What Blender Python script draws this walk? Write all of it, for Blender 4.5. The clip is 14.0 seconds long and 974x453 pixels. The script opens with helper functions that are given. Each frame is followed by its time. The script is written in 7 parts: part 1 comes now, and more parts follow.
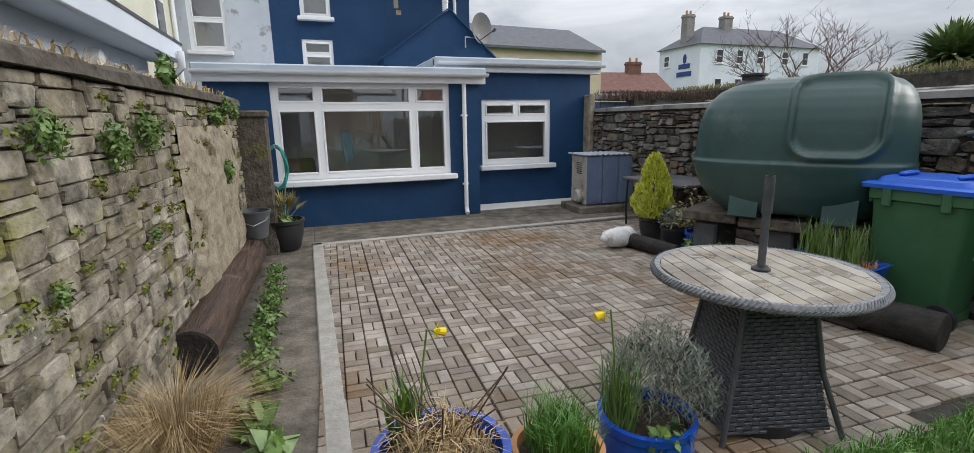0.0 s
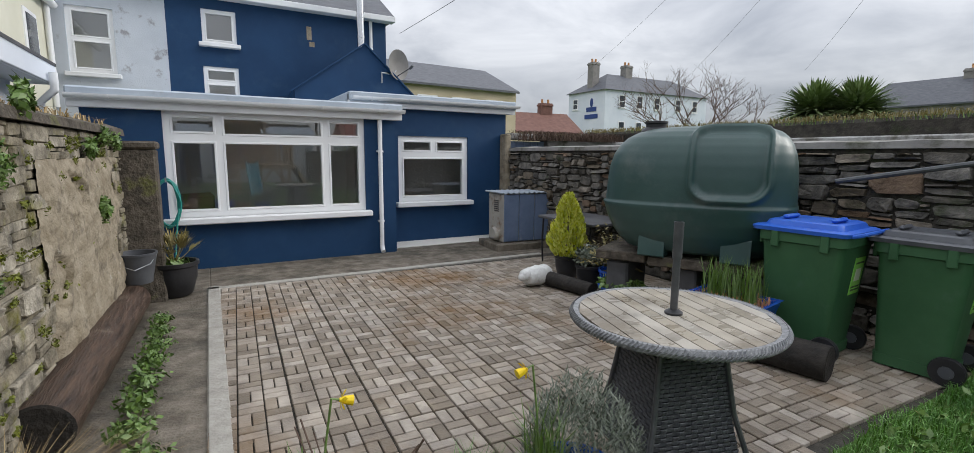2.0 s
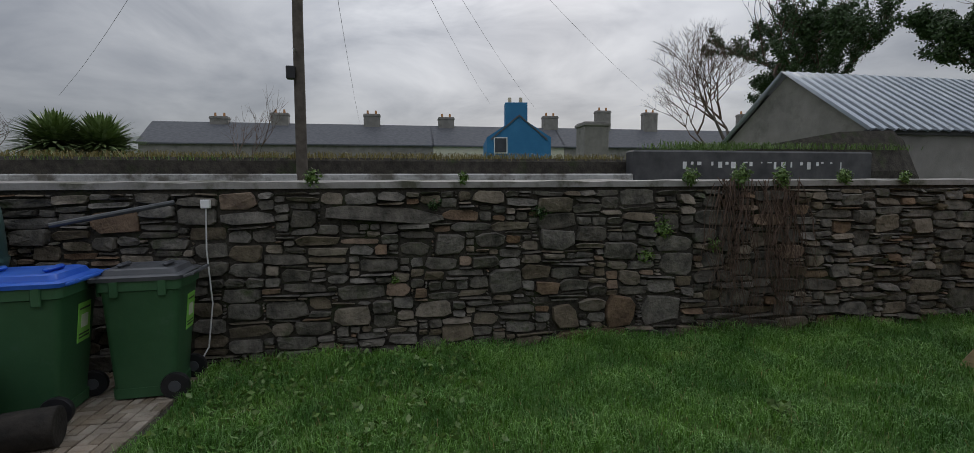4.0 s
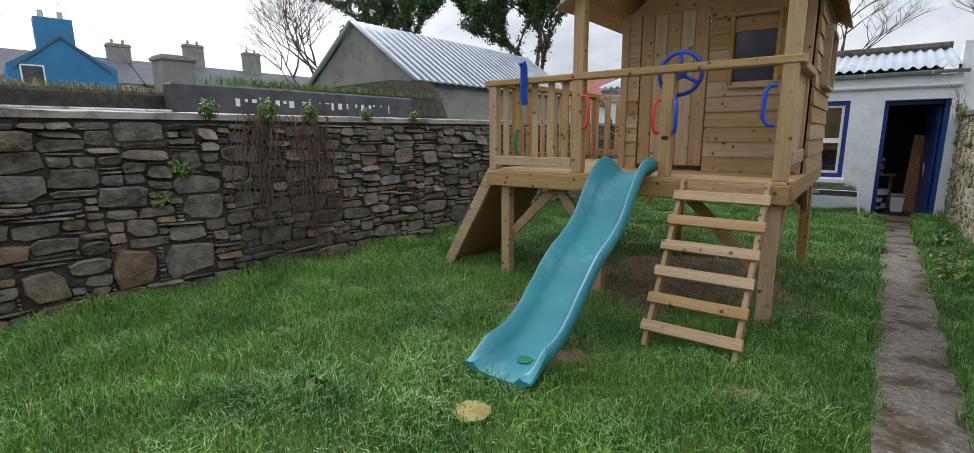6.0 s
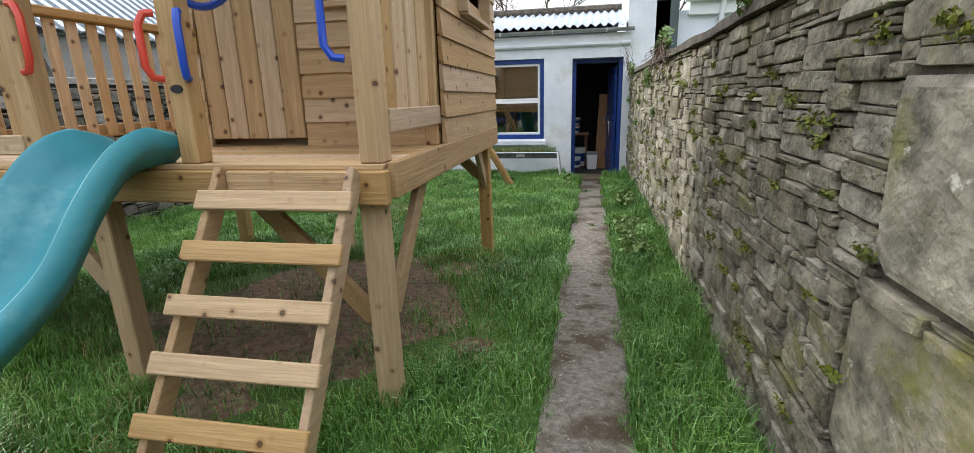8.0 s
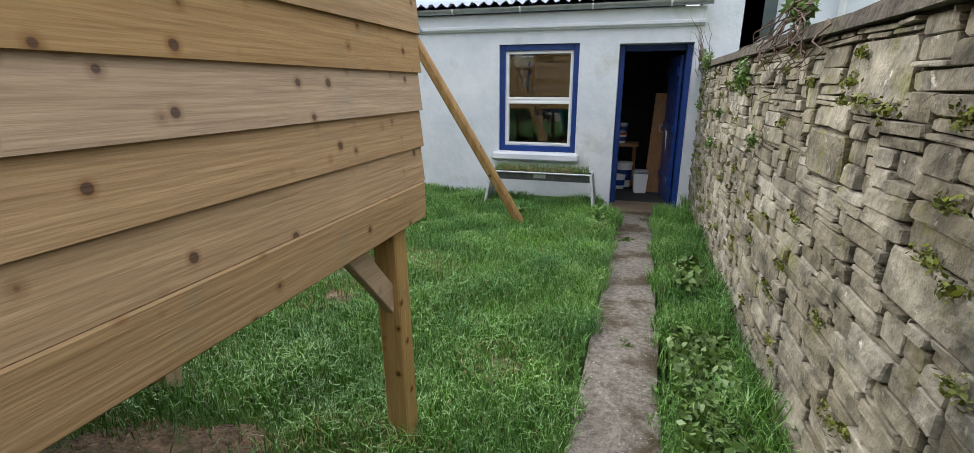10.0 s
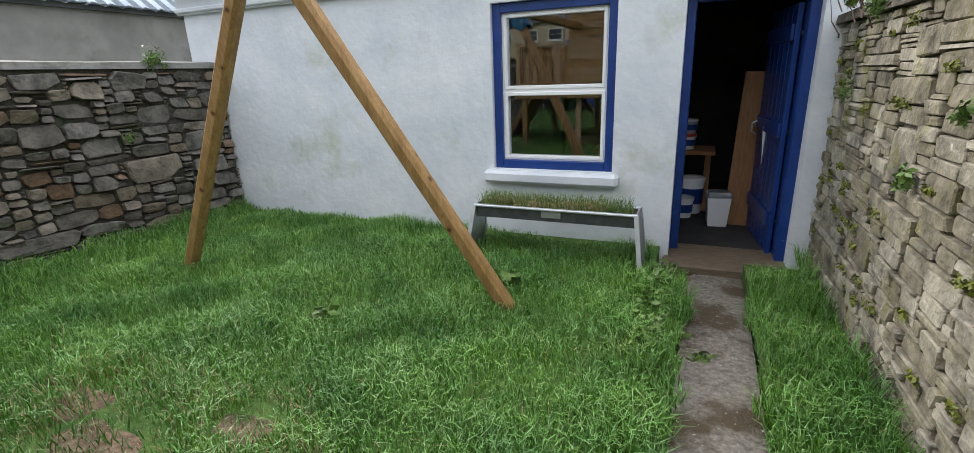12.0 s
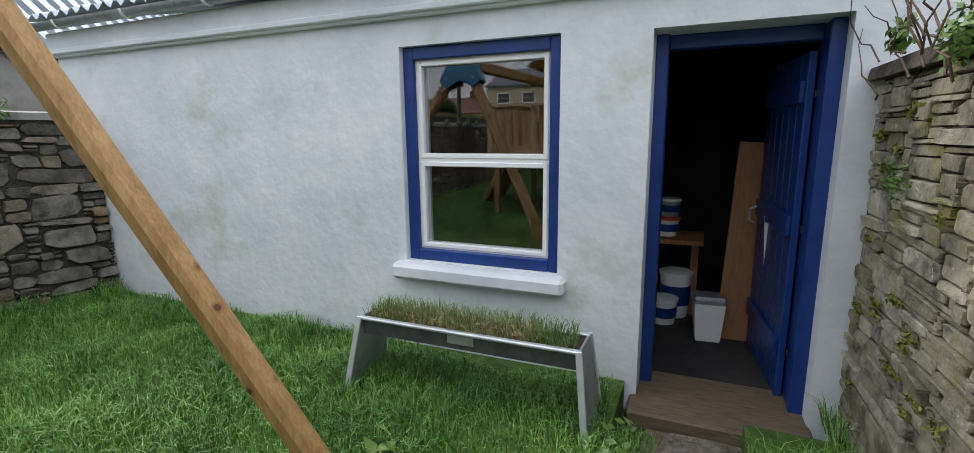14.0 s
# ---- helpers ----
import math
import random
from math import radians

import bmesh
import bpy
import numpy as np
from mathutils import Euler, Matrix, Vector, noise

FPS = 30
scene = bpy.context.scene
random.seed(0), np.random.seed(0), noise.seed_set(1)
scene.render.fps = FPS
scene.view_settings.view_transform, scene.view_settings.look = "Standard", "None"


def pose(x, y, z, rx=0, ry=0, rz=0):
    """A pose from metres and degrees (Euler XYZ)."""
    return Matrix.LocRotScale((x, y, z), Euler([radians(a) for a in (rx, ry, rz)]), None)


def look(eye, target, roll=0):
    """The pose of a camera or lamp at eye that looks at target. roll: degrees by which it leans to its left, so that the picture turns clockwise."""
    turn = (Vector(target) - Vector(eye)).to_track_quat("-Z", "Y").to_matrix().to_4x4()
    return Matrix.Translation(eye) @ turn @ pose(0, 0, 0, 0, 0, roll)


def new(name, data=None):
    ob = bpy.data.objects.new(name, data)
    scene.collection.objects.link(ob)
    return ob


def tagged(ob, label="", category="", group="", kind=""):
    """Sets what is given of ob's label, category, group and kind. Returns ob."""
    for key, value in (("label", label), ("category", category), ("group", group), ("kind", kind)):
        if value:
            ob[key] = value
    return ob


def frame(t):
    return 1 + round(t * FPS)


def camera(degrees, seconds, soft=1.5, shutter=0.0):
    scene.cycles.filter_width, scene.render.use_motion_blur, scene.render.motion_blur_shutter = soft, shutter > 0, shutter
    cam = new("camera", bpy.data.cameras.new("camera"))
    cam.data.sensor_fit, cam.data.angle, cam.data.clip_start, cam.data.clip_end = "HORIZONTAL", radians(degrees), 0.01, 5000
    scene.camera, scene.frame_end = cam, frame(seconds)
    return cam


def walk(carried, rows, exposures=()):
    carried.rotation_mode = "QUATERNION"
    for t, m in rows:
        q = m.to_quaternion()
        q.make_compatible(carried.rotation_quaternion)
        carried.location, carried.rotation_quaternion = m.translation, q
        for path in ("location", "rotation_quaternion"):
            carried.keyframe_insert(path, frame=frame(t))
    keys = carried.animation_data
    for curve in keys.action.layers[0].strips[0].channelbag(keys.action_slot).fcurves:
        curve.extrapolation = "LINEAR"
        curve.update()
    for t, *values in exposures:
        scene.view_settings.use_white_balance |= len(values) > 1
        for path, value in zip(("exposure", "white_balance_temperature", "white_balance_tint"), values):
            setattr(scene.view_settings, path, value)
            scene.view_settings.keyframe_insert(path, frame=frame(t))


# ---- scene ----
cam = camera(89.3, 14.0, 0.5)

PATH = [
    (0, (0.215, -0.148, 1.524), (0.873, 1.693, 1.105), -0.9),
    (0.5, (0.242, -0.178, 1.568), (1.009, 1.635, 1.216), 0.6),
    (1, (0.262, -0.122, 1.539), (1.087, 1.675, 1.24), -0.7),
    (1.5, (0.253, 0.002, 1.537), (1.099, 1.793, 1.257), -0.9),
    (2, (0.27, -0.035, 1.565), (1.24, 1.691, 1.28), 0.5),
    (2.5, (0.332, -0.236, 1.611), (1.784, 1.112, 1.342), 3.6),
    (3, (0.4, -0.46, 1.654), (2.313, 0.092, 1.465), 5.6),
    (3.5, (0.446, -0.469, 1.658), (2.441, -0.507, 1.525), 2.1),
    (3.7, (0.459, -0.472, 1.66), (2.447, -0.648, 1.522), 0.8),
    (5.8, (0.113, -1.241, 1.522), (1.419, -2.717, 1.182), 0.1),
    (6, (0.102, -1.393, 1.504), (1.298, -2.953, 1.134), -0.4),
    (6.5, (0.005, -1.829, 1.439), (0.937, -3.539, 0.985), 0.3),
    (7, (-0.107, -2.355, 1.415), (0.652, -4.128, 0.884), 0.0),
    (7.5, (-0.156, -3.028, 1.37), (0.385, -4.872, 0.815), -3.6),
    (8, (-0.238, -3.646, 1.388), (0.13, -5.547, 0.886), -1.5),
    (8.2, (-0.246, -3.87, 1.406), (0.125, -5.767, 0.894), -1.2),
    (10.3, (-0.321, -6.584, 1.537), (0.265, -8.412, 0.976), -1.1),
    (10.5, (-0.306, -6.851, 1.539), (0.293, -8.668, 0.956), -3.5),
    (11, (-0.279, -7.581, 1.476), (0.34, -9.388, 0.882), -2.8),
    (11.5, (-0.252, -8.238, 1.484), (0.423, -10.021, 0.88), -1.8),
    (12, (-0.183, -8.815, 1.485), (0.565, -10.573, 0.894), -2.1),
    (12.5, (-0.22, -9.272, 1.477), (0.542, -11.047, 0.961), -1.6),
    (13, (-0.227, -9.637, 1.603), (0.54, -11.468, 1.36), -1.6),
    (13.5, (-0.239, -9.923, 1.625), (0.527, -11.76, 1.428), -1.3),
    (14, (-0.309, -10.222, 1.51), (0.46, -12.03, 1.135), -0.6),
]
walk(cam, [(t, look(eye, target, roll)) for t, eye, target, roll in PATH],
     [(0, .12), (2.0, .08), (2.5, -.02), (3.0, -.33), (3.5, -.82), (3.7, -.85), (5.8, .3), (6.0, .38), (6.5, .8), (7.0, .88), (8.2, .98), (10.3, .8), (11.0, .92), (12.0, .82), (12.6, .65), (13.0, .36), (13.5, .34), (14, .7)])

# ---- world, sun ----
SUN_AZ, SUN_EL = radians(109), radians(27)
world = bpy.data.worlds.new("sky_world")
scene.world = world
world.use_nodes = True


def build_sky():
    nt = world.node_tree
    n, l = nt.nodes, nt.links
    n.clear()
    out = n.new("ShaderNodeOutputWorld")
    bg = n.new("ShaderNodeBackground")
    sky = n.new("ShaderNodeTexSky")
    sky.sky_type = "NISHITA"
    sky.sun_disc = False
    sky.sun_elevation, sky.sun_rotation = SUN_EL, SUN_AZ
    tc = n.new("ShaderNodeTexCoord")
    mp = n.new("ShaderNodeMapping")
    mp.inputs["Scale"].default_value = (1.0, 1.0, 2.6)
    l.new(tc.outputs["Generated"], mp.inputs["Vector"])
    nz = n.new("ShaderNodeTexNoise")
    nz.inputs["Scale"].default_value, nz.inputs["Detail"].default_value, nz.inputs["Roughness"].default_value = 3.2, 7.0, 0.55
    nz.inputs["Distortion"].default_value = 0.4
    l.new(mp.outputs["Vector"], nz.inputs["Vector"])
    ramp = n.new("ShaderNodeValToRGB")
    e = ramp.color_ramp.elements
    e[0].position, e[0].color = 0.32, (0.3, 0.32, 0.365, 1)
    e[1].position, e[1].color = 0.68, (0.62, 0.635, 0.67, 1)
    l.new(nz.outputs["Fac"], ramp.inputs["Fac"])
    # the cloud is brighter round the hidden sun
    dot = n.new("ShaderNodeVectorMath")
    dot.operation = "DOT_PRODUCT"
    l.new(tc.outputs["Generated"], dot.inputs[0])
    sd = Vector((math.sin(SUN_AZ) * math.cos(SUN_EL), math.cos(SUN_AZ) * math.cos(SUN_EL), math.sin(SUN_EL)))
    dot.inputs[1].default_value = sd
    mr = n.new("ShaderNodeMapRange")
    mr.inputs["From Min"].default_value, mr.inputs["From Max"].default_value = 0.82, 1.0
    mr.inputs["To Min"].default_value, mr.inputs["To Max"].default_value = 1.0, 1.55
    l.new(dot.outputs["Value"], mr.inputs["Value"])
    mul = n.new("ShaderNodeMixRGB")
    mul.blend_type = "MULTIPLY"
    mul.inputs["Fac"].default_value = 1.0
    l.new(ramp.outputs["Color"], mul.inputs["Color1"])
    l.new(mr.outputs["Result"], mul.inputs["Color2"])
    # an overcast sky grows brighter from the horizon to the zenith
    sep = n.new("ShaderNodeSeparateXYZ")
    l.new(tc.outputs["Generated"], sep.inputs["Vector"])
    up = n.new("ShaderNodeMapRange")
    up.inputs["From Min"].default_value, up.inputs["From Max"].default_value = 0.0, 1.0
    up.inputs["To Min"].default_value, up.inputs["To Max"].default_value = 1.0, 3.6
    l.new(sep.outputs["Z"], up.inputs["Value"])
    zen = n.new("ShaderNodeMixRGB")
    zen.blend_type = "MULTIPLY"
    zen.inputs["Fac"].default_value = 1.0
    l.new(mul.outputs["Color"], zen.inputs["Color1"])
    l.new(up.outputs["Result"], zen.inputs["Color2"])
    sc = n.new("ShaderNodeMixRGB")
    sc.blend_type = "MULTIPLY"
    sc.inputs["Fac"].default_value = 1.0
    sc.inputs["Color2"].default_value = (0.1, 0.1, 0.1, 1)
    l.new(sky.outputs["Color"], sc.inputs["Color1"])
    mix = n.new("ShaderNodeMixRGB")
    mix.inputs["Fac"].default_value = 0.88
    l.new(sc.outputs["Color"], mix.inputs["Color1"])
    l.new(zen.outputs["Color"], mix.inputs["Color2"])
    l.new(mix.outputs["Color"], bg.inputs["Color"])
    bg.inputs["Strength"].default_value = 0.95
    l.new(bg.outputs["Background"], out.inputs["Surface"])


build_sky()
sun_data = bpy.data.lights.new("sun", "SUN")
sun_data.energy, sun_data.angle, sun_data.color = 1.4, radians(20), (1.0, 0.96, 0.9)
sun = new("sun", sun_data)
sun.matrix_world = look((0, 0, 30), (-math.sin(SUN_AZ) * math.cos(SUN_EL), -math.cos(SUN_AZ) * math.cos(SUN_EL), 30 - math.sin(SUN_EL)))


# ---- materials ----
def mat(name, c1, c2, scale=6.0, rough=0.8, bump=0.15, bscale=60.0, metal=0.0, stretch=(1, 1, 1), stain=None, rand=0.0,
        rough2=None, spec=0.4, island=0.0, stain2=None, coat=0.0, knots=0.0, grain=0.0):
    """Two-tone noise material in world metres; stain=(colour, scale, low, high) adds patches of its own shape."""
    m = bpy.data.materials.new(name)
    m.use_nodes = True
    nt = m.node_tree
    n, l = nt.nodes, nt.links
    b = n["Principled BSDF"]
    geo = n.new("ShaderNodeNewGeometry")
    mp = n.new("ShaderNodeMapping")
    mp.inputs["Scale"].default_value = stretch
    l.new(geo.outputs["Position"], mp.inputs["Vector"])
    vec = mp.outputs["Vector"]
    info = n.new("ShaderNodeObjectInfo")
    if rand:
        sh = n.new("ShaderNodeVectorMath")
        sh.operation = "SCALE"
        sh.inputs[0].default_value = (13.0, 7.0, 9.0)
        l.new(info.outputs["Random"], sh.inputs["Scale"])
        ad = n.new("ShaderNodeVectorMath")
        l.new(vec, ad.inputs[0])
        l.new(sh.outputs["Vector"], ad.inputs[1])
        vec = ad.outputs["Vector"]
    nz = n.new("ShaderNodeTexNoise")
    nz.inputs["Scale"].default_value, nz.inputs["Detail"].default_value, nz.inputs["Roughness"].default_value = scale, 8.0, 0.62
    l.new(vec, nz.inputs["Vector"])
    rp = n.new("ShaderNodeValToRGB")
    e = rp.color_ramp.elements
    e[0].position, e[0].color = 0.33, (*c1, 1)
    e[1].position, e[1].color = 0.67, (*c2, 1)
    l.new(nz.outputs["Fac"], rp.inputs["Fac"])
    col = rp.outputs["Color"]
    for st in (stain, stain2):
        if st:
            s = n.new("ShaderNodeTexNoise")
            s.inputs["Scale"].default_value, s.inputs["Detail"].default_value, s.inputs["Roughness"].default_value = st[1], 6.0, 0.65
            l.new(geo.outputs["Position"], s.inputs["Vector"])
            mr = n.new("ShaderNodeMapRange")
            mr.inputs["From Min"].default_value, mr.inputs["From Max"].default_value = st[2], st[3]
            l.new(s.outputs["Fac"], mr.inputs["Value"])
            mx = n.new("ShaderNodeMixRGB")
            l.new(mr.outputs["Result"], mx.inputs["Fac"])
            l.new(col, mx.inputs["Color1"])
            mx.inputs["Color2"].default_value = (*st[0], 1)
            col = mx.outputs["Color"]
    if grain:
        gz = n.new("ShaderNodeTexNoise")
        gz.inputs["Scale"].default_value, gz.inputs["Detail"].default_value, gz.inputs["Distortion"].default_value = scale * 4.5, 4.0, 0.6
        l.new(vec, gz.inputs["Vector"])
        gr = n.new("ShaderNodeMapRange")
        gr.inputs["From Min"].default_value, gr.inputs["From Max"].default_value = 0.4, 0.62
        gr.inputs["To Min"].default_value, gr.inputs["To Max"].default_value = 1 - grain, 1 + grain * .35
        l.new(gz.outputs["Fac"], gr.inputs["Value"])
        gx = n.new("ShaderNodeMixRGB")
        gx.blend_type = "MULTIPLY"
        gx.inputs["Fac"].default_value = 1.0
        l.new(col, gx.inputs["Color1"])
        l.new(gr.outputs["Result"], gx.inputs["Color2"])
        col = gx.outputs["Color"]
    if knots:
        vo = n.new("ShaderNodeTexVoronoi")
        vo.inputs["Scale"].default_value = knots
        kv = n.new("ShaderNodeVectorMath")
        l.new(geo.outputs["Position"], kv.inputs[0])
        sh2 = n.new("ShaderNodeVectorMath")
        sh2.operation = "SCALE"
        sh2.inputs[0].default_value = (3.0, 5.0, 4.0)
        l.new(info.outputs["Random"], sh2.inputs["Scale"])
        l.new(sh2.outputs["Vector"], kv.inputs[1])
        l.new(kv.outputs["Vector"], vo.inputs["Vector"])
        for lo, hi, kc in ((.12, .24, (c1[0] * .72, c1[1] * .62, c1[2] * .5)), (.1, .125, (.06, .028, .014))):
            mr = n.new("ShaderNodeMapRange")
            mr.inputs["From Min"].default_value, mr.inputs["From Max"].default_value = lo, hi
            mr.inputs["To Min"].default_value, mr.inputs["To Max"].default_value = .85, 0.0
            l.new(vo.outputs["Distance"], mr.inputs["Value"])
            mx = n.new("ShaderNodeMixRGB")
            l.new(mr.outputs["Result"], mx.inputs["Fac"])
            l.new(col, mx.inputs["Color1"])
            mx.inputs["Color2"].default_value = (*kc, 1)
            col = mx.outputs["Color"]
    for amount, src in ((rand, info.outputs["Random"]), (island, geo.outputs["Random Per Island"])):
        if amount:
            hs = n.new("ShaderNodeHueSaturation")
            mr = n.new("ShaderNodeMapRange")
            mr.inputs["To Min"].default_value, mr.inputs["To Max"].default_value = 1 - amount, 1 + amount
            l.new(src, mr.inputs["Value"])
            l.new(mr.outputs["Result"], hs.inputs["Value"])
            mr2 = n.new("ShaderNodeMapRange")
            mr2.inputs["To Min"].default_value, mr2.inputs["To Max"].default_value = 1.15, 0.75
            l.new(src, mr2.inputs["Value"])
            l.new(mr2.outputs["Result"], hs.inputs["Saturation"])
            l.new(col, hs.inputs["Color"])
            col = hs.outputs["Color"]
    l.new(col, b.inputs["Base Color"])
    rr = n.new("ShaderNodeMapRange")
    rr.inputs["To Min"].default_value, rr.inputs["To Max"].default_value = rough, rough if rough2 is None else rough2
    l.new(nz.outputs["Fac"], rr.inputs["Value"])
    rr.inputs["From Min"].default_value, rr.inputs["From Max"].default_value = 0.35, 0.65
    l.new(rr.outputs["Result"], b.inputs["Roughness"])
    b.inputs["Metallic"].default_value = metal
    b.inputs["Specular IOR Level"].default_value = spec
    b.inputs["Coat Weight"].default_value = coat
    if bump:
        bn = n.new("ShaderNodeTexNoise")
        bn.inputs["Scale"].default_value, bn.inputs["Detail"].default_value = bscale, 5.0
        l.new(vec, bn.inputs["Vector"])
        bp = n.new("ShaderNodeBump")
        bp.inputs["Strength"].default_value, bp.inputs["Distance"].default_value = bump, 0.02
        l.new(bn.outputs["Fac"], bp.inputs["Height"])
        l.new(bp.outputs["Normal"], b.inputs["Normal"])
    return m


def glass(name, tint=(1, 1, 1), rough=0.0):
    m = bpy.data.materials.new(name)
    m.use_nodes = True
    b = m.node_tree.nodes["Principled BSDF"]
    b.inputs["Base Color"].default_value = (*tint, 1)
    b.inputs["Roughness"].default_value = rough
    b.inputs["Transmission Weight"].default_value = 1.0
    b.inputs["IOR"].default_value = 1.95
    return m


M = {}
M["blue_wall"] = mat("blue_render", (0.008, 0.04, 0.105), (0.012, 0.052, 0.13), 1.5, 0.62, 0.12, 90, stain=((0.02, 0.06, 0.125), 2.2, 0.56, 0.75), spec=0.3)
M["white_paint"] = mat("white_paint", (0.74, 0.75, 0.76), (0.82, 0.83, 0.84), 3, 0.55, 0.05, 60)
M["upvc"] = mat("white_upvc", (0.82, 0.83, 0.84), (0.86, 0.87, 0.87), 2, 0.3, 0.0)
M["shed_white"] = mat("limewashed_render", (0.58, 0.62, 0.67), (0.75, 0.77, 0.8), 1.6, 0.85, 0.35, 14, stain=((0.43, 0.46, 0.36), 1.0, 0.56, 0.75), stain2=((0.56, 0.59, 0.61), 7, 0.66, 0.78))
M["blue_trim"] = mat("royal_blue_gloss", (0.008, 0.035, 0.17), (0.014, 0.05, 0.225), 8, 0.35, 0.08, 40)
M["glass"] = glass("window_glass", (0.9, 0.93, 0.95))
# near-black base colour stands in for the shade deep inside the outhouse
M["inside_shade"] = mat("interior_shade_colour", (0.022, 0.022, 0.023), (0.045, 0.043, 0.04), 3, 0.9, 0.1, 20)
M["room_wall"] = mat("room_wall", (0.76, 0.73, 0.67), (0.82, 0.79, 0.74), 2, 0.9, 0.05)
M["mortar_dark"] = mat("dark_earthy_mortar", (0.026, 0.024, 0.02), (0.075, 0.067, 0.055), 9, 0.95, 0.8, 35, stain=((0.04, 0.055, 0.02), 2.5, 0.56, 0.7))
M["mortar_grey"] = mat("grey_lime_mortar", (0.045, 0.04, 0.03), (0.13, 0.115, 0.09), 9, 0.95, 0.8, 35, stain=((0.07, 0.09, 0.03), 2.5, 0.58, 0.7))
M["stone_dark"] = mat("dark_field_stone", (0.055, 0.052, 0.046), (0.195, 0.178, 0.152), 7, 0.85, 0.9, 32, rand=0.28, rough2=0.6, stain=((0.05, 0.07, 0.022), 3.0, 0.6, 0.75), stain2=((0.3, 0.29, 0.26), 14, 0.7, 0.76))
M["stone_rust"] = mat("rusty_sandstone", (0.11, 0.07, 0.045), (0.24, 0.16, 0.1), 7, 0.85, 0.9, 28, rand=0.35, stain=((0.05, 0.06, 0.025), 3.0, 0.62, 0.78))
M["stone_grey"] = mat("grey_slate_stone", (0.085, 0.075, 0.055), (0.4, 0.352, 0.262), 9, 0.85, 1.0, 40, rand=0.3, stain=((0.2, 0.19, 0.05), 3.6, 0.55, 0.7), stain2=((0.5, 0.47, 0.4), 16, 0.63, 0.7))
M["concrete"] = mat("worn_concrete", (0.09, 0.075, 0.057), (0.225, 0.195, 0.155), 5, 0.9, 0.6, 45, stain=((0.06, 0.055, 0.04), 1.7, 0.5, 0.68), rough2=0.6)
M["path"] = mat("old_path_concrete", (0.12, 0.1, 0.08), (0.3, 0.265, 0.225), 34, 0.9, 0.9, 70, stain=((0.085, 0.062, 0.036), 2.6, 0.49, 0.6), stain2=((0.42, 0.4, 0.37), 42, 0.62, 0.68))
M["kerb"] = mat("pale_mortar_edging", (0.3, 0.285, 0.25), (0.43, 0.41, 0.37), 7, 0.9, 0.5, 40)
M["paver"] = mat("damp_brown_paver", (0.19, 0.155, 0.12), (0.37, 0.315, 0.25), 4.5, 0.4, 0.4, 70, rand=0.34, rough2=0.85, stain=((0.2, 0.12, 0.055), 0.55, 0.5, 0.64), stain2=((0.4, 0.345, 0.26), 1.15, 0.63, 0.7))
M["paver_rest"] = mat("damp_brown_paver_joined", (0.19, 0.155, 0.12), (0.37, 0.315, 0.25), 4.5, 0.4, 0.4, 70, island=0.34, rough2=0.85, stain=((0.2, 0.12, 0.055), 0.55, 0.5, 0.64), stain2=((0.4, 0.345, 0.26), 1.15, 0.63, 0.7))
M["joint"] = mat("dark_sand_joint", (0.035, 0.032, 0.026), (0.075, 0.068, 0.055), 20, 0.95, 0.5, 80)
M["soil"] = mat("trodden_soil", (0.085, 0.052, 0.032), (0.25, 0.17, 0.11), 18, 0.95, 1.0, 40, stain=((0.045, 0.06, 0.02), 2.2, 0.52, 0.65))
M["grass"] = mat("grass_blades", (0.05, 0.165, 0.022), (0.175, 0.365, 0.052), 1.6, 0.42, 0.0, island=0.5, spec=0.5, stain=((0.25, 0.33, 0.07), 1.2, 0.6, 0.8))
M["lawn_base"] = mat("lawn_thatch", (0.035, 0.085, 0.012), (0.08, 0.14, 0.025), 9, 0.95, 0.9, 40, stain=((0.1, 0.085, 0.045), 1.3, 0.62, 0.75))

M["pine"] = mat("treated_pine", (0.39, 0.245, 0.112), (0.5, 0.335, 0.165), 3.0, 0.7, 0.25, 8, stretch=(.45, 9, 9), rand=0.13, knots=10.0, grain=0.11, stain=((0.27, 0.22, 0.14), 2.2, 0.62, 0.8))
M["pine_up"] = mat("treated_pine_upright", (0.39, 0.245, 0.112), (0.5, 0.335, 0.165), 3.0, 0.7, 0.25, 8, stretch=(9, 9, .45), rand=0.13, knots=10.0, grain=0.11, stain=((0.27, 0.22, 0.14), 2.2, 0.62, 0.8))
# the same pine with grain along y, its tones about a fifth darker
M["pine_deep"] = mat("treated_pine_lengthwise_darker", (0.31, 0.19, 0.084), (0.405, 0.262, 0.125), 3.0, 0.7, 0.25, 8, stretch=(9, .45, 9), rand=0.13, knots=10.0, grain=0.11, stain=((0.27, 0.22, 0.14), 2.2, 0.62, 0.8))
M["swing_wood"] = mat("round_treated_pole", (0.28, 0.155, 0.055), (0.43, 0.26, 0.105), 3, 0.6, 0.25, 12, stretch=(6, 6, .7), knots=8.0, grain=0.16)
M["slide"] = mat("teal_plastic", (0.03, 0.2, 0.25), (0.05, 0.28, 0.33), 2.5, 0.38, 0.05, 30, rough2=0.55, stain=((0.14, 0.34, 0.38), 3.5, 0.57, 0.75))
M["tank"] = mat("dark_green_tank_plastic", (0.017, 0.054, 0.05), (0.034, 0.08, 0.072), 2.0, 0.3, 0.05, 40, rough2=0.45, spec=0.6, stain=((0.075, 0.105, 0.098), 2.2, 0.58, 0.78))
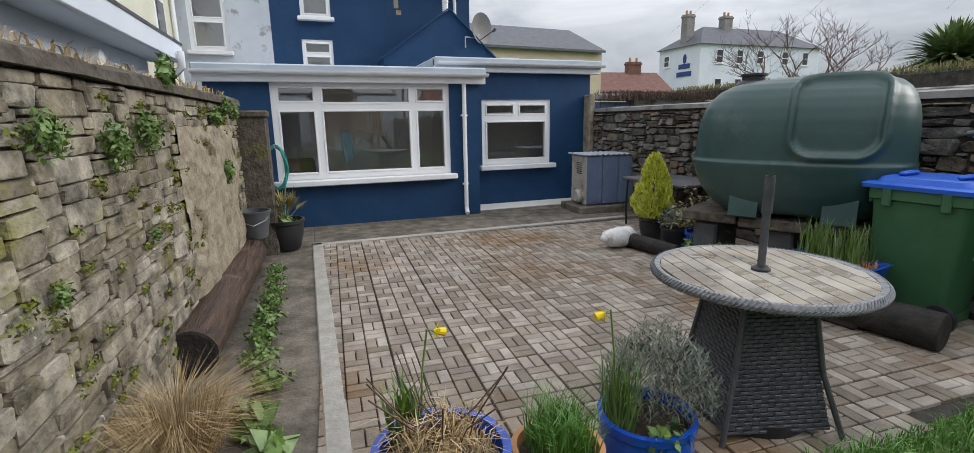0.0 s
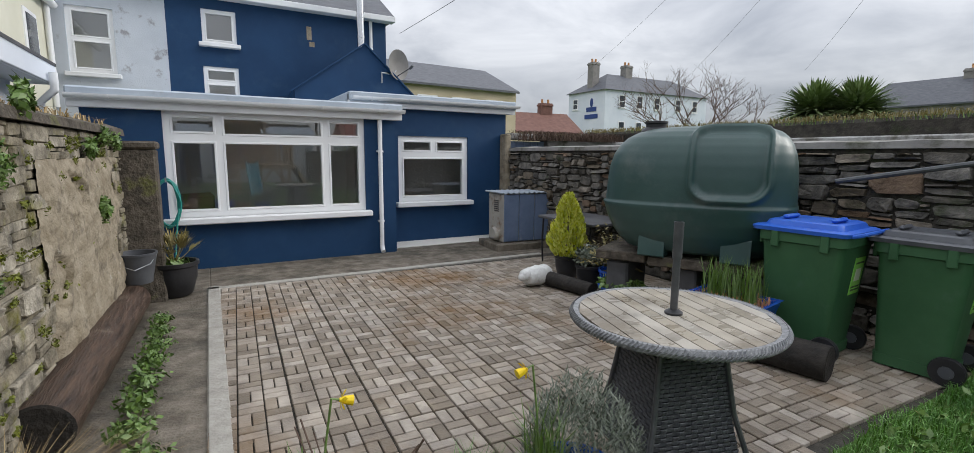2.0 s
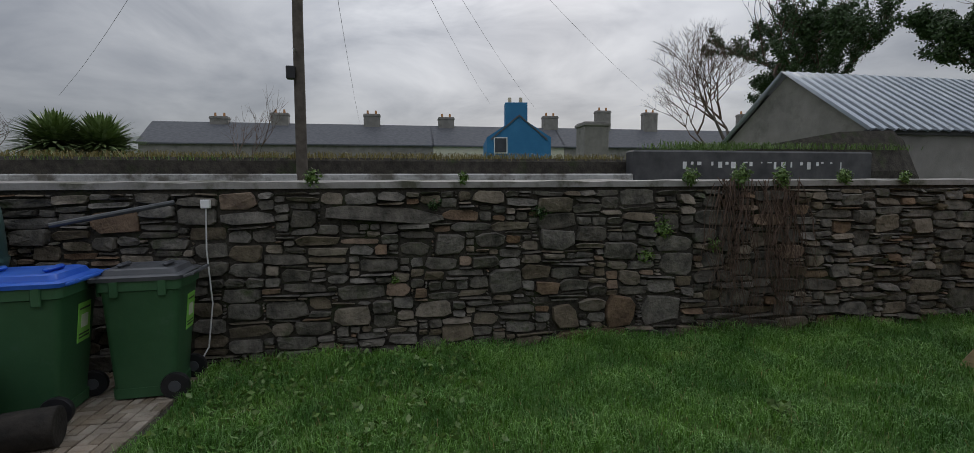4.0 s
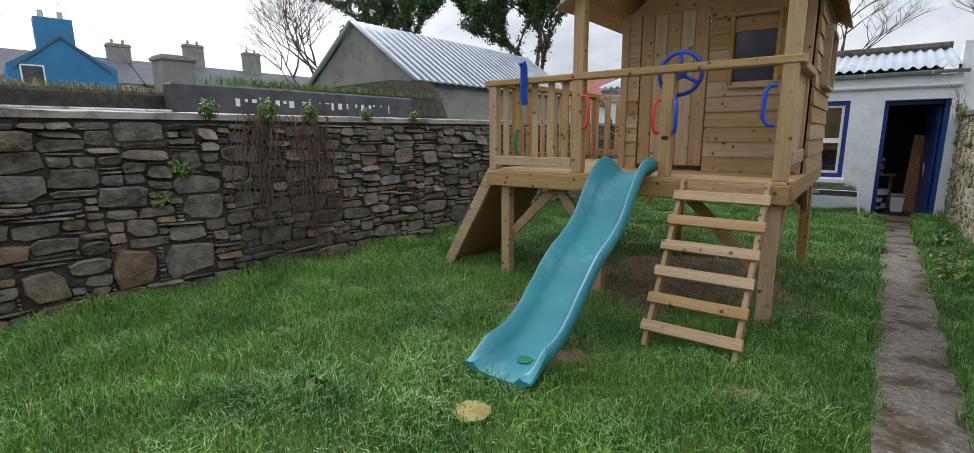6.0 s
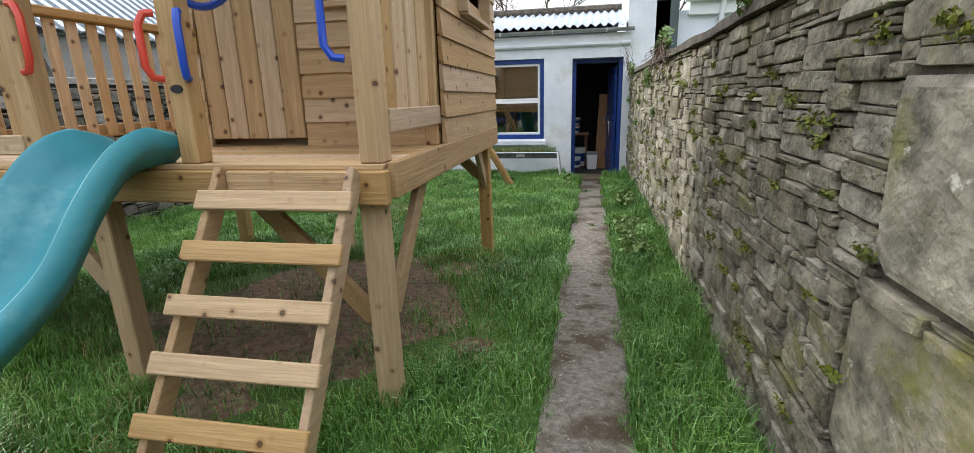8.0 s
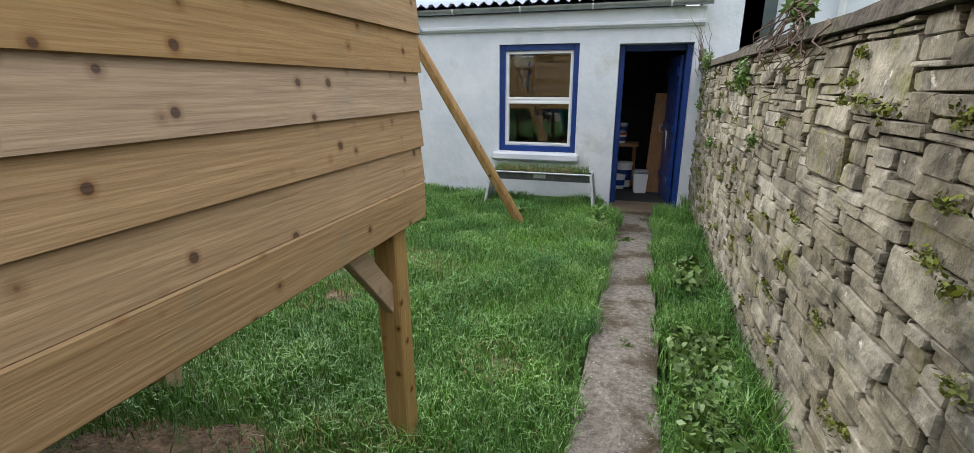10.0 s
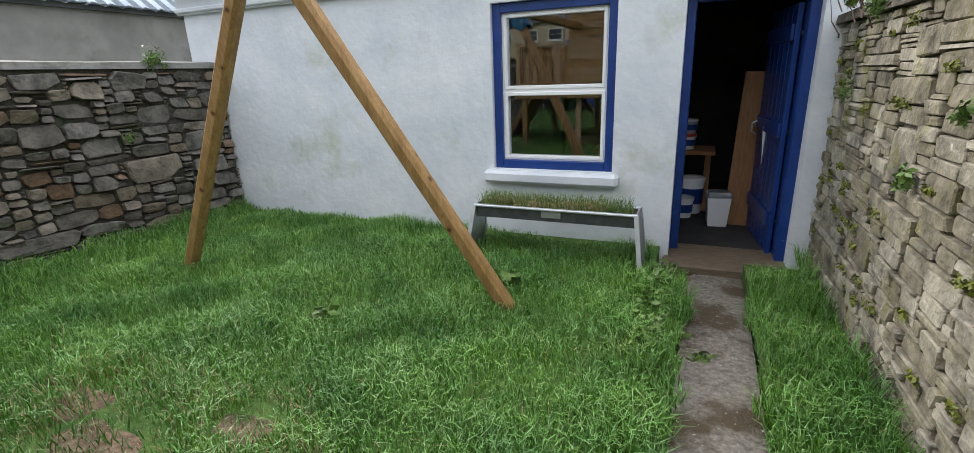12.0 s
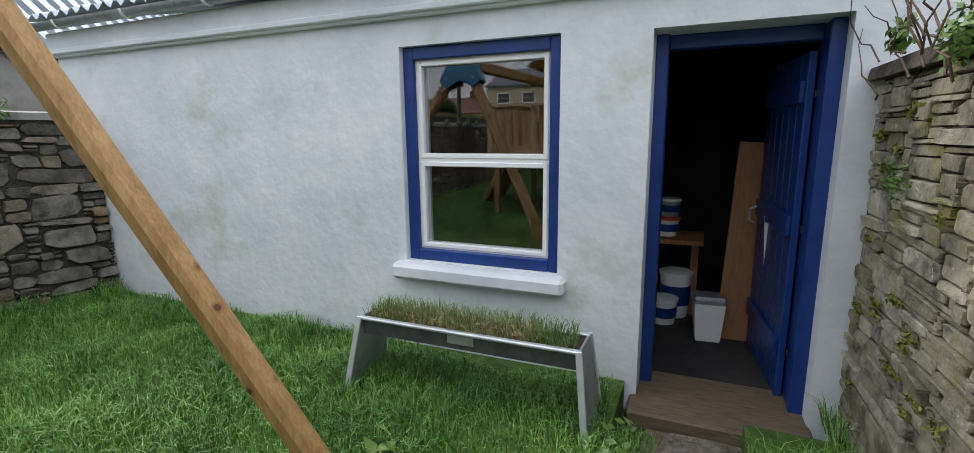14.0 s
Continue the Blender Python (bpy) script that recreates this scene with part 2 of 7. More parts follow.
M["bin_green"] = mat("green_bin_plastic", (0.032, 0.1, 0.042), (0.048, 0.13, 0.058), 3, 0.45, 0.06, 40, rough2=0.6, stain=((0.06, 0.13, 0.075), 5, 0.6, 0.75))
M["bin_blue"] = mat("blue_lid_plastic", (0.02, 0.1, 0.52), (0.03, 0.14, 0.6), 4, 0.4, 0.04, 40)
M["bin_grey"] = mat("dark_grey_lid_plastic", (0.06, 0.065, 0.075), (0.1, 0.105, 0.115), 4, 0.4, 0.04, 40)
M["lime"] = mat("lime_sticker", (0.22, 0.55, 0.08), (0.28, 0.62, 0.12), 3, 0.5, 0.0)
M["cream_print"] = mat("cream_print", (0.6, 0.65, 0.5), (0.7, 0.74, 0.6), 3, 0.5, 0.0)
M["black"] = mat("black_plastic", (0.014, 0.014, 0.016), (0.03, 0.03, 0.033), 5, 0.42, 0.05, 40)
M["rattan_rim"] = mat("faded_grey_rattan_rim", (0.13, 0.135, 0.145), (0.3, 0.305, 0.31), 40, 0.6, 0.2, 120)
M["rattan"] = mat("grey_poly_rattan", (0.05, 0.054, 0.062), (0.11, 0.115, 0.125), 30, 0.5, 0.2, 120)
M["table_slat"] = mat("weathered_composite_slat", (0.3, 0.265, 0.21), (0.42, 0.375, 0.305), 3, 0.16, 0.12, 60, rough2=0.6, stretch=(1, 2.5, 2.5), rand=0.08, spec=0.6, stain=((0.19, 0.158, 0.115), 2.2, 0.47, 0.62))
M["pole_metal"] = mat("dark_grey_metal", (0.06, 0.065, 0.07), (0.11, 0.115, 0.12), 10, 0.45, 0.05, 60, metal=0.4)
M["galv"] = mat("galvanised_steel", (0.34, 0.36, 0.38), (0.48, 0.5, 0.52), 9, 0.42, 0.06, 60, metal=0.7, stain=((0.25, 0.24, 0.22), 6, 0.6, 0.7))
# brighter copy of the galvanised steel, for the trough's rim and leg flanges
M["galv_bright"] = mat("brighter_galvanised_steel", (0.5, 0.52, 0.55), (0.64, 0.66, 0.69), 9, 0.4, 0.06, 60, metal=0.5)
M["chrome"] = mat("polished_flue_steel", (0.6, 0.61, 0.62), (0.7, 0.71, 0.72), 4, 0.2, 0.0, metal=1.0)
M["roof_metal"] = mat("corrugated_roof_steel", (0.36, 0.41, 0.47), (0.48, 0.53, 0.58), 1.2, 0.5, 0.05, 40, metal=0.3, stain=((0.3, 0.32, 0.34), 2, 0.58, 0.7))
M["roof_dark"] = mat("dark_corrugated_roof", (0.05, 0.052, 0.056), (0.11, 0.11, 0.115), 3, 0.7, 0.1, 30)
M["slate"] = mat("grey_roof_slate", (0.07, 0.075, 0.088), (0.13, 0.135, 0.15), 2.5, 0.6, 0.3, 8, stretch=(1, 1, 6))
M["red_roof"] = mat("red_brown_roof", (0.13, 0.065, 0.05), (0.2, 0.1, 0.08), 2.5, 0.8, 0.3, 8)
M["dark_green_boards"] = mat("dark_green_painted_boards", (0.05, 0.07, 0.072), (0.085, 0.11, 0.11), 3, 0.6, 0.15, 30)
M["log"] = mat("wet_dark_log", (0.03, 0.02, 0.015), (0.11, 0.07, 0.048), 3, 0.4, 0.6, 10, stretch=(9, 1.2, 9), rough2=0.7, stain=((0.17, 0.13, 0.1), 3, 0.6, 0.72))
M["log_end"] = mat("charred_log_end", (0.012, 0.011, 0.01), (0.035, 0.03, 0.025), 9, 0.85, 0.6, 30)
M["pot_blue"] = mat("cobalt_glazed_pot", (0.008, 0.05, 0.33), (0.015, 0.09, 0.45), 5, 0.18, 0.05, 20, coat=0.3)
M["terracotta"] = mat("terracotta", (0.42, 0.2, 0.085), (0.55, 0.29, 0.13), 6, 0.8, 0.2, 50)
M["pot_soil"] = mat("potting_soil", (0.03, 0.022, 0.015), (0.08, 0.06, 0.04), 30, 0.95, 0.8, 60)
M["leaf_yellow"] = mat("golden_conifer_sprays", (0.46, 0.52, 0.04), (0.72, 0.72, 0.1), 12, 0.6, 0.0, island=0.25)
M["leaf_green"] = mat("fresh_green_leaves", (0.075, 0.145, 0.028), (0.16, 0.26, 0.055), 14, 0.5, 0.0, island=0.3)
M["leaf_dark"] = mat("dark_green_leaves", (0.025, 0.06, 0.018), (0.06, 0.11, 0.03), 14, 0.5, 0.0, island=0.3)
M["leaf_sage"] = mat("grey_green_leaves", (0.075, 0.1, 0.068), (0.2, 0.22, 0.17), 20, 0.7, 0.0, island=0.3)
M["leaf_bronze"] = mat("bronze_needle_leaves", (0.15, 0.13, 0.04), (0.28, 0.23, 0.07), 14, 0.6, 0.0, island=0.3)
M["straw"] = mat("dry_straw_grass", (0.3, 0.21, 0.09), (0.5, 0.37, 0.19), 14, 0.7, 0.0, island=0.25)
M["palm"] = mat("palm_leaves", (0.11, 0.18, 0.055), (0.25, 0.33, 0.12), 10, 0.45, 0.0, island=0.35)
M["moss"] = mat("yellow_green_moss", (0.11, 0.13, 0.02), (0.22, 0.24, 0.04), 20, 0.95, 0.0, island=0.3)
M["twig"] = mat("brown_twigs", (0.07, 0.045, 0.032), (0.15, 0.1, 0.075), 14, 0.8, 0.0)
M["bark"] = mat("grey_brown_bark", (0.07, 0.06, 0.05), (0.14, 0.12, 0.1), 8, 0.9, 0.4, 30)
M["daffodil"] = mat("daffodil_yellow", (0.8, 0.55, 0.01), (0.85, 0.65, 0.02), 20, 0.5, 0.0)
M["cream"] = mat("cream_house_render", (0.62, 0.6, 0.48), (0.7, 0.68, 0.56), 1, 0.85, 0.1, 30)
M["beige"] = mat("beige_house_render", (0.5, 0.42, 0.29), (0.58, 0.5, 0.36), 0.7, 0.85, 0.1, 30)
M["white_house"] = mat("white_house_render", (0.62, 0.67, 0.75), (0.72, 0.76, 0.82), 0.6, 0.85, 0.1, 30)
M["grey_patchy"] = mat("peeling_grey_blue_render", (0.48, 0.52, 0.57), (0.56, 0.6, 0.65), 1.5, 0.85, 0.2, 40, stain=((0.3, 0.3, 0.32), 3.2, 0.58, 0.66))
M["grey_render"] = mat("grey_cement_render", (0.2, 0.19, 0.18), (0.29, 0.275, 0.26), 1.4, 0.9, 0.3, 30, stain=((0.12, 0.115, 0.105), 1.1, 0.55, 0.75))
M["sky_blue_wall"] = mat("bright_blue_render", (0.03, 0.17, 0.36), (0.045, 0.21, 0.42), 0.8, 0.8, 0.1, 30)
M["dark_pane"] = mat("dark_window_pane", (0.03, 0.035, 0.045), (0.06, 0.07, 0.085), 0.6, 0.08, 0.0)
M["red_plastic"] = mat("red_plastic", (0.55, 0.05, 0.03), (0.62, 0.07, 0.04), 5, 0.35, 0.0)
M["blue_plastic"] = mat("blue_plastic", (0.015, 0.06, 0.42), (0.02, 0.09, 0.5), 5, 0.35, 0.0)
M["green_plastic"] = mat("green_plastic", (0.02, 0.16, 0.07), (0.03, 0.2, 0.09), 5, 0.35, 0.0)
M["steel_blue"] = mat("blue_steel_bracket", (0.015, 0.1, 0.19), (0.022, 0.13, 0.23), 6, 0.4, 0.05, 60, metal=0.3)
M["door_blue_grey"] = mat("slate_blue_door_paint", (0.1, 0.14, 0.22), (0.14, 0.185, 0.28), 4, 0.5, 0.1, 30, stain=((0.22, 0.25, 0.3), 3, 0.62, 0.74))
M["rusty_white"] = mat("flaking_white_enamel", (0.33, 0.31, 0.27), (0.46, 0.44, 0.39), 3, 0.6, 0.2, 30, stain=((0.18, 0.09, 0.045), 3.4, 0.54, 0.66))
M["wood_step"] = mat("wet_wooden_step", (0.1, 0.07, 0.045), (0.2, 0.15, 0.1), 4, 0.6, 0.4, 20, stretch=(2, 14, 14))
M["timber"] = mat("brown_timber_board", (0.25, 0.12, 0.055), (0.36, 0.19, 0.095), 4, 0.6, 0.2, 20, stretch=(12, 12, 1.5))
M["sheep"] = mat("white_painted_cement", (0.6, 0.6, 0.58), (0.75, 0.75, 0.73), 12, 0.8, 0.6, 40)
M["hose"] = mat("green_hose", (0.02, 0.22, 0.19), (0.03, 0.28, 0.24), 8, 0.4, 0.0)
M["plaster"] = mat("flaking_lime_plaster", (0.23, 0.19, 0.13), (0.38, 0.33, 0.25), 7, 0.95, 1.0, 22, stain=((0.16, 0.135, 0.1), 5, 0.55, 0.66), stain2=((0.46, 0.43, 0.37), 9, 0.64, 0.72))
M["old_whitewash"] = mat("patchy_old_whitewash", (0.42, 0.42, 0.41), (0.62, 0.62, 0.61), 3, 0.9, 0.8, 18, stain=((0.16, 0.15, 0.13), 1.7, 0.48, 0.62), stain2=((0.07, 0.07, 0.06), 6, 0.62, 0.7))
M["cap_earth"] = mat("earthy_wall_capping", (0.05, 0.042, 0.033), (0.14, 0.12, 0.095), 12, 0.95, 1.0, 30, stain=((0.12, 0.13, 0.03), 3, 0.6, 0.72))
M["cap_cement"] = mat("smooth_cement_coping", (0.2, 0.19, 0.18), (0.3, 0.29, 0.275), 4, 0.8, 0.3, 30, stain=((0.08, 0.08, 0.055), 2.4, 0.5, 0.64))
M["yellow_stone"] = mat("yellow_lichen_stone", (0.25, 0.19, 0.06), (0.42, 0.34, 0.12), 9, 0.85, 0.3, 30)
M["red_metal"] = mat("rust_red_roof_sheet", (0.25, 0.08, 0.06), (0.33, 0.12, 0.09), 1.4, 0.6, 0.1, 20)
M["cable"] = mat("black_cable", (0.02, 0.02, 0.022), (0.03, 0.03, 0.032), 8, 0.6, 0.0)
M["white_cable"] = mat("white_cable", (0.6, 0.6, 0.6), (0.7, 0.7, 0.7), 8, 0.5, 0.0)


# ---- mesh building ----
class Mesh:
    def __init__(self):
        self.v, self.f = [], []

    def add(self, verts, faces):
        k = len(self.v)
        self.v.extend(verts)
        self.f.extend([tuple(i + k for i in f) for f in faces])
        return self

    def box(self, x0, y0, z0, x1, y1, z1, c=0.0, m=None):
        """A box from corner to corner, its edges chamfered by c."""
        c = min(c, abs(x1 - x0) * 0.45, abs(y1 - y0) * 0.45, abs(z1 - z0) * 0.45)
        if c <= 0:
            vs = [(x, y, z) for x in (x0, x1) for y in (y0, y1) for z in (z0, z1)]
            fs = [(0, 1, 3, 2), (4, 6, 7, 5), (0, 4, 5, 1), (2, 3, 7, 6), (0, 2, 6, 4), (1, 5, 7, 3)]
        else:
            vs, ids = [], {}
            for ix, (x, sx) in enumerate(((x0, 1), (x1, -1))):
                for iy, (y, sy) in enumerate(((y0, 1), (y1, -1))):
                    for iz, (z, sz) in enumerate(((z0, 1), (z1, -1))):
                        for a in range(3):
                            p = [x + sx * c, y + sy * c, z + sz * c]
                            p[a] = (x, y, z)[a]
                            ids[ix, iy, iz, a] = len(vs)
                            vs.append(tuple(p))
            fs = []
            for a in range(3):
                b, d = (a + 1) % 3, (a + 2) % 3
                for s in (0, 1):
                    q = []
                    for u, w in ((0, 0), (1, 0), (1, 1), (0, 1)):
                        k = [0, 0, 0]
                        k[a], k[b], k[d] = s, u, w
                        q.append(ids[(*k, a)])
                    fs.append(tuple(q if s else q[::-1]))
                for u in (0, 1):
                    for w in (0, 1):
                        k0, k1 = [0, 0, 0], [0, 0, 0]
                        k0[b], k0[d], k1[b], k1[d] = u, w, u, w
                        k1[a] = 1
                        q = [ids[(*k0, b)], ids[(*k1, b)], ids[(*k1, d)], ids[(*k0, d)]]
                        fs.append(tuple(q))
            for ix in (0, 1):
                for iy in (0, 1):
                    for iz in (0, 1):
                        fs.append(tuple(ids[ix, iy, iz, a] for a in range(3)))
        if m is not None:
            vs = [tuple(m @ Vector(p)) for p in vs]
        return self.add(vs, fs)

    def beam(self, p, q, w, h, c=0.004, up=(0, 0, 1)):
        """A bar of section w x h from p to q; h lies along up as far as it can."""
        p, q = Vector(p), Vector(q)
        d = q - p
        y = d.normalized()
        x = y.cross(Vector(up))
        if x.length < 1e-4:
            x = y.cross(Vector((1, 0, 0)))
        x.normalize()
        z = x.cross(y)
        m = Matrix((x, y, z)).transposed().to_4x4()
        m.translation = p
        return self.box(-w / 2, 0, -h / 2, w / 2, d.length, h / 2, c, m)

    def tube(self, pts, r, n=8, caps=True):
        pts = [Vector(p) for p in pts]
        rs = r if isinstance(r, (list, tuple)) else [r] * len(pts)
        vs, fs = [], []
        side = None
        for i, p in enumerate(pts):
            d = (pts[min(i + 1, len(pts) - 1)] - pts[max(i - 1, 0)]).normalized()
            if side is None:
                side = d.cross(Vector((0, 0, 1)))
                if side.length < 0.05:
                    side = d.cross(Vector((1, 0, 0)))
            side = (side - d * side.dot(d)).normalized()
            other = d.cross(side)
            for k in range(n):
                a = 2 * math.pi * k / n
                vs.append(tuple(p + (side * math.cos(a) + other * math.sin(a)) * rs[i]))
        for i in range(len(pts) - 1):
            for k in range(n):
                fs.append((i * n + k, i * n + (k + 1) % n, (i + 1) * n + (k + 1) % n, (i + 1) * n + k))
        if caps:
            fs.append(tuple(range(n))[::-1])
            fs.append(tuple(range((len(pts) - 1) * n, len(pts) * n)))
        return self.add(vs, fs)

    def lathe(self, prof, n=28, cx=0, cy=0, cz=0, sx=1.0, sy=1.0, closed=False):
        """Turns the profile of (radius, height) round a vertical axis."""
        vs, fs = [], []
        for r, z in prof:
            for k in range(n):
                a = 2 * math.pi * k / n
                vs.append((cx + r * math.cos(a) * sx, cy + r * math.sin(a) * sy, cz + z))
        m = len(prof)
        for i in range(m - 1 + (1 if closed else 0)):
            j = (i + 1) % m
            for k in range(n):
                fs.append((i * n + k, i * n + (k + 1) % n, j * n + (k + 1) % n, j * n + k))
        if not closed:
            fs.append(tuple(range(n))[::-1])
            fs.append(tuple(range((m - 1) * n, m * n)))
        return self.add(vs, fs)

    def rings(self, rings, caps=True):
        n = len(rings[0])
        vs = [tuple(p) for r in rings for p in r]
        fs = []
        for i in range(len(rings) - 1):
            for k in range(n):
                fs.append((i * n + k, i * n + (k + 1) % n, (i + 1) * n + (k + 1) % n, (i + 1) * n + k))
        if caps:
            fs.append(tuple(range(n))[::-1])
            fs.append(tuple(range((len(rings) - 1) * n, len(rings) * n)))
        return self.add(vs, fs)

    def prism(self, poly, axis, a, b):
        """Pushes a flat outline (pairs) along the axis from a to b."""
        def at(p, t):
            return {"x": (t, p[0], p[1]), "y": (p[0], t, p[1]), "z": (p[0], p[1], t)}[axis]
        return self.rings([[at(p, a) for p in poly], [at(p, b) for p in poly]])

    def data(self, name, smooth=False, fix=True):
        me = bpy.data.meshes.new(name)
        me.from_pydata(self.v, [], self.f)
        if fix:
            bm = bmesh.new()
            bm.from_mesh(me)
            bmesh.ops.recalc_face_normals(bm, faces=bm.faces)
            bm.to_mesh(me)
            bm.free()
        if smooth:
            me.polygons.foreach_set("use_smooth", [True] * len(me.polygons))
            if smooth != "all":
                me.set_sharp_from_angle(angle=radians(smooth if smooth > 1 else 40))
        me.update()
        return me


def solid(name, mesh, material, smooth=False, label="", category="", group="", kind="", m=None, fix=True):
    """A top-level thing that is one mesh."""
    me = mesh.data(name, smooth, fix)
    me.materials.append(M[material])
    ob = new(name, me)
    if m is not None:
        ob.matrix_world = m
    return tagged(ob, label, category, group, kind)


def thing(name, m, label, category, group="", kind=""):
    ob = new(name)
    ob.empty_display_size = 0.1
    ob.matrix_world = m
    return tagged(ob, label, category, group, kind)


def part(name, mesh, material, parent, label="", smooth=False, fix=True, m=None):
    """One mesh under a thing or a part, in the thing's own space."""
    me = mesh if isinstance(mesh, bpy.types.Mesh) else mesh.data(name, smooth, fix)
    if not me.materials:
        me.materials.append(M[material])
    ob = new(name, me)
    ob.parent = parent
    if m is not None:
        ob.matrix_basis = m
    return tagged(ob, label)


# ---- ground ----
def west_x(y):
    return -0.76 + 0.0415 * max(y, -7.4)


EAST_X = 5.4


def east_x(y):
    return EAST_X + 0.045 * min(y + 3.0, 0.0)


SHED_Y = -13.15
ground = Mesh().box(-150, -150, -0.9, 150, 150, -0.31)
solid("ground", ground, "lawn_base", kind="structure", label="rough green ground round the garden and houses", category="ground")
lawn = Mesh()
lawn.box(west_x(-6) - 0.6, -8.5, -0.35, EAST_X + 0.3, 1.2, -0.012)
lawn.box(0.02, -13.2, -0.35, EAST_X + 0.3, -8.5, -0.012).box(west_x(-6) - 0.6, -12.9, -0.35, -0.62, -8.5, -0.012)
lawn.box(-0.62, -13.6, -0.35, 0.02, -8.5, -0.2)
solid("lawn", lawn, "lawn_base", kind="structure", label="mossy lawn soil under long uneven grass", category="lawn")
strip = Mesh().box(-0.75, 1.2, -0.3, 0.2, 9.0, -0.012, 0.01).box(0.2, 6.42, -0.3, 5.4, 9.0, -0.012, 0.01)
solid("pavement", strip, "concrete", kind="structure", label="worn brown concrete strip round the patio", category="pavement")
patio_bed = Mesh().box(0.2, 1.2, -0.3, 5.4, 6.42, -0.02)
solid("patio", patio_bed, "joint", kind="structure", label="dark sanded bed under basket-weave pavers", category="patio")
edging = Mesh().box(0.17, 1.2, -0.1, 0.3, 6.5, 0.006, 0.01).box(0.17, 6.36, -0.1, 4.9, 6.46, 0.006, 0.01)
solid("edging", edging, "kerb", kind="structure", label="pale mortar edging along the patio", category="edging")

# ---- house walls ----
def wall_with_holes(mesh, x0, x1, z0, z1, y0, y1, holes):
    """A wall along x between y0 and y1, pierced by holes (xa, xb, za, zb)."""
    xs = sorted({x0, x1, *[h[0] for h in holes], *[h[1] for h in holes]})
    for a, b in zip(xs[:-1], xs[1:]):
        cuts = sorted([(h[2], h[3]) for h in holes if h[0] < b - 1e-6 and h[1] > a + 1e-6])
        z = z0
        for ca, cb in cuts:
            if ca > z:
                mesh.box(a, y0, z, b, y1, ca)
            z = cb
        if z < z1:
            mesh.box(a, y0, z, b, y1, z1)
    return mesh


BAY_Y, SIDE_Y, MAIN_Y = 7.65, 8.45, 12.5
def rnd(a, b):
    return random.uniform(a, b)


# ---- house ----
def window(name, x0, x1, z0, z1, y, bars, label, sill=True, frame_w=0.065, depth=0.07, pane="glass", face=-1, fm="upvc", kind="structure"):
    """A window in the plane y. bars: openings (xa, xb, za, zb) of its panes. face: -1 looks to -y, 1 to +y."""
    w = thing(name, pose((x0 + x1) / 2, y, z0), label, "window", kind=kind)
    cx = (x0 + x1) / 2
    fr = Mesh()
    xs = sorted({x0, x1, *[b[0] for b in bars], *[b[1] for b in bars]})
    for a, b in zip(xs[:-1], xs[1:]):
        cuts = sorted([(q[2], q[3]) for q in bars if q[0] < b - 1e-6 and q[1] > a + 1e-6])
        z = z0
        for ca, cb in cuts + [(z1, z1)]:
            if ca > z + 1e-4:
                fr.box(a - cx, -depth / 2, z - z0, b - cx, depth / 2, ca - z0)
            z = cb
    part("window_frame", fr, fm, w)
    for a, b, c, d in bars:
        k = frame_w * 0.45
        s = Mesh()
        s.box(a - cx, -depth * .62, c - z0, a - cx + k, depth * .62, d - z0, .004).box(b - cx - k, -depth * .62, c - z0, b - cx, depth * .62, d - z0, .004)
        s.box(a - cx + k, -depth * .62, c - z0, b - cx - k, depth * .62, c - z0 + k, .004).box(a - cx + k, -depth * .62, d - z0 - k, b - cx - k, depth * .62, d - z0, .004)
        part("sash", s, fm, w)
        p = part("pane", Mesh().box(a - cx + k, -.004, c - z0 + k, b - cx - k, .004, d - z0 - k), pane, w)
        p.visible_shadow = pane != "glass"
    if sill:
        y0, y1 = (-.2, .03) if face < 0 else (-.03, .2)
        part("window_sill", Mesh().box(x0 - cx - .07, y0, -.085, x1 - cx + .07, y1, 0, .012), "white_paint", w)
    return w


solid("wall_bay", wall_with_holes(Mesh(), -1.05, 2.89, -.05, 2.2, BAY_Y, BAY_Y + .25, [(-.22, 2.4, .7, 2.11)]), "blue_wall", kind="structure", label="dark blue rendered wall of the bay extension", category="wall")
solid("wall_bay_side", Mesh().box(2.64, BAY_Y + .25, -.05, 2.89, SIDE_Y + .25, 2.2).box(-1.05, BAY_Y + .25, -.05, -.8, MAIN_Y, 2.2), "blue_wall", kind="structure", label="dark blue rendered return wall of the bay", category="wall")
solid("wall_side", wall_with_holes(Mesh(), 2.89, 5.44, -.05, 2.42, SIDE_Y, SIDE_Y + .25, [(3.22, 4.6, .72, 1.9)]), "blue_wall", kind="structure", label="dark blue rendered wall of the side extension", category="wall")
solid("wall_side_return", Mesh().box(5.19, SIDE_Y + .25, -.05, 5.44, MAIN_Y, 2.42).box(2.64, SIDE_Y + .25, 2.2, 2.89, MAIN_Y, 2.42), "blue_wall", kind="structure", label="dark blue rendered end wall of the extension", category="wall")
window("window_1", -.22, 2.4, .7, 2.11, BAY_Y + .06,
       [(-.14, .38, .78, 1.72), (-.14, .38, 1.82, 2.05), (.46, 1.78, .78, 1.72), (.46, 1.78, 1.8, 2.05), (1.86, 2.33, .78, 1.72), (1.86, 2.33, 1.82, 2.05)],
       "wide white uPVC bay window with six panes and a white sill")
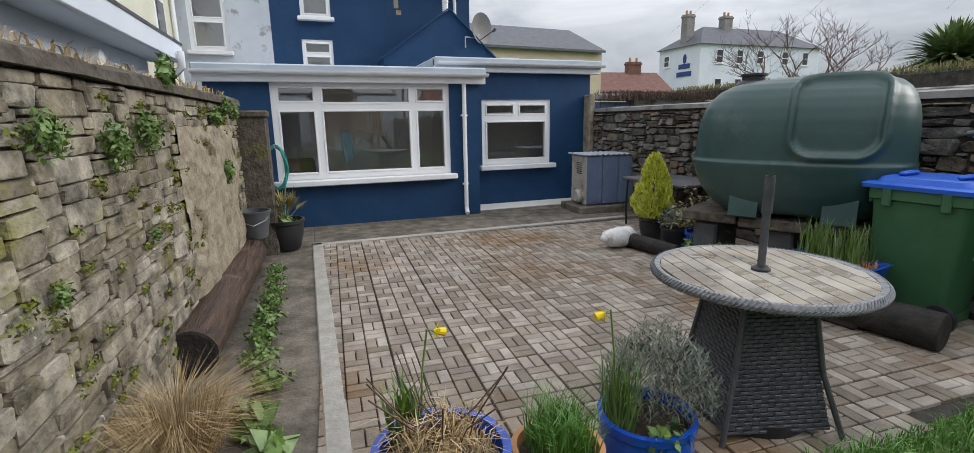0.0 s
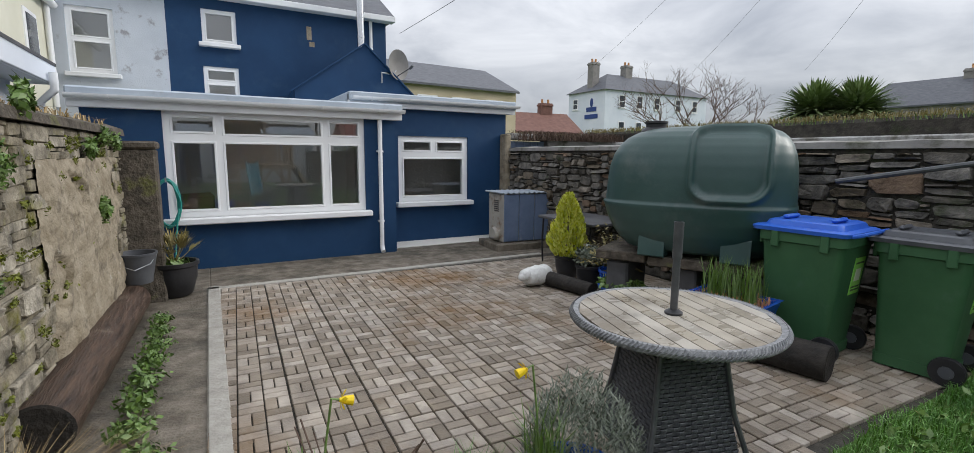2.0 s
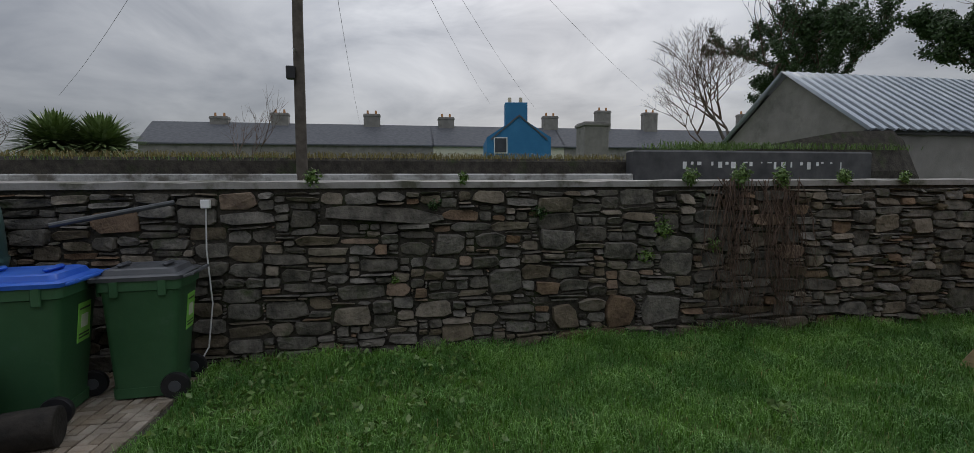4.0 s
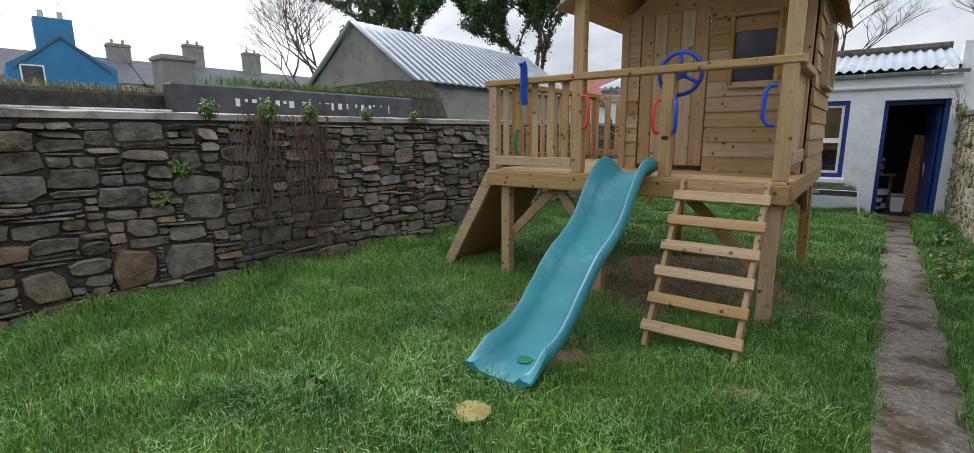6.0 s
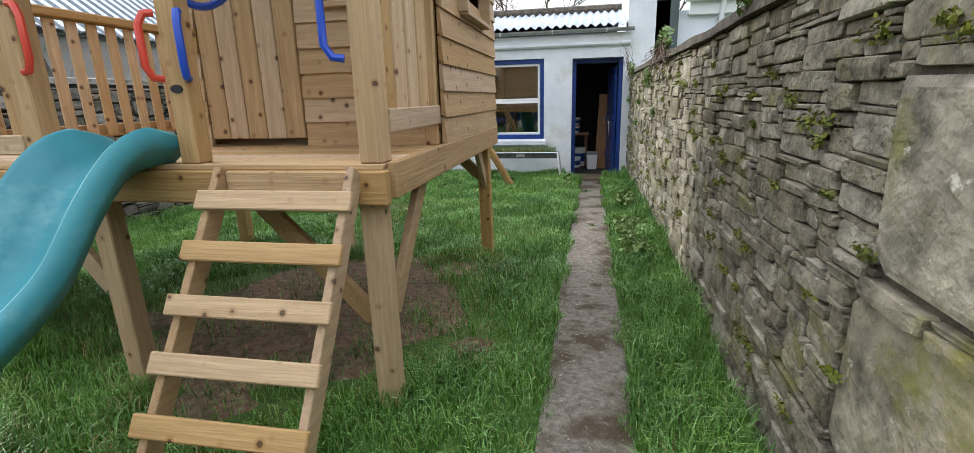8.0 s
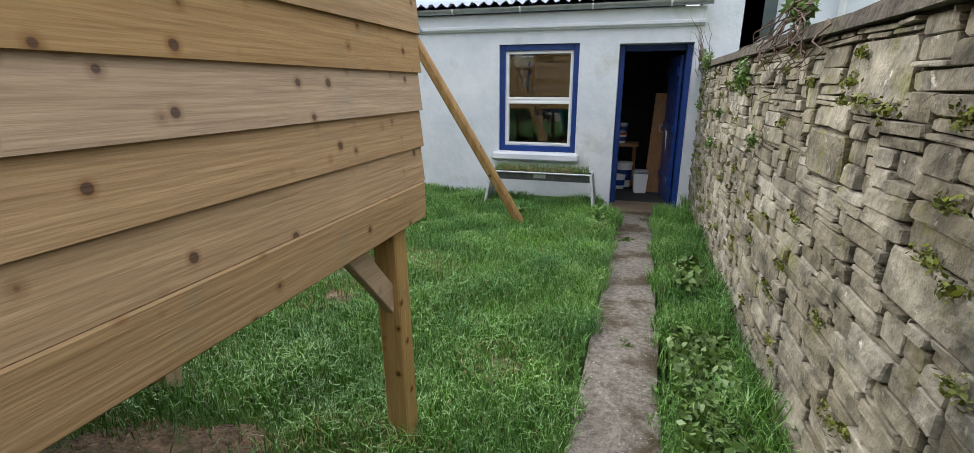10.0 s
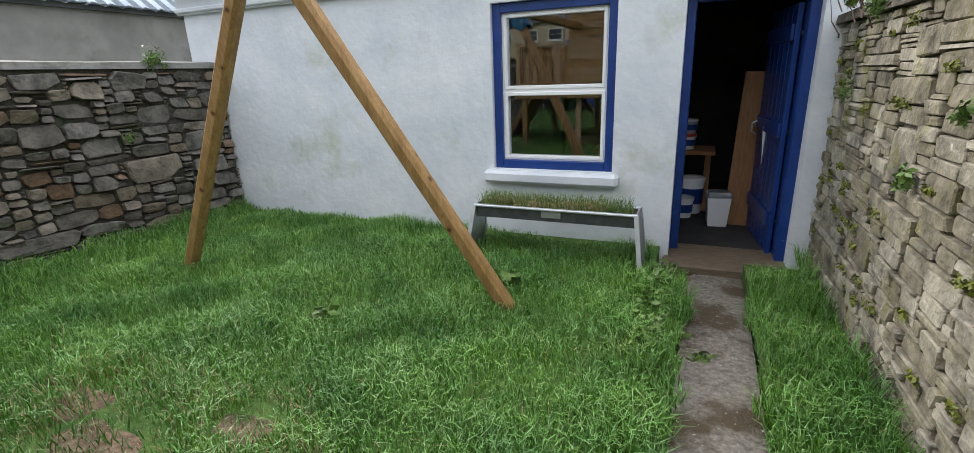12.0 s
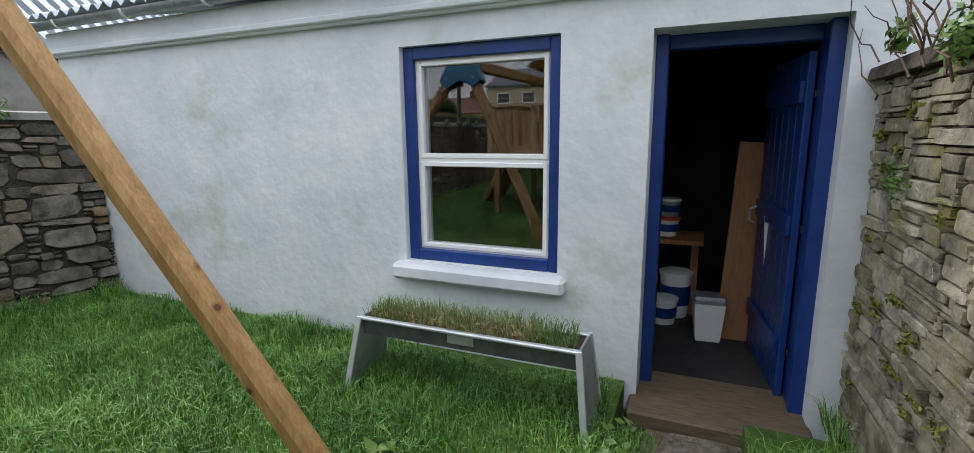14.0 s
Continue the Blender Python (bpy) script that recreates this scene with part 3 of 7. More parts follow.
window("window_2", 3.22, 4.6, .72, 1.9, SIDE_Y + .06, [(3.3, 4.52, .8, 1.52), (3.3, 3.87, 1.62, 1.82), (3.95, 4.52, 1.62, 1.82)],
       "white uPVC casement window with two top lights over one pane")
# rooms behind the two windows
room = Mesh().box(-.8, 9.3, 0, 2.5, 9.4, 2.15).box(2.64, 9.7, 0, 5.19, 9.8, 2.15).box(-.8, BAY_Y + .25, -.02, 5.19, 11.4, 0.0).box(2.5, SIDE_Y + .25, 0, 2.64, 11.4, 2.15)
solid("wall_room", room, "room_wall", kind="structure", label="pale inner walls and floor of the rooms behind the windows", category="wall")
solid("ceiling", Mesh().box(-.8, BAY_Y + .25, 2.15, 2.64, 11.5, 2.19).box(2.64, SIDE_Y + .25, 2.15, 5.19, 11.5, 2.19), "white_paint", kind="structure", label="plain white ceiling of the rooms", category="ceiling")


def armchair(m):
    t = thing("armchair", m, "dark red upholstered armchair standing inside the window", "armchair")
    part("seat", Mesh().box(-.35, -.35, .15, .35, .3, .45, .05), "red_roof", t)
    part("backrest", Mesh().box(-.35, .2, .4, .35, .38, .95, .06), "red_roof", t)
    for s in (-1, 1):
        part("armrest", Mesh().box(s * .35 - .07, -.35, .15, s * .35 + .07, .3, .62, .04), "red_roof", t)
    part("base", Mesh().box(-.33, -.33, 0, .33, .3, .15, .01), "black", t)


def dining_set(m):
    t = thing("dining_table", m, "dark wooden table inside the side room", "table")
    part("tabletop", Mesh().box(-.6, -.4, .71, .6, .4, .75, .01), "timber", t)
    for x in (-.54, .54):
        for y in (-.34, .34):
            part("leg", Mesh().box(x - .03, y - .03, 0, x + .03, y + .03, .71, .004), "timber", t)


armchair(pose(.15, 8.55, 0, 0, 0, 30))
dining_set(pose(3.9, 9.2, 0))

# flat roofs with fascia and gutters
roof = Mesh().box(-1.15, BAY_Y - .14, 2.22, 2.98, MAIN_Y, 2.34, .02)
solid("roof_bay", roof, "roof_metal", kind="structure", label="flat grey felt roof over the bay", category="roof")
solid("roof_side", Mesh().box(2.35, SIDE_Y - .14, 2.44, 5.6, MAIN_Y, 2.6, .02), "roof_metal", kind="structure", label="flat grey roof over the side extension", category="roof")


def gutter(name, p, q, r, label, brackets=5, mname="white_paint"):
    p, q = Vector(p), Vector(q)
    t = thing(name, Matrix.Translation(p), label, "gutter")
    d = q - p
    n = 10
    rings = []
    side = d.cross(Vector((0, 0, 1))).normalized()
    for f in (0, 1):
        ring = [d * f + side * (math.cos(math.pi * k / n) * r) - Vector((0, 0, math.sin(math.pi * k / n) * r)) for k in range(n + 1)]
        ring += [d * f + side * (-math.cos(math.pi * k / n) * r * .85) - Vector((0, 0, math.sin(math.pi * k / n) * r * .85)) for k in range(n + 1)]
        rings.append(ring)
    part("channel", Mesh().rings(rings), mname, t, smooth=40)
    for i in range(brackets):
        c = d * ((i + .5) / brackets)
        b = Mesh()
        u = d.normalized() * .012
        b.rings([[c + s * u + side * (math.cos(math.pi * k / n) * (r + .008)) - Vector((0, 0, math.sin(math.pi * k / n) * (r + .008))) for k in range(n + 1)] +
                 [c + s * u + side * (-math.cos(math.pi * k / n) * (r - .002)) - Vector((0, 0, math.sin(math.pi * k / n) * (r - .002))) for k in range(n + 1)] for s in (-1, 1)])
        part("bracket", b, "white_paint", t)
    return t


solid("trim_bay", Mesh().box(-1.15, BAY_Y - .1, 2.1, 2.98, BAY_Y - .003, 2.3, .006), "white_paint", kind="structure", label="white fascia board over the bay window", category="trim")
solid("trim_side", Mesh().box(2.35, SIDE_Y - .1, 2.36, 5.6, SIDE_Y - .003, 2.56, .006), "white_paint", kind="structure", label="white fascia board over the side extension", category="trim")
gutter("gutter", (-1.15, BAY_Y - .16, 2.25), (3.0, BAY_Y - .16, 2.25), .055, "white plastic gutter along the bay roof")
gutter("gutter", (2.4, SIDE_Y - .16, 2.52), (5.65, SIDE_Y - .16, 2.52), .055, "white plastic gutter along the side roof")


def downpipe(m, h, label, mname="white_paint"):
    t = thing("downpipe", m, label, "downpipe")
    part("pipe", Mesh().tube([(0, 0, .1), (0, 0, h)], .034, 12), mname, t, smooth=40)
    part("shoe", Mesh().tube([(0, -.06, .03), (0, -.02, .06), (0, 0, .12)], .036, 12), mname, t, smooth=40)
    part("hopper", Mesh().lathe([(.036, h - .1), (.06, h - .02), (.06, h)], 14), mname, t, smooth=40)
    for z in (.5, h - .6):
        part("bracket", Mesh().box(-.05, -.01, z, .05, .05, z + .03, .004), mname, t)
    return t


downpipe(pose(2.63, BAY_Y - .05, 0), 2.2, "white plastic downpipe at the corner of the bay")

# main house behind, three storeys of blue render, and its paler neighbour
main = Mesh()
HOLES = [(.3, .98, 2.72, 3.42), (.32, .98, 3.9, 4.6)]
wall_with_holes(main, -.32, 4.35, 2.0, 4.95, MAIN_Y, MAIN_Y + .3, HOLES)
main.box(4.05, MAIN_Y + .3, 0, 4.35, MAIN_Y + 6, 4.95).box(-.32, MAIN_Y + .3, 0, 4.05, MAIN_Y + .35, 2.0)
solid("wall_main", main, "blue_wall", kind="structure", label="tall dark blue rendered rear wall of the house", category="wall")
for x0, x1, z0, z1 in HOLES:
    window("window_3", x0, x1, z0, z1, MAIN_Y + .06, [(x0 + .06, x1 - .06, z0 + .06, z1 - .06)] if z0 > 3 else [(x0 + .06, x1 - .06, z0 + .06, z0 + .34), (x0 + .06, x1 - .06, z0 + .4, z1 - .06)], "small white-framed upstairs window with a white sill")
solid("wall_attic", Mesh().box(-3.2, MAIN_Y + .5, 2.0, 4.05, MAIN_Y + .6, 5.0), "room_wall", kind="structure", label="dim inner wall behind the upstairs windows", category="wall")
rf = Mesh().prism([(MAIN_Y - .25, 4.93), (MAIN_Y + 3, 6.9), (MAIN_Y + 6.3, 4.93), (MAIN_Y + 6.3, 4.85), (MAIN_Y - .25, 4.85)], "x", -7, 4.5)
solid("roof_main", rf, "slate", kind="structure", label="grey slate pitched roof of the house", category="roof")
solid("trim_main", Mesh().box(-7, MAIN_Y - .27, 4.8, 4.52, MAIN_Y - .003, 4.93, .01), "white_paint", kind="structure", label="white fascia under the slate roof", category="trim")
# gabled wing with the flue
wing = Mesh().prism([(2.0, 2.0), (4.95, 2.0), (4.95, 2.75), (3.55, 4.05), (2.0, 2.95)], "y", MAIN_Y - .9, MAIN_Y - .002)
solid("wall_wing", wing, "blue_wall", kind="structure", label="dark blue gabled wing against the house", category="wall")
solid("trim_wing", Mesh().beam((3.55, MAIN_Y - .93, 4.07), (1.9, MAIN_Y - .93, 2.9), .08, .03).beam((3.55, MAIN_Y - .93, 4.07), (5.0, MAIN_Y - .93, 2.72), .08, .03), "blue_wall", kind="structure", label="thin sloping verge of the gabled wing", category="trim")
flue = thing("flue", pose(3.55, MAIN_Y - .6, 3.9), "shiny stainless steel twin-wall flue pipe", "flue")
part("pipe", Mesh().tube([(0, 0, 0), (0, 0, 1.55)], .085, 16), "chrome", flue, smooth=40)
for z in (.35, .8, 1.25):
    part("band", Mesh().lathe([(.095, z), (.095, z + .05)], 16), "chrome", flue, smooth=40)
part("cowl", Mesh().lathe([(.05, 1.55), (.17, 1.6), (.17, 1.68), (.02, 1.78)], 16), "chrome", flue, smooth=40)
vent = thing("vent_pipe", pose(3.95, MAIN_Y - .06, 3.6), "thin white vent pipe on the blue wall", "pipe")
part("pipe", Mesh().tube([(0, 0, 0), (0, 0, 1.3)], .04, 10), "white_paint", vent, smooth=40)
dish = thing("satellite_dish", pose(4.35, MAIN_Y - .95, 3.55, 0, 0, 25), "grey satellite dish on a wall bracket", "satellite dish")
dr = [[(math.cos(2 * math.pi * k / 24) * r, -.12 * (1 - (r / .32) ** 2) * -1, math.sin(2 * math.pi * k / 24) * r * 1.1 + .12) for k in range(24)] for r in (.02, .1, .18, .26, .32)]
part("reflector", Mesh().rings(dr + [[(x, y + .012, z) for x, y, z in r] for r in dr[::-1]]), "grey_render", dish, smooth=40)
part("arm", Mesh().tube([(0, .1, -.15), (0, -.38, .02)], .012), "pole_metal", dish)
part("receiver", Mesh().tube([(0, -.36, 0), (0, -.46, .06)], .03, 10), "pole_metal", dish)
part("bracket", Mesh().tube([(-.5, .05, -.35), (-.5, .05, -.12), (-.1, .1, -.1), (0, .1, 0)], .018), "galv", dish)
solid("wall_stain_patch", Mesh().box(2.45, MAIN_Y - .006, 4.2, 2.56, MAIN_Y + .002, 4.5, .002).box(2.5, MAIN_Y - .008, 4.05, 2.62, MAIN_Y + .002, 4.16, .002), "plaster", kind="structure", label="patch of bare flaking render on the blue wall", category="patch")
# neighbour: peeling grey wall with a sash window, cream block, white lean-to
ngw = Mesh()
wall_with_holes(ngw, -3.2, -.32, 2.0, 4.95, MAIN_Y, MAIN_Y + .3, [(-1.95, -1.2, 3.1, 4.35)])
solid("wall_neighbour", ngw, "grey_patchy", kind="structure", label="peeling grey-blue rendered wall next door", category="wall")
window("window_4", -1.95, -1.2, 3.1, 4.35, MAIN_Y + .08, [(-1.88, -1.27, 3.18, 3.72), (-1.88, -1.27, 3.78, 4.28)], "white sliding sash window in the peeling wall")
block = thing("cream_house", pose(-4.2, 11, 0), "cream rendered house wing with a white gutter", "house")
part("wall", Mesh().box(-2.4, -2.6, 0, 2.0, 1.4, 4.3), "cream", block)
part("roof", Mesh().prism([(-2.6, 4.3), (2.15, 4.3), (2.15, 4.4), (-2.6, 6.2)], "y", -2.8, 1.45), "slate", block)
part("gutter", Mesh().tube([(2.12, -2.85, 4.28), (2.12, 1.4, 4.28)], .07, 10), "white_paint", block, smooth=40)
part("downpipe", Mesh().tube([(2.06, 1.2, 4.25), (2.06, 1.2, 2.4)], .045, 10), "white_paint", block, smooth=40)
part("window", Mesh().box(1.97, -.1, 2.9, 2.03, .6, 3.9, .01), "upvc", block)
part("pane", Mesh().box(2.0, -.02, 2.98, 2.04, .52, 3.82), "dark_pane", block)
lean = thing("neighbour_extension", pose(-1.75, 5.5, 0), "white rendered extension next door with a sloping fascia", "house")
part("wall", Mesh().box(-2.5, -2.9, 0, 0, 2.6, 2.45), "white_house", lean)
part("roof", Mesh().prism([(-2.6, 3.5), (.42, 2.62), (.42, 2.66), (-2.6, 3.6)], "y", -3.0, 2.75), "roof_dark", lean)
part("fascia", Mesh().box(.36, -3.0, 2.4, .41, 2.75, 2.63, .006), "white_house", lean)
part("soffit", Mesh().box(.002, -3.0, 2.4, .358, 2.75, 2.42), "white_house", lean)
part("downpipe", Mesh().tube([(.47, 2.3, 2.5), (.47, 2.3, 2.3), (.3, 2.4, 2.15), (.3, 2.4, 1.2)], .045, 10), "white_paint", lean, smooth=40)
lamp = part("bulkhead_lamp", Mesh().lathe([(.1, 0), (.1, .04), (.085, .09), (.03, .11)], 16), "upvc", lean, m=pose(.0, .6, 2.2, 0, 90, 0), smooth=40)


# ---- gate, meter boxes and ivy end of the yard ----
gate = thing("gate", pose(5.55, 8.32, 0), "slate-blue boarded garden gate with a latch", "gate")
for i in range(5):
    part("board", Mesh().box(-.12 + i * .17, -.02, .05, .04 + i * .17, .02, 1.85, .006), "door_blue_grey", gate)
for z in (.3, 1.5):
    part("rail", Mesh().box(-.12, .02, z, .72, .05, z + .12, .004), "door_blue_grey", gate)
part("latch", Mesh().box(.5, -.045, .98, .6, -.02, 1.04, .004), "galv", gate)
solid("gate_pier", Mesh().box(5.3, 8.2, -.05, 5.42, 8.44, 1.98, .02), "plaster", kind="structure", label="crumbling pier of stone and plaster beside the gate", category="pier")
solid("wall_gate", Mesh().box(6.3, 8.2, -.05, 9.5, 8.5, 1.9, .02).box(5.42, 8.22, 1.88, 6.3, 8.5, 2.0, .02), "cap_cement", kind="structure", label="grey block wall beside the gate", category="wall")


def boiler(m):
    t = thing("boiler_casing", m, "weathered white and blue outdoor boiler casing with a corrugated lid", "boiler")
    part("body", Mesh().box(-.45, -.28, .1, .45, .28, .93, .02), "rusty_white", t)
    for i, (a, b) in enumerate(((-.44, -.16), (-.15, .14), (.15, .44))):
        part("panel", Mesh().box(a, -.31, .12, b, -.283, .92, .01), "door_blue_grey", t)
    for i in range(6):
        part("vent_slot", Mesh().box(-.456, -.12, .62 + i * .035, -.448, .06, .635 + i * .035), "black", t)
    lid = Mesh()
    n = 40
    pts = [(-.5 + i / n, .95 + .012 * math.sin(i * math.pi / 2)) for i in range(n + 1)]
    lid.prism(pts + [(x, z - .012) for x, z in pts[::-1]], "y", -.33, .33)
    part("lid", lid, "roof_metal", t)
    part("plinth", Mesh().box(-.62, -.42, -.02, .6, .34, .1, .015), "concrete", t)
    part("flue_cover", Mesh().lathe([(.11, 0), (.12, .06), (.09, .1)], 14), "rusty_white", t, m=pose(-.45, -.1, .25, 0, -90, 0))
    return t


boiler(pose(5.0, 7.25, 0, 0, 0, -4))
bench = thing("side_table", pose(4.95, 5.35, 0), "old dark slate-topped table with thin iron legs", "table")
part("tabletop", Mesh().box(-.45, -.6, .66, .4, .6, .7, .008), "roof_dark", bench)
for x in (-.4, .35):
    for y in (-.52, .52):
        part("leg", Mesh().tube([(x, y, .66), (x - .02, y, .3), (x, y, 0)], .014), "black", bench)

# ---- oil tank ----
def oil_tank():
    t = thing("oil_tank", pose(4.48, 3.22, 0, 0, 0, 30), "large dark green moulded plastic oil tank on stone slabs", "oil tank")
    HL, HW = .87, .6
    prof = [(.66, .3), (.665, .66), (.69, .75), (.75, .82), (.85, .9), (.97, .96), (1.08, .995), (1.115, 1.01), (1.13, 1.005), (1.14, .985), (1.25, .98), (1.38, .97), (1.5, .95), (1.6, .915), (1.68, .865), (1.75, .79), (1.8, .69), (1.835, .55), (1.855, .36), (1.862, .12)]
    # even steps along the profile
    P = [Vector((f, z)) for z, f in prof]
    fine = []
    for a, b in zip(P[:-1], P[1:]):
        k = max(1, int((b - a).length / .022))
        fine += [a.lerp(b, i / k) for i in range(k)]
    fine.append(P[-1])
    body = Mesh()
    rings, n, q = [], 240, 0.0
    # the plan outline, in even steps
    dense = []
    for k in range(2880):
        a = 2 * math.pi * k / 2880
        c, d = math.cos(a), math.sin(a)
        dense.append(Vector((math.copysign(abs(c) ** .68, c) * HW, math.copysign(abs(d) ** .68, d) * HL)))
    run = [0.0]
    for k in range(2880):
        run.append(run[-1] + (dense[(k + 1) % 2880] - dense[k]).length)
    plan = [dense[int(np.searchsorted(run, run[-1] * k / n)) % 2880] for k in range(n)]
    for i, p in enumerate(fine):
        f, z = p
        if i and z > 1.14:
            q += math.hypot((fine[i - 1].x - f) * HW, z - fine[i - 1].y)
        tg = fine[min(i + 1, len(fine) - 1)] - fine[max(i - 1, 0)]
        tl = math.hypot(tg.x * HW, tg.y) or 1
        ring = []
        for k in range(n):
            u = plan[k].x * f
            w = plan[k].y * f ** (1.15 if plan[k].y > 0 else .6)
            out = 0.0
            if u < 0 and z > 1.14:
                # a window-shaped field with a raised, rounded border that climbs to the crest
                dx, dy = abs(w + .33) - .14, abs(q - .41) - .19
                sd = math.hypot(max(dx, 0), max(dy, 0)) + min(max(dx, dy), 0) - .17
                out = .045 * math.exp(-(sd / .024) ** 2) - .026 * min(1, max(0, -sd / .04))
            ring.append((u - out * tg.y / tl, w, z - out * tg.x * HW / tl))
        rings.append(ring)
    body.rings(rings)
    part("body", body, "tank", t, smooth="all")
    part("filler_cap", Mesh().lathe([(.15, 0), (.13, .03), (.1, .045), (.1, .075), (.115, .08), (.115, .1), (.05, .11)], 24, .0, .42, 1.82), "black", t, smooth=40)
    for w in (-.42, .3):
        part("foot", Mesh().rings([[(-.52 + dx, w - .12, z), (-.52 + dx, w + .12, z), (-.3, w + .12, z), (-.3, w - .12, z)] for z, dx in ((.625, .02), (.64, .0), (.84, .03), (.88, .06))]), "tank", t)
    # slabs and blocks take dark materials that put the tank's shade into their colour
    for x, w, l, z in ((-.42, -.85, .6, .63), (-.44, -.22, .56, .62), (-.4, .37, .5, .63)):
        part("slab", Mesh().box(x, w, z - .1, x + .95, w + l, z - .005, .012), "cap_earth", t, "worn stone slab coloured dark for the shade under the tank")
    for w in (-.78, -.1, .55):
        part("plinth_block", Mesh().box(-.34, w, 0, .46, w + .22, .515, .02), "roof_dark", t)
    return t


oil_tank()
tp = thing("tank_pipe", pose(5.2, 2.0, 1.42), "dark metal pipe sticking out beside the tank", "pipe")
part("pipe", Mesh().tube([(-.25, .2, -.05), (.05, -.6, .12)], .022), "pole_metal", tp)


# ---- wheeled bins ----
def bin_(m, lid, label, w=.58, d=.6, h=.98):
    t = thing("wheeled_bin", m, label, "bin", "wheeled bins")
    def sq(sx, sy, z, oy=0, n=6):
        out = []
        for cx, cy, a0 in ((1, 1, 0), (-1, 1, 90), (-1, -1, 180), (1, -1, 270)):
            for k in range(n):
                a = radians(a0 + 90 * k / (n - 1))
                out.append((cx * (sx - .05) + .05 * math.cos(a), oy + cy * (sy - .05) + .05 * math.sin(a), z))
        return out
    b = Mesh().rings([sq(w * .36, d * .36, .03, -.02), sq(w * .38, d * .37, .1, -.02), sq(w * .46, d * .46, h * .86), sq(w * .47, d * .47, h * .9), sq(w * .5, d * .5, h * .91), sq(w * .5, d * .5, h)])
    part("body", b, "bin_green", t, smooth=40)
    l = Mesh().rings([sq(w * .53, d * .545, h - .012, -.02), sq(w * .54, d * .555, h + .018, -.02), sq(w * .515, d * .52, h + .028, -.02), sq(w * .44, d * .45, h + .03, -.01), sq(w * .41, d * .42, h + .068, -.01), sq(w * .37, d * .38, h + .078, -.01), sq(w * .31, d * .32, h + .066)])
    lp = part("lid", l, lid, t, smooth=40)
    for q in (-.35, .2):
        part("rib", Mesh().box(-w * .2, d * q, h + .07, w * .2, d * (q + .07), h + .105, .015), lid, lp)
    part("handle", Mesh().tube([(-w * .42, d * .52, h + .0), (-w * .4, d * .62, h + .02), (w * .4, d * .62, h + .02), (w * .42, d * .52, h)], .016), lid, t)
    for s in (-1, 1):
        wh = part("wheel", Mesh().lathe([(.02, -.025), (.1, -.025), (.105, -.01), (.105, .01), (.1, .025), (.02, .025)], 20), "black", t, m=pose(s * w * .44, d * .36, .105, 0, 90, 0), smooth=40)
        part("hub", Mesh().lathe([(.045, -.03), (.045, .03)], 12), "bin_grey", wh)
        part("corner_lug", Mesh().box(s * w * .3 - .03, -d * .54, h * .86, s * w * .3 + .03, -d * .49, h, .008), "bin_green", t)
        part("side_lug", Mesh().box(w * .49, s * d * .28 - .03, h * .86, w * .53, s * d * .28 + .03, h, .008), "bin_green", t)
    tilt = math.atan((.09 * d + .02) / (h * .86 - .1))
    zc = h * .66
    st = part("sticker", Mesh().box(-.09, -.002, -.15, .09, .005, .15, .001), "lime", t, "lime green printed sticker", m=pose(-.08, d * .37 - .02 + (zc - .1) * math.tan(tilt), zc, -math.degrees(tilt), 0, 0))
    part("print", Mesh().box(-.05, .005, -.04, .05, .0065, .06), "cream_print", st)
    for z in (-.12, -.095, .1):
        part("print_line", Mesh().box(-.075, .005, z, .075, .0065, z + .013), "leaf_dark", st)
    part("base_rim", Mesh().rings([sq(w * .385, d * .385, .02, -.02), sq(w * .39, d * .39, .1, -.02)]), "bin_green", t)
    for k in range(3):
        part("front_lug", Mesh().box(-w * .53, (k - 1) * d * .3 - .025, h * .87, -w * .49, (k - 1) * d * .3 + .025, h * .99, .006), "bin_green", t)
    return t


bin_(pose(4.54, 2.1, 0, 0, 0, 185), "bin_blue", "green wheeled bin with a bright blue lid", .6, .64, 1.0)
bin_(pose(4.86, 1.45, 0, 0, 0, 184), "bin_grey", "smaller green wheeled bin with a dark grey lid", .52, .58, .97)


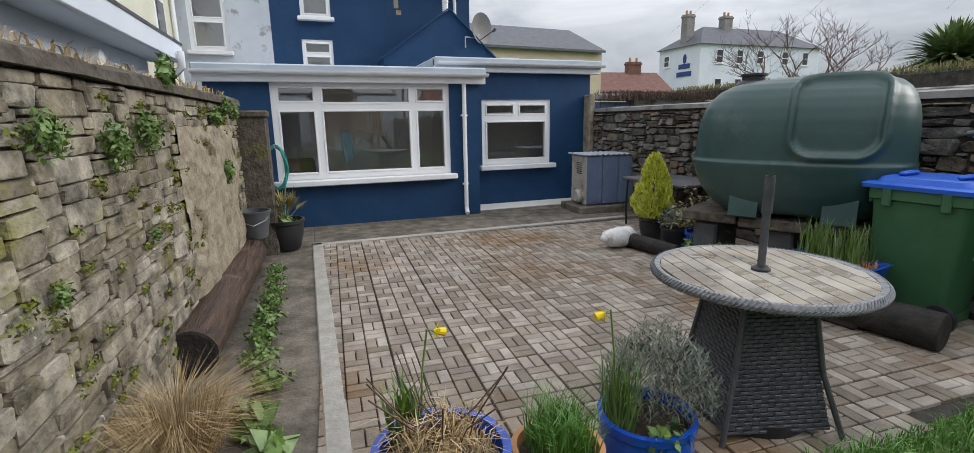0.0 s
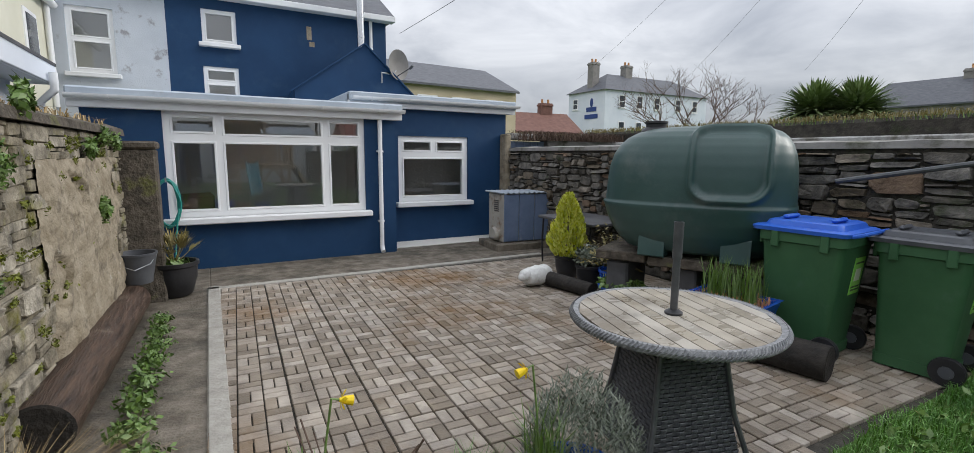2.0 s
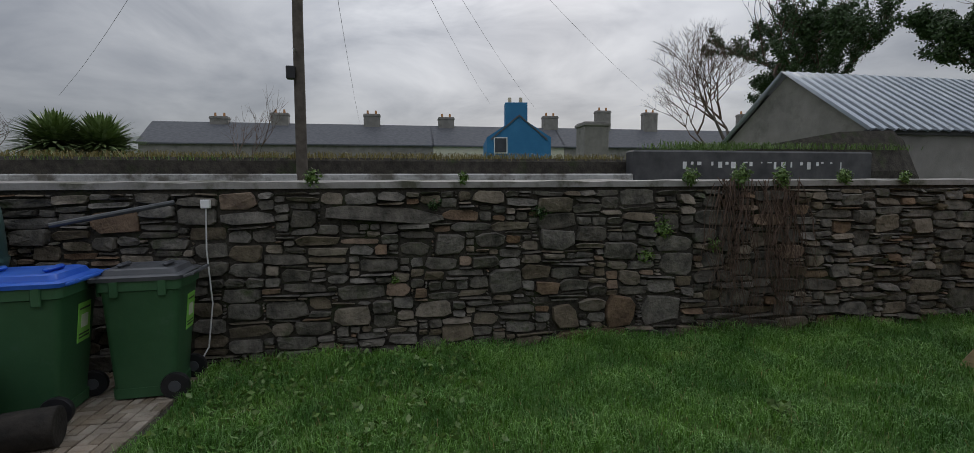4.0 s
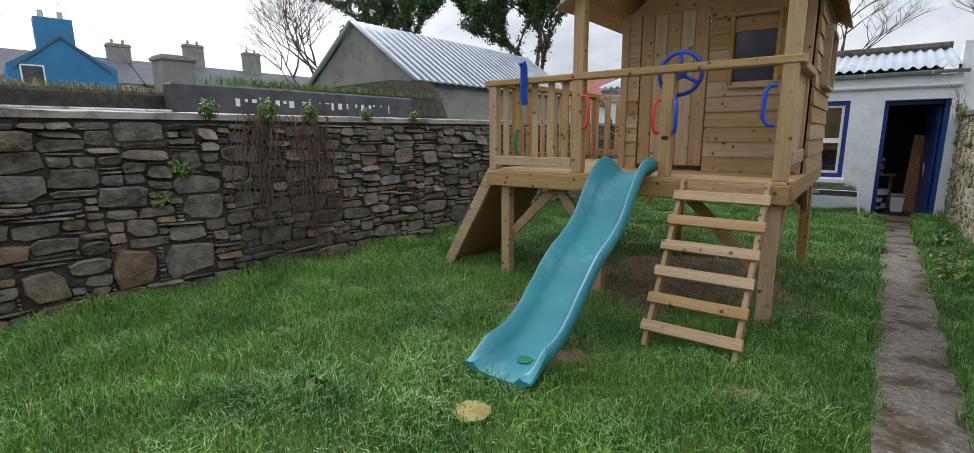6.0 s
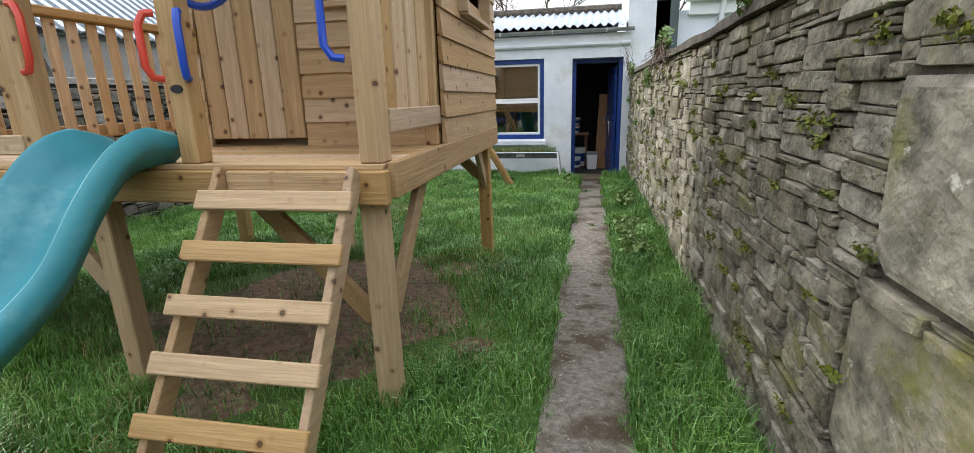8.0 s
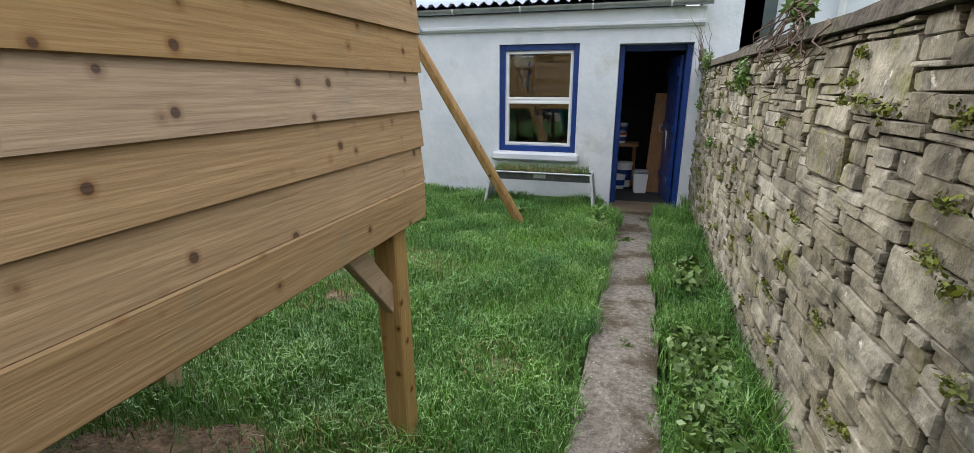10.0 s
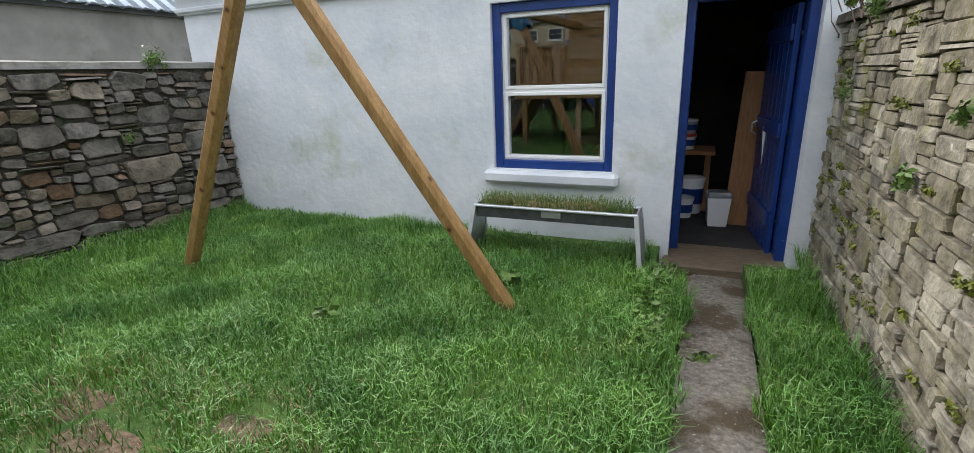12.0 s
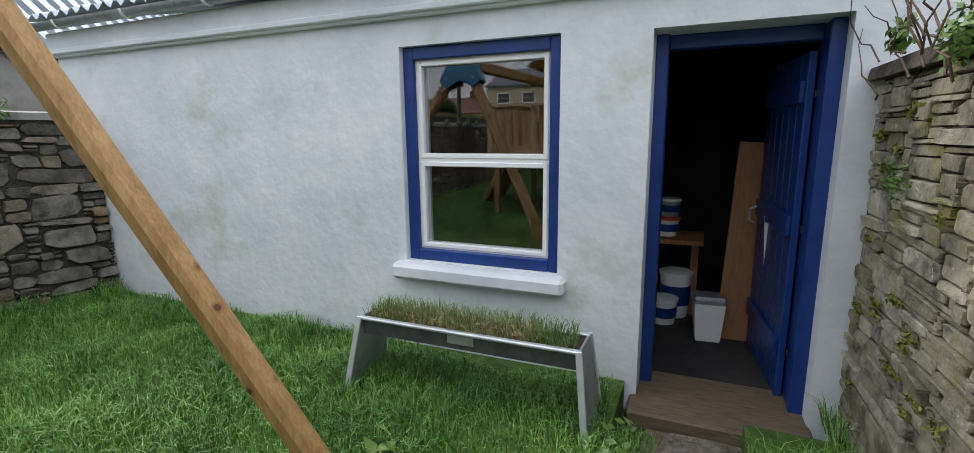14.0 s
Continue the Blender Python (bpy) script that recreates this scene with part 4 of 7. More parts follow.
# ---- patio table ----
def patio_table(m):
    t = thing("patio_table", m, "round slatted garden table on a grey rattan pedestal", "table")
    R = .5
    n = 12
    for i in range(n):
        y0, y1 = -R + .03 + i * (2 * R - .06) / n, -R + .03 + (i + 1) * (2 * R - .06) / n - .007
        ym = max(abs(y0), abs(y1))
        half0 = math.sqrt(max((R - .02) ** 2 - y0 * y0, 1e-3))
        half1 = math.sqrt(max((R - .02) ** 2 - y1 * y1, 1e-3))
        s = Mesh().rings([[(-half0, y0, z), (half0, y0, z), (half1, y1, z), (-half1, y1, z)] for z in (.725, .742)])
        part("slat", s, "table_slat", t)
    # woven rim as a twisted band of short strands
    rim = Mesh().lathe([(R - .03, .712), (R, .7), (R + .018, .71), (R + .022, .728), (R + .008, .744), (R - .02, .742)], 64, closed=True)
    part("rim", rim, "rattan_rim", t, smooth=40)
    st = Mesh()
    for k in range(150):
        a = 2 * math.pi * k / 150
        p = [(math.cos(a + j * .022) * (R + .007 + .018 * math.sin(math.pi * j / 4)), math.sin(a + j * .022) * (R + .007 + .018 * math.sin(math.pi * j / 4)), .702 + .0115 * j) for j in range(5)]
        st.tube(p, .0035, 5, False)
    part("rim_weave", st, "rattan_rim", t)
    part("underside", Mesh().lathe([(R - .05, .68), (R - .03, .722)], 40), "black", t)
    # pedestal, wider at the foot, with a woven face
    def face(z):
        f = .17 + .09 * (1 - z / .68) ** 1.6
        return f
    zs = [i * .68 / 34 for i in range(35)]
    ped = Mesh()
    ped.rings([[(sx * face(z), sy * face(z), z + .03) for sx, sy in ((1, 1), (-1, 1), (-1, -1), (1, -1))] for z in zs])
    part("pedestal", ped, "black", t)
    weave = Mesh()
    for side in range(4):
        rot = Matrix.Rotation(side * math.pi / 2, 4, "Z")
        for i in range(34):
            z = zs[i] + .01
            f = face(z)
            cols = 13
            for c in range(cols):
                x0, x1 = -f + 2 * f * c / cols, -f + 2 * f * (c + 1) / cols
                if (c + i) % 2 == 0:
                    weave.box(x0, -f - .009, z + .03 - .008, x1, -f - .0015, z + .03 + .008, .003, rot)
                else:
                    weave.box(x0, -f - .004, z + .03 - .008, x1, -f + .001, z + .03 + .008, 0, rot)
    w = part("woven_sides", weave, "rattan", t, fix=False)
    w["kind"] = "stuff"
    for sx in (-1, 1):
        for sy in (-1, 1):
            part("leg", Mesh().tube([(sx * .17, sy * .17, .66), (sx * .22, sy * .22, .3), (sx * .3, sy * .3, 0)], .014), "pole_metal", t)
    part("badge", Mesh().lathe([(.03, 0), (.026, .004)], 16), "galv", t, m=pose(-.02, -.238, .14, 98, 0, 0) @ Matrix.Diagonal((1, .6, 1, 1)))
    part("base_foot", Mesh().lathe([(.27, 0), (.27, .06), (.22, .085), (.06, .1)], 28), "black", t, smooth=40)
    part("pole", Mesh().tube([(0, 0, .1), (0, 0, 1.2)], .019, 14), "pole_metal", t, smooth=40)
    part("pole_sleeve", Mesh().lathe([(.024, 1.02), (.024, 1.2)], 14), "pole_metal", t, smooth=40)
    part("collar", Mesh().lathe([(.045, .742), (.045, .752), (.026, .765)], 18), "black", t, smooth=40)
    return t


patio_table(pose(2.3, 1.62, .004, 0, 0, 74) @ Matrix.Diagonal((1, 1, 1.035, 1)))


# ---- playhouse ----
def playhouse():
    t = thing("playhouse", pose(1.87, -6.75, 0), "natural pine raised playhouse with a railed deck", "playhouse")
    L = Matrix.Translation((-1.87, 6.75, 0))

    def p(name, mesh, mname, label="", smooth=False, parent=None):
        mesh.v = [tuple(L @ Vector(v)) for v in mesh.v]
        return part(name, mesh, mname, parent or t, label, smooth)

    # legs, spread a little towards the foot
    for x, y, dx, dy in ((.62, -5.58, 0, -.02), (2.02, -5.6, -.02, 0), (3.05, -5.6, .0, .0), (.6, -7.9, -.02, .0), (1.95, -7.9, 0, 0), (3.05, -7.9, 0, 0)):
        p("leg", Mesh().beam((x + dx, y + dy, -.02), (x, y, 1.0), .1, .1, .006, (0, 1, 0)), "pine_up")
    for a, b in (((.68, -5.62, .42), (1.25, -5.66, .98)), ((.62, -5.7, .42), (.6, -6.15, .98)), ((2.98, -5.62, .5), (2.5, -5.62, .97)), ((.59, -7.93, 0.61), (.59, -7.42, 1.16)), ((.62, -7.9, .72), (1.0, -7.9, 1.06)), ((2.1, -5.62, .5), (2.45, -5.62, .97))):
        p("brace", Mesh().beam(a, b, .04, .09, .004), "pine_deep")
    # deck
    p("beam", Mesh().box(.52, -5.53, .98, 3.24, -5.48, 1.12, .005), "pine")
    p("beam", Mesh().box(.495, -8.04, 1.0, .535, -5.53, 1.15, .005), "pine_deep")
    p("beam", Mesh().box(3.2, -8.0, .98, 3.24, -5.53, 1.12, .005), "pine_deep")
    p("beam", Mesh().box(.54, -8.02, .98, 3.2, -7.98, 1.12, .005), "pine")
    y = -5.5
    for i in range(19):
        p("deck_board", Mesh().box(.54, y - .125, 1.12, 3.22, y - .004, 1.145, .004), "pine")
        y -= .13
    # corner posts up to the roof, rail posts
    for x, yy, z1 in ((.59, -5.56, 2.75), (2.23, -5.56, 2.75)):
        p("post", Mesh().box(x - .05, yy - .05, 1.146, x + .05, yy + .05, z1, .006), "pine_up")
    for x, yy in ((1.43, -5.56), (3.18, -5.56), (3.18, -7.9)):
        p("rail_post", Mesh().box(x - .045, yy - .045, 1.146, x + .045, yy + .045, 1.97, .006), "pine_up")
    p("handrail", Mesh().box(.5, -5.61, 1.97, 3.27, -5.5, 2.03, .008), "pine")
    p("handrail", Mesh().box(3.13, -7.95, 1.972, 3.24, -5.612, 2.032, .008), "pine_deep")
    p("handrail", Mesh().box(.5, -6.34, 1.94, .6, -5.61, 2.0, .008), "pine_deep")
    p("lower_rail", Mesh().box(2.28, -5.53, 1.19, 3.13, -5.5, 1.28, .005), "pine")
    p("lower_rail", Mesh().box(3.19, -7.85, 1.19, 3.22, -5.6, 1.28, .005), "pine_deep")
    p("lower_rail", Mesh().box(2.1, -7.95, 1.19, 3.13, -7.92, 1.28, .005), "pine")
    p("handrail", Mesh().box(2.1, -7.97, 1.95, 3.13, -7.9, 2.0, .005), "pine")
    for x in (2.38, 2.53, 2.71, 2.9, 3.05):
        p("baluster", Mesh().box(x - .035, -5.585, 1.19, x + .035, -5.565, 1.97, .005), "pine_up")
    for i in range(15):
        yy = -5.75 - i * .148
        p("baluster", Mesh().box(3.165, yy - .04, 1.2, 3.185, yy + .04, 1.965, .005), "pine_up")
    for i in range(6):
        x = 2.22 + i * .155
        p("baluster", Mesh().box(x - .04, -7.915, 1.2, x + .04, -7.895, 1.945, .005), "pine_up")
    for i in range(4):
        yy = -5.7 - i * .165
        p("baluster", Mesh().box(.565, yy - .065, 1.3, .59, yy + .065, 1.94, .005), "pine_up")
    p("lower_rail", Mesh().box(.53, -6.35, 1.26, .56, -5.6, 1.36, .005), "pine_deep")
    # lapped boards of the cabin
    def lap(n, z0, dz, a, b, axis, out):
        for i in range(n):
            za, zb = z0 + i * dz, z0 + (i + 1) * dz + .012
            prof = [(0, za), (.03 * out, za), (.014 * out, zb), (0, zb)]
            for (c, d) in (((a, b),) if not callable(a) else a(za, zb)):
                m = Mesh()
                if axis == "x":
                    m.prism([(FY + q[0], q[1]) for q in prof], "x", c, d)
                else:
                    m.prism([(SX + q[0], q[1]) for q in prof], "y", c, d)
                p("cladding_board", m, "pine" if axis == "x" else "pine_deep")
    FY, SX = -6.36, .53

    def front(za, zb):
        if za > 1.92 and zb < 2.5:
            return ((.56, .78), (1.16, 1.34), (1.98, 2.14))
        return ((.56, 1.34), (1.98, 2.14))
    lap(11, 1.146, .135, front, None, "x", 1)

    def side(za, zb):
        return ((-8.05, -6.36),) if not (1.9 < za < 2.35) else ((-8.05, -7.5), (-6.8, -6.36))
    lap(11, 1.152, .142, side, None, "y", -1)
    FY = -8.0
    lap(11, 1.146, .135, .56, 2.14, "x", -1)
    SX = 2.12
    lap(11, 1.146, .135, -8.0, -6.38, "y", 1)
    p("inner_frame", Mesh().box(.545, -7.985, 1.146, .56, -6.38, 1.9).box(2.1, -7.985, 1.146, 2.118, -6.38, 2.6).box(.56, -7.985, 1.146, 2.1, -7.97, 2.6).box(.545, -7.985, 2.36, .56, -6.38, 2.6), "pine")
    for x in (.58, 2.13):
        p("corner_trim", Mesh().box(x - .035, -6.36, 1.146, x + .035, -6.315, 2.6, .004), "pine_up")
    # side window, framed
    for a, b in (((.485, -7.52, 1.9), (.485, -7.52, 2.4)), ((.485, -6.78, 1.9), (.485, -6.78, 2.4)), ((.485, -7.52, 1.9), (.485, -6.78, 1.9)), ((.485, -7.52, 2.4), (.485, -6.78, 2.4))):
        p("window_trim", Mesh().beam(a, b, .03, .08, .004, (1, 0, 0)), "pine_deep")
    # door of upright boards, front window
    d = p("door", Mesh().box(1.35, -6.37, 1.19, 1.97, -6.352, 2.6, .004), "pine_up")
    for i in range(5):
        p("door_board", Mesh().box(1.352 + i * .124, -6.353, 1.19, 1.352 + i * .124 + .119, -6.335, 2.6, .005), "pine_up", parent=d)
    for a, b in (((.78, -6.33, 1.9), (1.16, -6.33, 1.9)), ((.78, -6.33, 2.5), (1.16, -6.33, 2.5)), ((.79, -6.33, 1.9), (.79, -6.33, 2.5)), ((1.15, -6.33, 1.9), (1.15, -6.33, 2.5))):
        p("window_trim", Mesh().beam(a, b, .03, .09, .004, (0, 1, 0)), "pine")
    g = p("pane", Mesh().box(.8, -6.35, 1.94, 1.14, -6.343, 2.46), "dark_pane")
    # roof over cabin and porch
    for s in (-1, 1):
        for i in range(7):
            xa, xb = s * (.02 + i * .14), s * (.02 + (i + 1) * .14 + .012)
            za, zb = 3.22 - abs(xa) * .62, 3.22 - abs(xb) * .62
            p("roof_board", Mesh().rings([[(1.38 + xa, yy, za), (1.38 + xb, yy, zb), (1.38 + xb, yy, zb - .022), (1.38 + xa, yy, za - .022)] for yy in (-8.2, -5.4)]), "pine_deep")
    p("gable_board", Mesh().rings([[(.55, yy, 2.6), (2.14, yy, 2.6), (1.38, yy, 3.16)] for yy in (-6.38, -6.35)]), "pine")
    p("porch_beam", Mesh().box(.5, -5.6, 2.68, 2.3, -5.52, 2.75, .004), "pine")
    # climbing wall leaning on the far end of the deck
    c = p("climbing_wall", Mesh().rings([[(3.25, y, 1.1), (3.9, y, 0), (3.85, y, -.02), (3.19, y, 1.08)] for y in (-6.7, -5.62)]), "timber", "dark boarded climbing ramp")
    for y in (-6.68, -5.6):
        p("side_rail", Mesh().beam((3.24, y, 1.12), (3.92, y, -.02), .035, .12, .004), "pine", parent=c)
    # step ladder
    lad = p("ladder", Mesh().beam((.65, -5.48, 1.12), (.65, -4.74, -.02), .035, .09, .004), "pine_deep")
    p("stringer", Mesh().beam((1.24, -5.48, 1.12), (1.24, -4.74, -.02), .035, .09, .004), "pine_deep", parent=lad)
    for i in range(6):
        f = (i + .72) / 6.35
        yy, z = -5.48 + f * .74, 1.12 - f * 1.12
        p("rung", Mesh().beam((.61, yy + .05, z + .03), (1.28, yy + .05, z + .03), .026, .08, .005, (0, -.5, .86)), "pine", parent=lad)
    p("riser", Mesh().box(.67, -5.475, .99, 1.22, -5.455, 1.12, .003), "pine", parent=lad)
    # handles, steering wheel, periscope
    def grip(x, y, z, mname, h=.26, dx=0, dy=.06):
        p("grab_handle", Mesh().tube([(x, y, z), (x + dx * .6, y + dy * .6, z + .005), (x + dx, y + dy, z + .05), (x + dx, y + dy, z + h - .05), (x + dx * .6, y + dy * .6, z + h - .005), (x, y, z + h)], .016, 8), mname, "%s plastic grab handle" % mname.split("_")[0], smooth=40)
    grip(1.37, -5.52, 1.5, "blue_plastic", .26, -.03, .05)
    grip(1.49, -5.52, 1.5, "red_plastic", .26, .03, .05)
    grip(.66, -5.5, 1.55, "blue_plastic", .28, .07, .02)
    grip(2.17, -5.5, 1.55, "red_plastic", .28, -.07, .02)
    grip(2.9, -5.58, 1.3, "green_plastic", .24, .0, .06)
    sw = p("steering_wheel", Mesh().tube([(1.4 + .17 * math.cos(a), -5.72, 1.98 + .17 * math.sin(a)) for a in [2 * math.pi * k / 28 for k in range(29)]], .017, 8, False), "blue_plastic", "blue plastic toy steering wheel", smooth=40)
    for k in range(3):
        a = math.pi / 2 + 2 * math.pi * k / 3
        p("spoke", Mesh().tube([(1.4, -5.72, 1.98), (1.4 + .165 * math.cos(a), -5.72, 1.98 + .165 * math.sin(a))], .015, 8), "blue_plastic", parent=sw)
    p("hub", Mesh().tube([(1.4, -5.75, 1.98), (1.4, -5.69, 1.98)], .045, 14), "blue_plastic", parent=sw)
    p("hub_arm", Mesh().tube([(1.4, -5.74, 1.98), (1.42, -5.62, 1.9)], .02, 8), "blue_plastic", parent=sw)
    p("periscope", Mesh().tube([(2.78, -5.5, 1.78), (2.78, -5.48, 1.84), (2.78, -5.48, 2.12), (2.78, -5.44, 2.17)], .035, 12), "blue_plastic", "blue plastic toy periscope", smooth=40)
    p("badge", Mesh().lathe([(.03, 0), (.028, .004)], 16), "black", smooth=False).matrix_basis = pose(-.44, 1.237, 1.46, -90, 0, 0) @ Matrix.Diagonal((1, .6, 1, 1)) @ Matrix.Translation((1.87, -6.75, 0))
    return t


playhouse()


def slide():
    t = thing("slide", pose(1.7, -5.42, 0, 0, 0, -1.2), "teal moulded plastic wavy slide leaning on the deck", "slide")
    ctrl = [(-.16, 1.165), (-.04, 1.162), (.09, 1.13), (.24, .99), (.42, .77), (.62, .63), (.82, .53), (1.02, .37), (1.22, .2), (1.42, .1), (1.63, .07), (1.82, .065)]
    # smooth the profile
    pts = []
    for i in range(len(ctrl) - 1):
        p0, p1, p2, p3 = (Vector(ctrl[max(i - 1, 0)]), Vector(ctrl[i]), Vector(ctrl[i + 1]), Vector(ctrl[min(i + 2, len(ctrl) - 1)]))
        for k in range(5):
            u = k / 5
            pts.append(.5 * (2 * p1 + (p2 - p0) * u + (2 * p0 - 5 * p1 + 4 * p2 - p3) * u * u + (3 * p1 - p0 - 3 * p2 + p3) * u ** 3))
    pts.append(Vector(ctrl[-1]))
    rings = []
    n = len(pts)
    for i, q in enumerate(pts):
        d = (pts[min(i + 1, n - 1)] - pts[max(i - 1, 0)]).normalized()
        nx, nz = -d.y, d.x
        f = i / (n - 1)
        lip = .145 * min(1, .55 + f * 4) * (1 if f < .9 else max(.25, (1 - f) / .1))
        hw = .165 + .03 * max(0, (f - .7) / .3)
        sec = [(-hw - .055, lip * .55), (-hw - .05, lip * .95), (-hw - .03, lip * 1.06), (-hw - .01, lip), (-hw + .02, .05), (-hw + .06, .008), (-hw * .4, 0), (hw * .4, 0), (hw - .06, .008), (hw - .02, .05), (hw + .01, lip), (hw + .03, lip * 1.06), (hw + .05, lip * .95), (hw + .055, lip * .55),
               (hw + .04, lip * .4), (hw - .03, -.02), (0, -.03), (-hw + .03, -.02), (-hw - .04, lip * .4)]
        rings.append([(x, q.x + nx * h * 1.0, q.y + nz * h) for x, h in sec])
    part("chute", Mesh().rings(rings), "slide", t, smooth=50)
    part("drain_ring", Mesh().lathe([(.0, .003), (.045, .004), (.05, .0)], 16, -.03, 1.55, .082), "green_plastic", t)
    return t


slide()
foot = solid("stepping_stone", Mesh().lathe([(.05, -.02), (.1, .0), (.11, .03), (.06, .05)], 9, 1.66, -3.28, 0), "yellow_stone", smooth=40, label="small yellow lichened stone in the grass", category="stone")


def swing():
    t = thing("swing_frame", pose(2.28, -11.53, 0, -9.5, 0, 3.5), "brown timber swing A-frame with a blue steel bracket", "swing")
    ax = -.11
    part("leg", Mesh().beam((-1.42, 0, -.04), (ax - .04, 0, 2.3), .1, .1, .022, (0, 1, 0)), "swing_wood", t)
    part("leg", Mesh().beam((1.43, 0, -.04), (ax + .04, 0, 2.3), .1, .1, .022, (0, 1, 0)), "swing_wood", t)
    out = [(ax - .26, 2.09), (ax - .17, 2.01), (ax, 2.1), (ax + .17, 2.01), (ax + .26, 2.09), (ax + .1, 2.38), (ax - .1, 2.38)]
    part("bracket_plate", Mesh().prism(out, "y", -.066, -.056), "steel_blue", t)
    part("bracket_plate", Mesh().prism(out, "y", .056, .066), "steel_blue", t)
    part("bracket_cap", Mesh().box(ax - .1, -.066, 2.372, ax + .1, .24, 2.382), "steel_blue", t)
    for sx in (-1, 1):
        part("bracket_cheek", Mesh().box(ax + sx * .078 - .004, .05, 2.23, ax + sx * .078 + .004, .28, 2.375), "steel_blue", t)
        part("bracket_strap", Mesh().beam((ax + sx * .265, 0, 2.09), (ax + sx * .105, 0, 2.38), .13, .008, .001, (sx, 0, .5)), "steel_blue", t)
    tip = Vector((ax, .0, 2.3))
    d = Vector((0, math.cos(radians(9.5)), math.sin(radians(9.5))))
    part("crossbeam", Mesh().beam(tip, tip + d * 3.3, .12, .12, .014), "swing_wood", t)
    h = tip + d * .75 - Vector((0, 0, .07))
    part("hook", Mesh().tube([h, h + Vector((0, 0, -.08)), h + Vector((0, .03, -.13)), h + Vector((0, 0, -.17)), h + Vector((0, -.03, -.13)), h + Vector((0, 0, -.09))], .01), "galv", t)
    for sx in (-1, 1):
        for z, o in ((2.12, .17), (2.3, .09)):
            part("bolt", Mesh().lathe([(.014, 0), (.014, .012)], 8), "galv", t, m=pose(ax + sx * o, -.066, z, 90, 0, 0))
    return t


swing()

# ---- outhouse at the end ----
W0, W1, D0, D1 = .46, 1.56, -.95, -.05
shed = wall_with_holes(Mesh(), -1.46, 5.35, -.25, 2.42, SHED_Y - .4, SHED_Y, [(D0, D1, -.25, 2.05), (W0, W1, .62, 2.07)])
shed.box(-1.75, SHED_Y - 4, -.25, -1.35, SHED_Y - .4, 3.0).box(4.95, SHED_Y - 4, -.25, 5.35, SHED_Y - .4, 2.42).box(-1.46, SHED_Y - .4, 2.42, -1.0, SHED_Y, 2.98)
solid("wall_outhouse", shed, "shed_white", kind="structure", label="limewashed white outhouse wall with green damp stains", category="wall")
solid("wall_outhouse_inner", Mesh().box(-1.35, SHED_Y - 3.4, -.25, 4.95, SHED_Y - 3.3, 2.7).box(1.7, SHED_Y - 3.3, -.25, 1.8, SHED_Y - .4, 2.4), "inside_shade", kind="structure", label="outhouse inner walls coloured near black to stand for shade", category="wall")
# unseen sheet added to stop sky light leaking in below the roof
solid("ceiling_outhouse", Mesh().box(-1.35, SHED_Y - 3.4, 2.3, 4.95, SHED_Y - .4, 2.36), "inside_shade", kind="structure", label="unseen near-black ceiling added to keep sky light out of the outhouse", category="ceiling")
solid("floor", Mesh().box(-1.35, SHED_Y - 3.4, -.3, 4.95, SHED_Y - .02, -.1), "inside_shade", kind="structure", label="earthen floor of the outhouse coloured near black to stand for shade", category="floor")
solid("trim_outhouse", Mesh().box(-1.05, SHED_Y, 2.24, 5.4, SHED_Y + .05, 2.46, .01).box(-1.05, SHED_Y + .05, 2.26, 5.4, SHED_Y + .075, 2.31, .01), "shed_white", kind="structure", label="white moulded eaves band of the outhouse", category="trim")
gutter("gutter", (5.45, SHED_Y + .13, 2.52), (-1.1, SHED_Y + .13, 2.52), .06, "grey plastic gutter on white brackets along the outhouse", 7, "galv")
n = 150
prof = [(-1.0 + 6.5 * i / n, .03 * math.sin(2 * math.pi * 6.5 * i / n / .15)) for i in range(n + 1)]
rings = [[(x, y, z0 + dz) for x, dz in prof] + [(x, y, z0 + dz - .008) for x, dz in prof[::-1]] for y, z0 in ((SHED_Y + .16, 2.58), (SHED_Y - 1.9, 3.1), (SHED_Y - 4, 2.58))]
solid("roof_outhouse", Mesh().rings(rings), "roof_metal", smooth="all", kind="structure", label="corrugated grey metal outhouse roof", category="roof")
solid("roof_ridge", Mesh().tube([(-1.0, SHED_Y - 1.9, 3.14), (5.5, SHED_Y - 1.9, 3.14)], .09, 8), "cap_earth", kind="structure", label="dark mossy ridge capping", category="roof")
window("window_5", W0, W1, .62, 2.07, SHED_Y - .12, [(W0 + .09, W1 - .09, .71, 1.315), (W0 + .09, W1 - .09, 1.34, 1.98)], "white sash window in a royal blue frame", False, frame_w=.07, pane="glass", fm="upvc")
bf = Mesh()
for a, b, c, d in ((W0, W0 + .075, .62, 2.07), (W1 - .075, W1, .62, 2.07), (W0 + .075, W1 - .075, .62, .7), (W0 + .075, W1 - .075, 1.99, 2.07)):
    bf.box(a, SHED_Y - .14, c, b, SHED_Y - .045, d, .006)
solid("window_surround", bf, "blue_trim", kind="structure", label="royal blue painted timber window surround", category="trim")
solid("window_ledge", Mesh().box(W0 - .06, SHED_Y - .13, .5, W1 + .08, SHED_Y + .1, .615, .025), "shed_white", kind="structure", label="thick chipped white window ledge", category="sill")
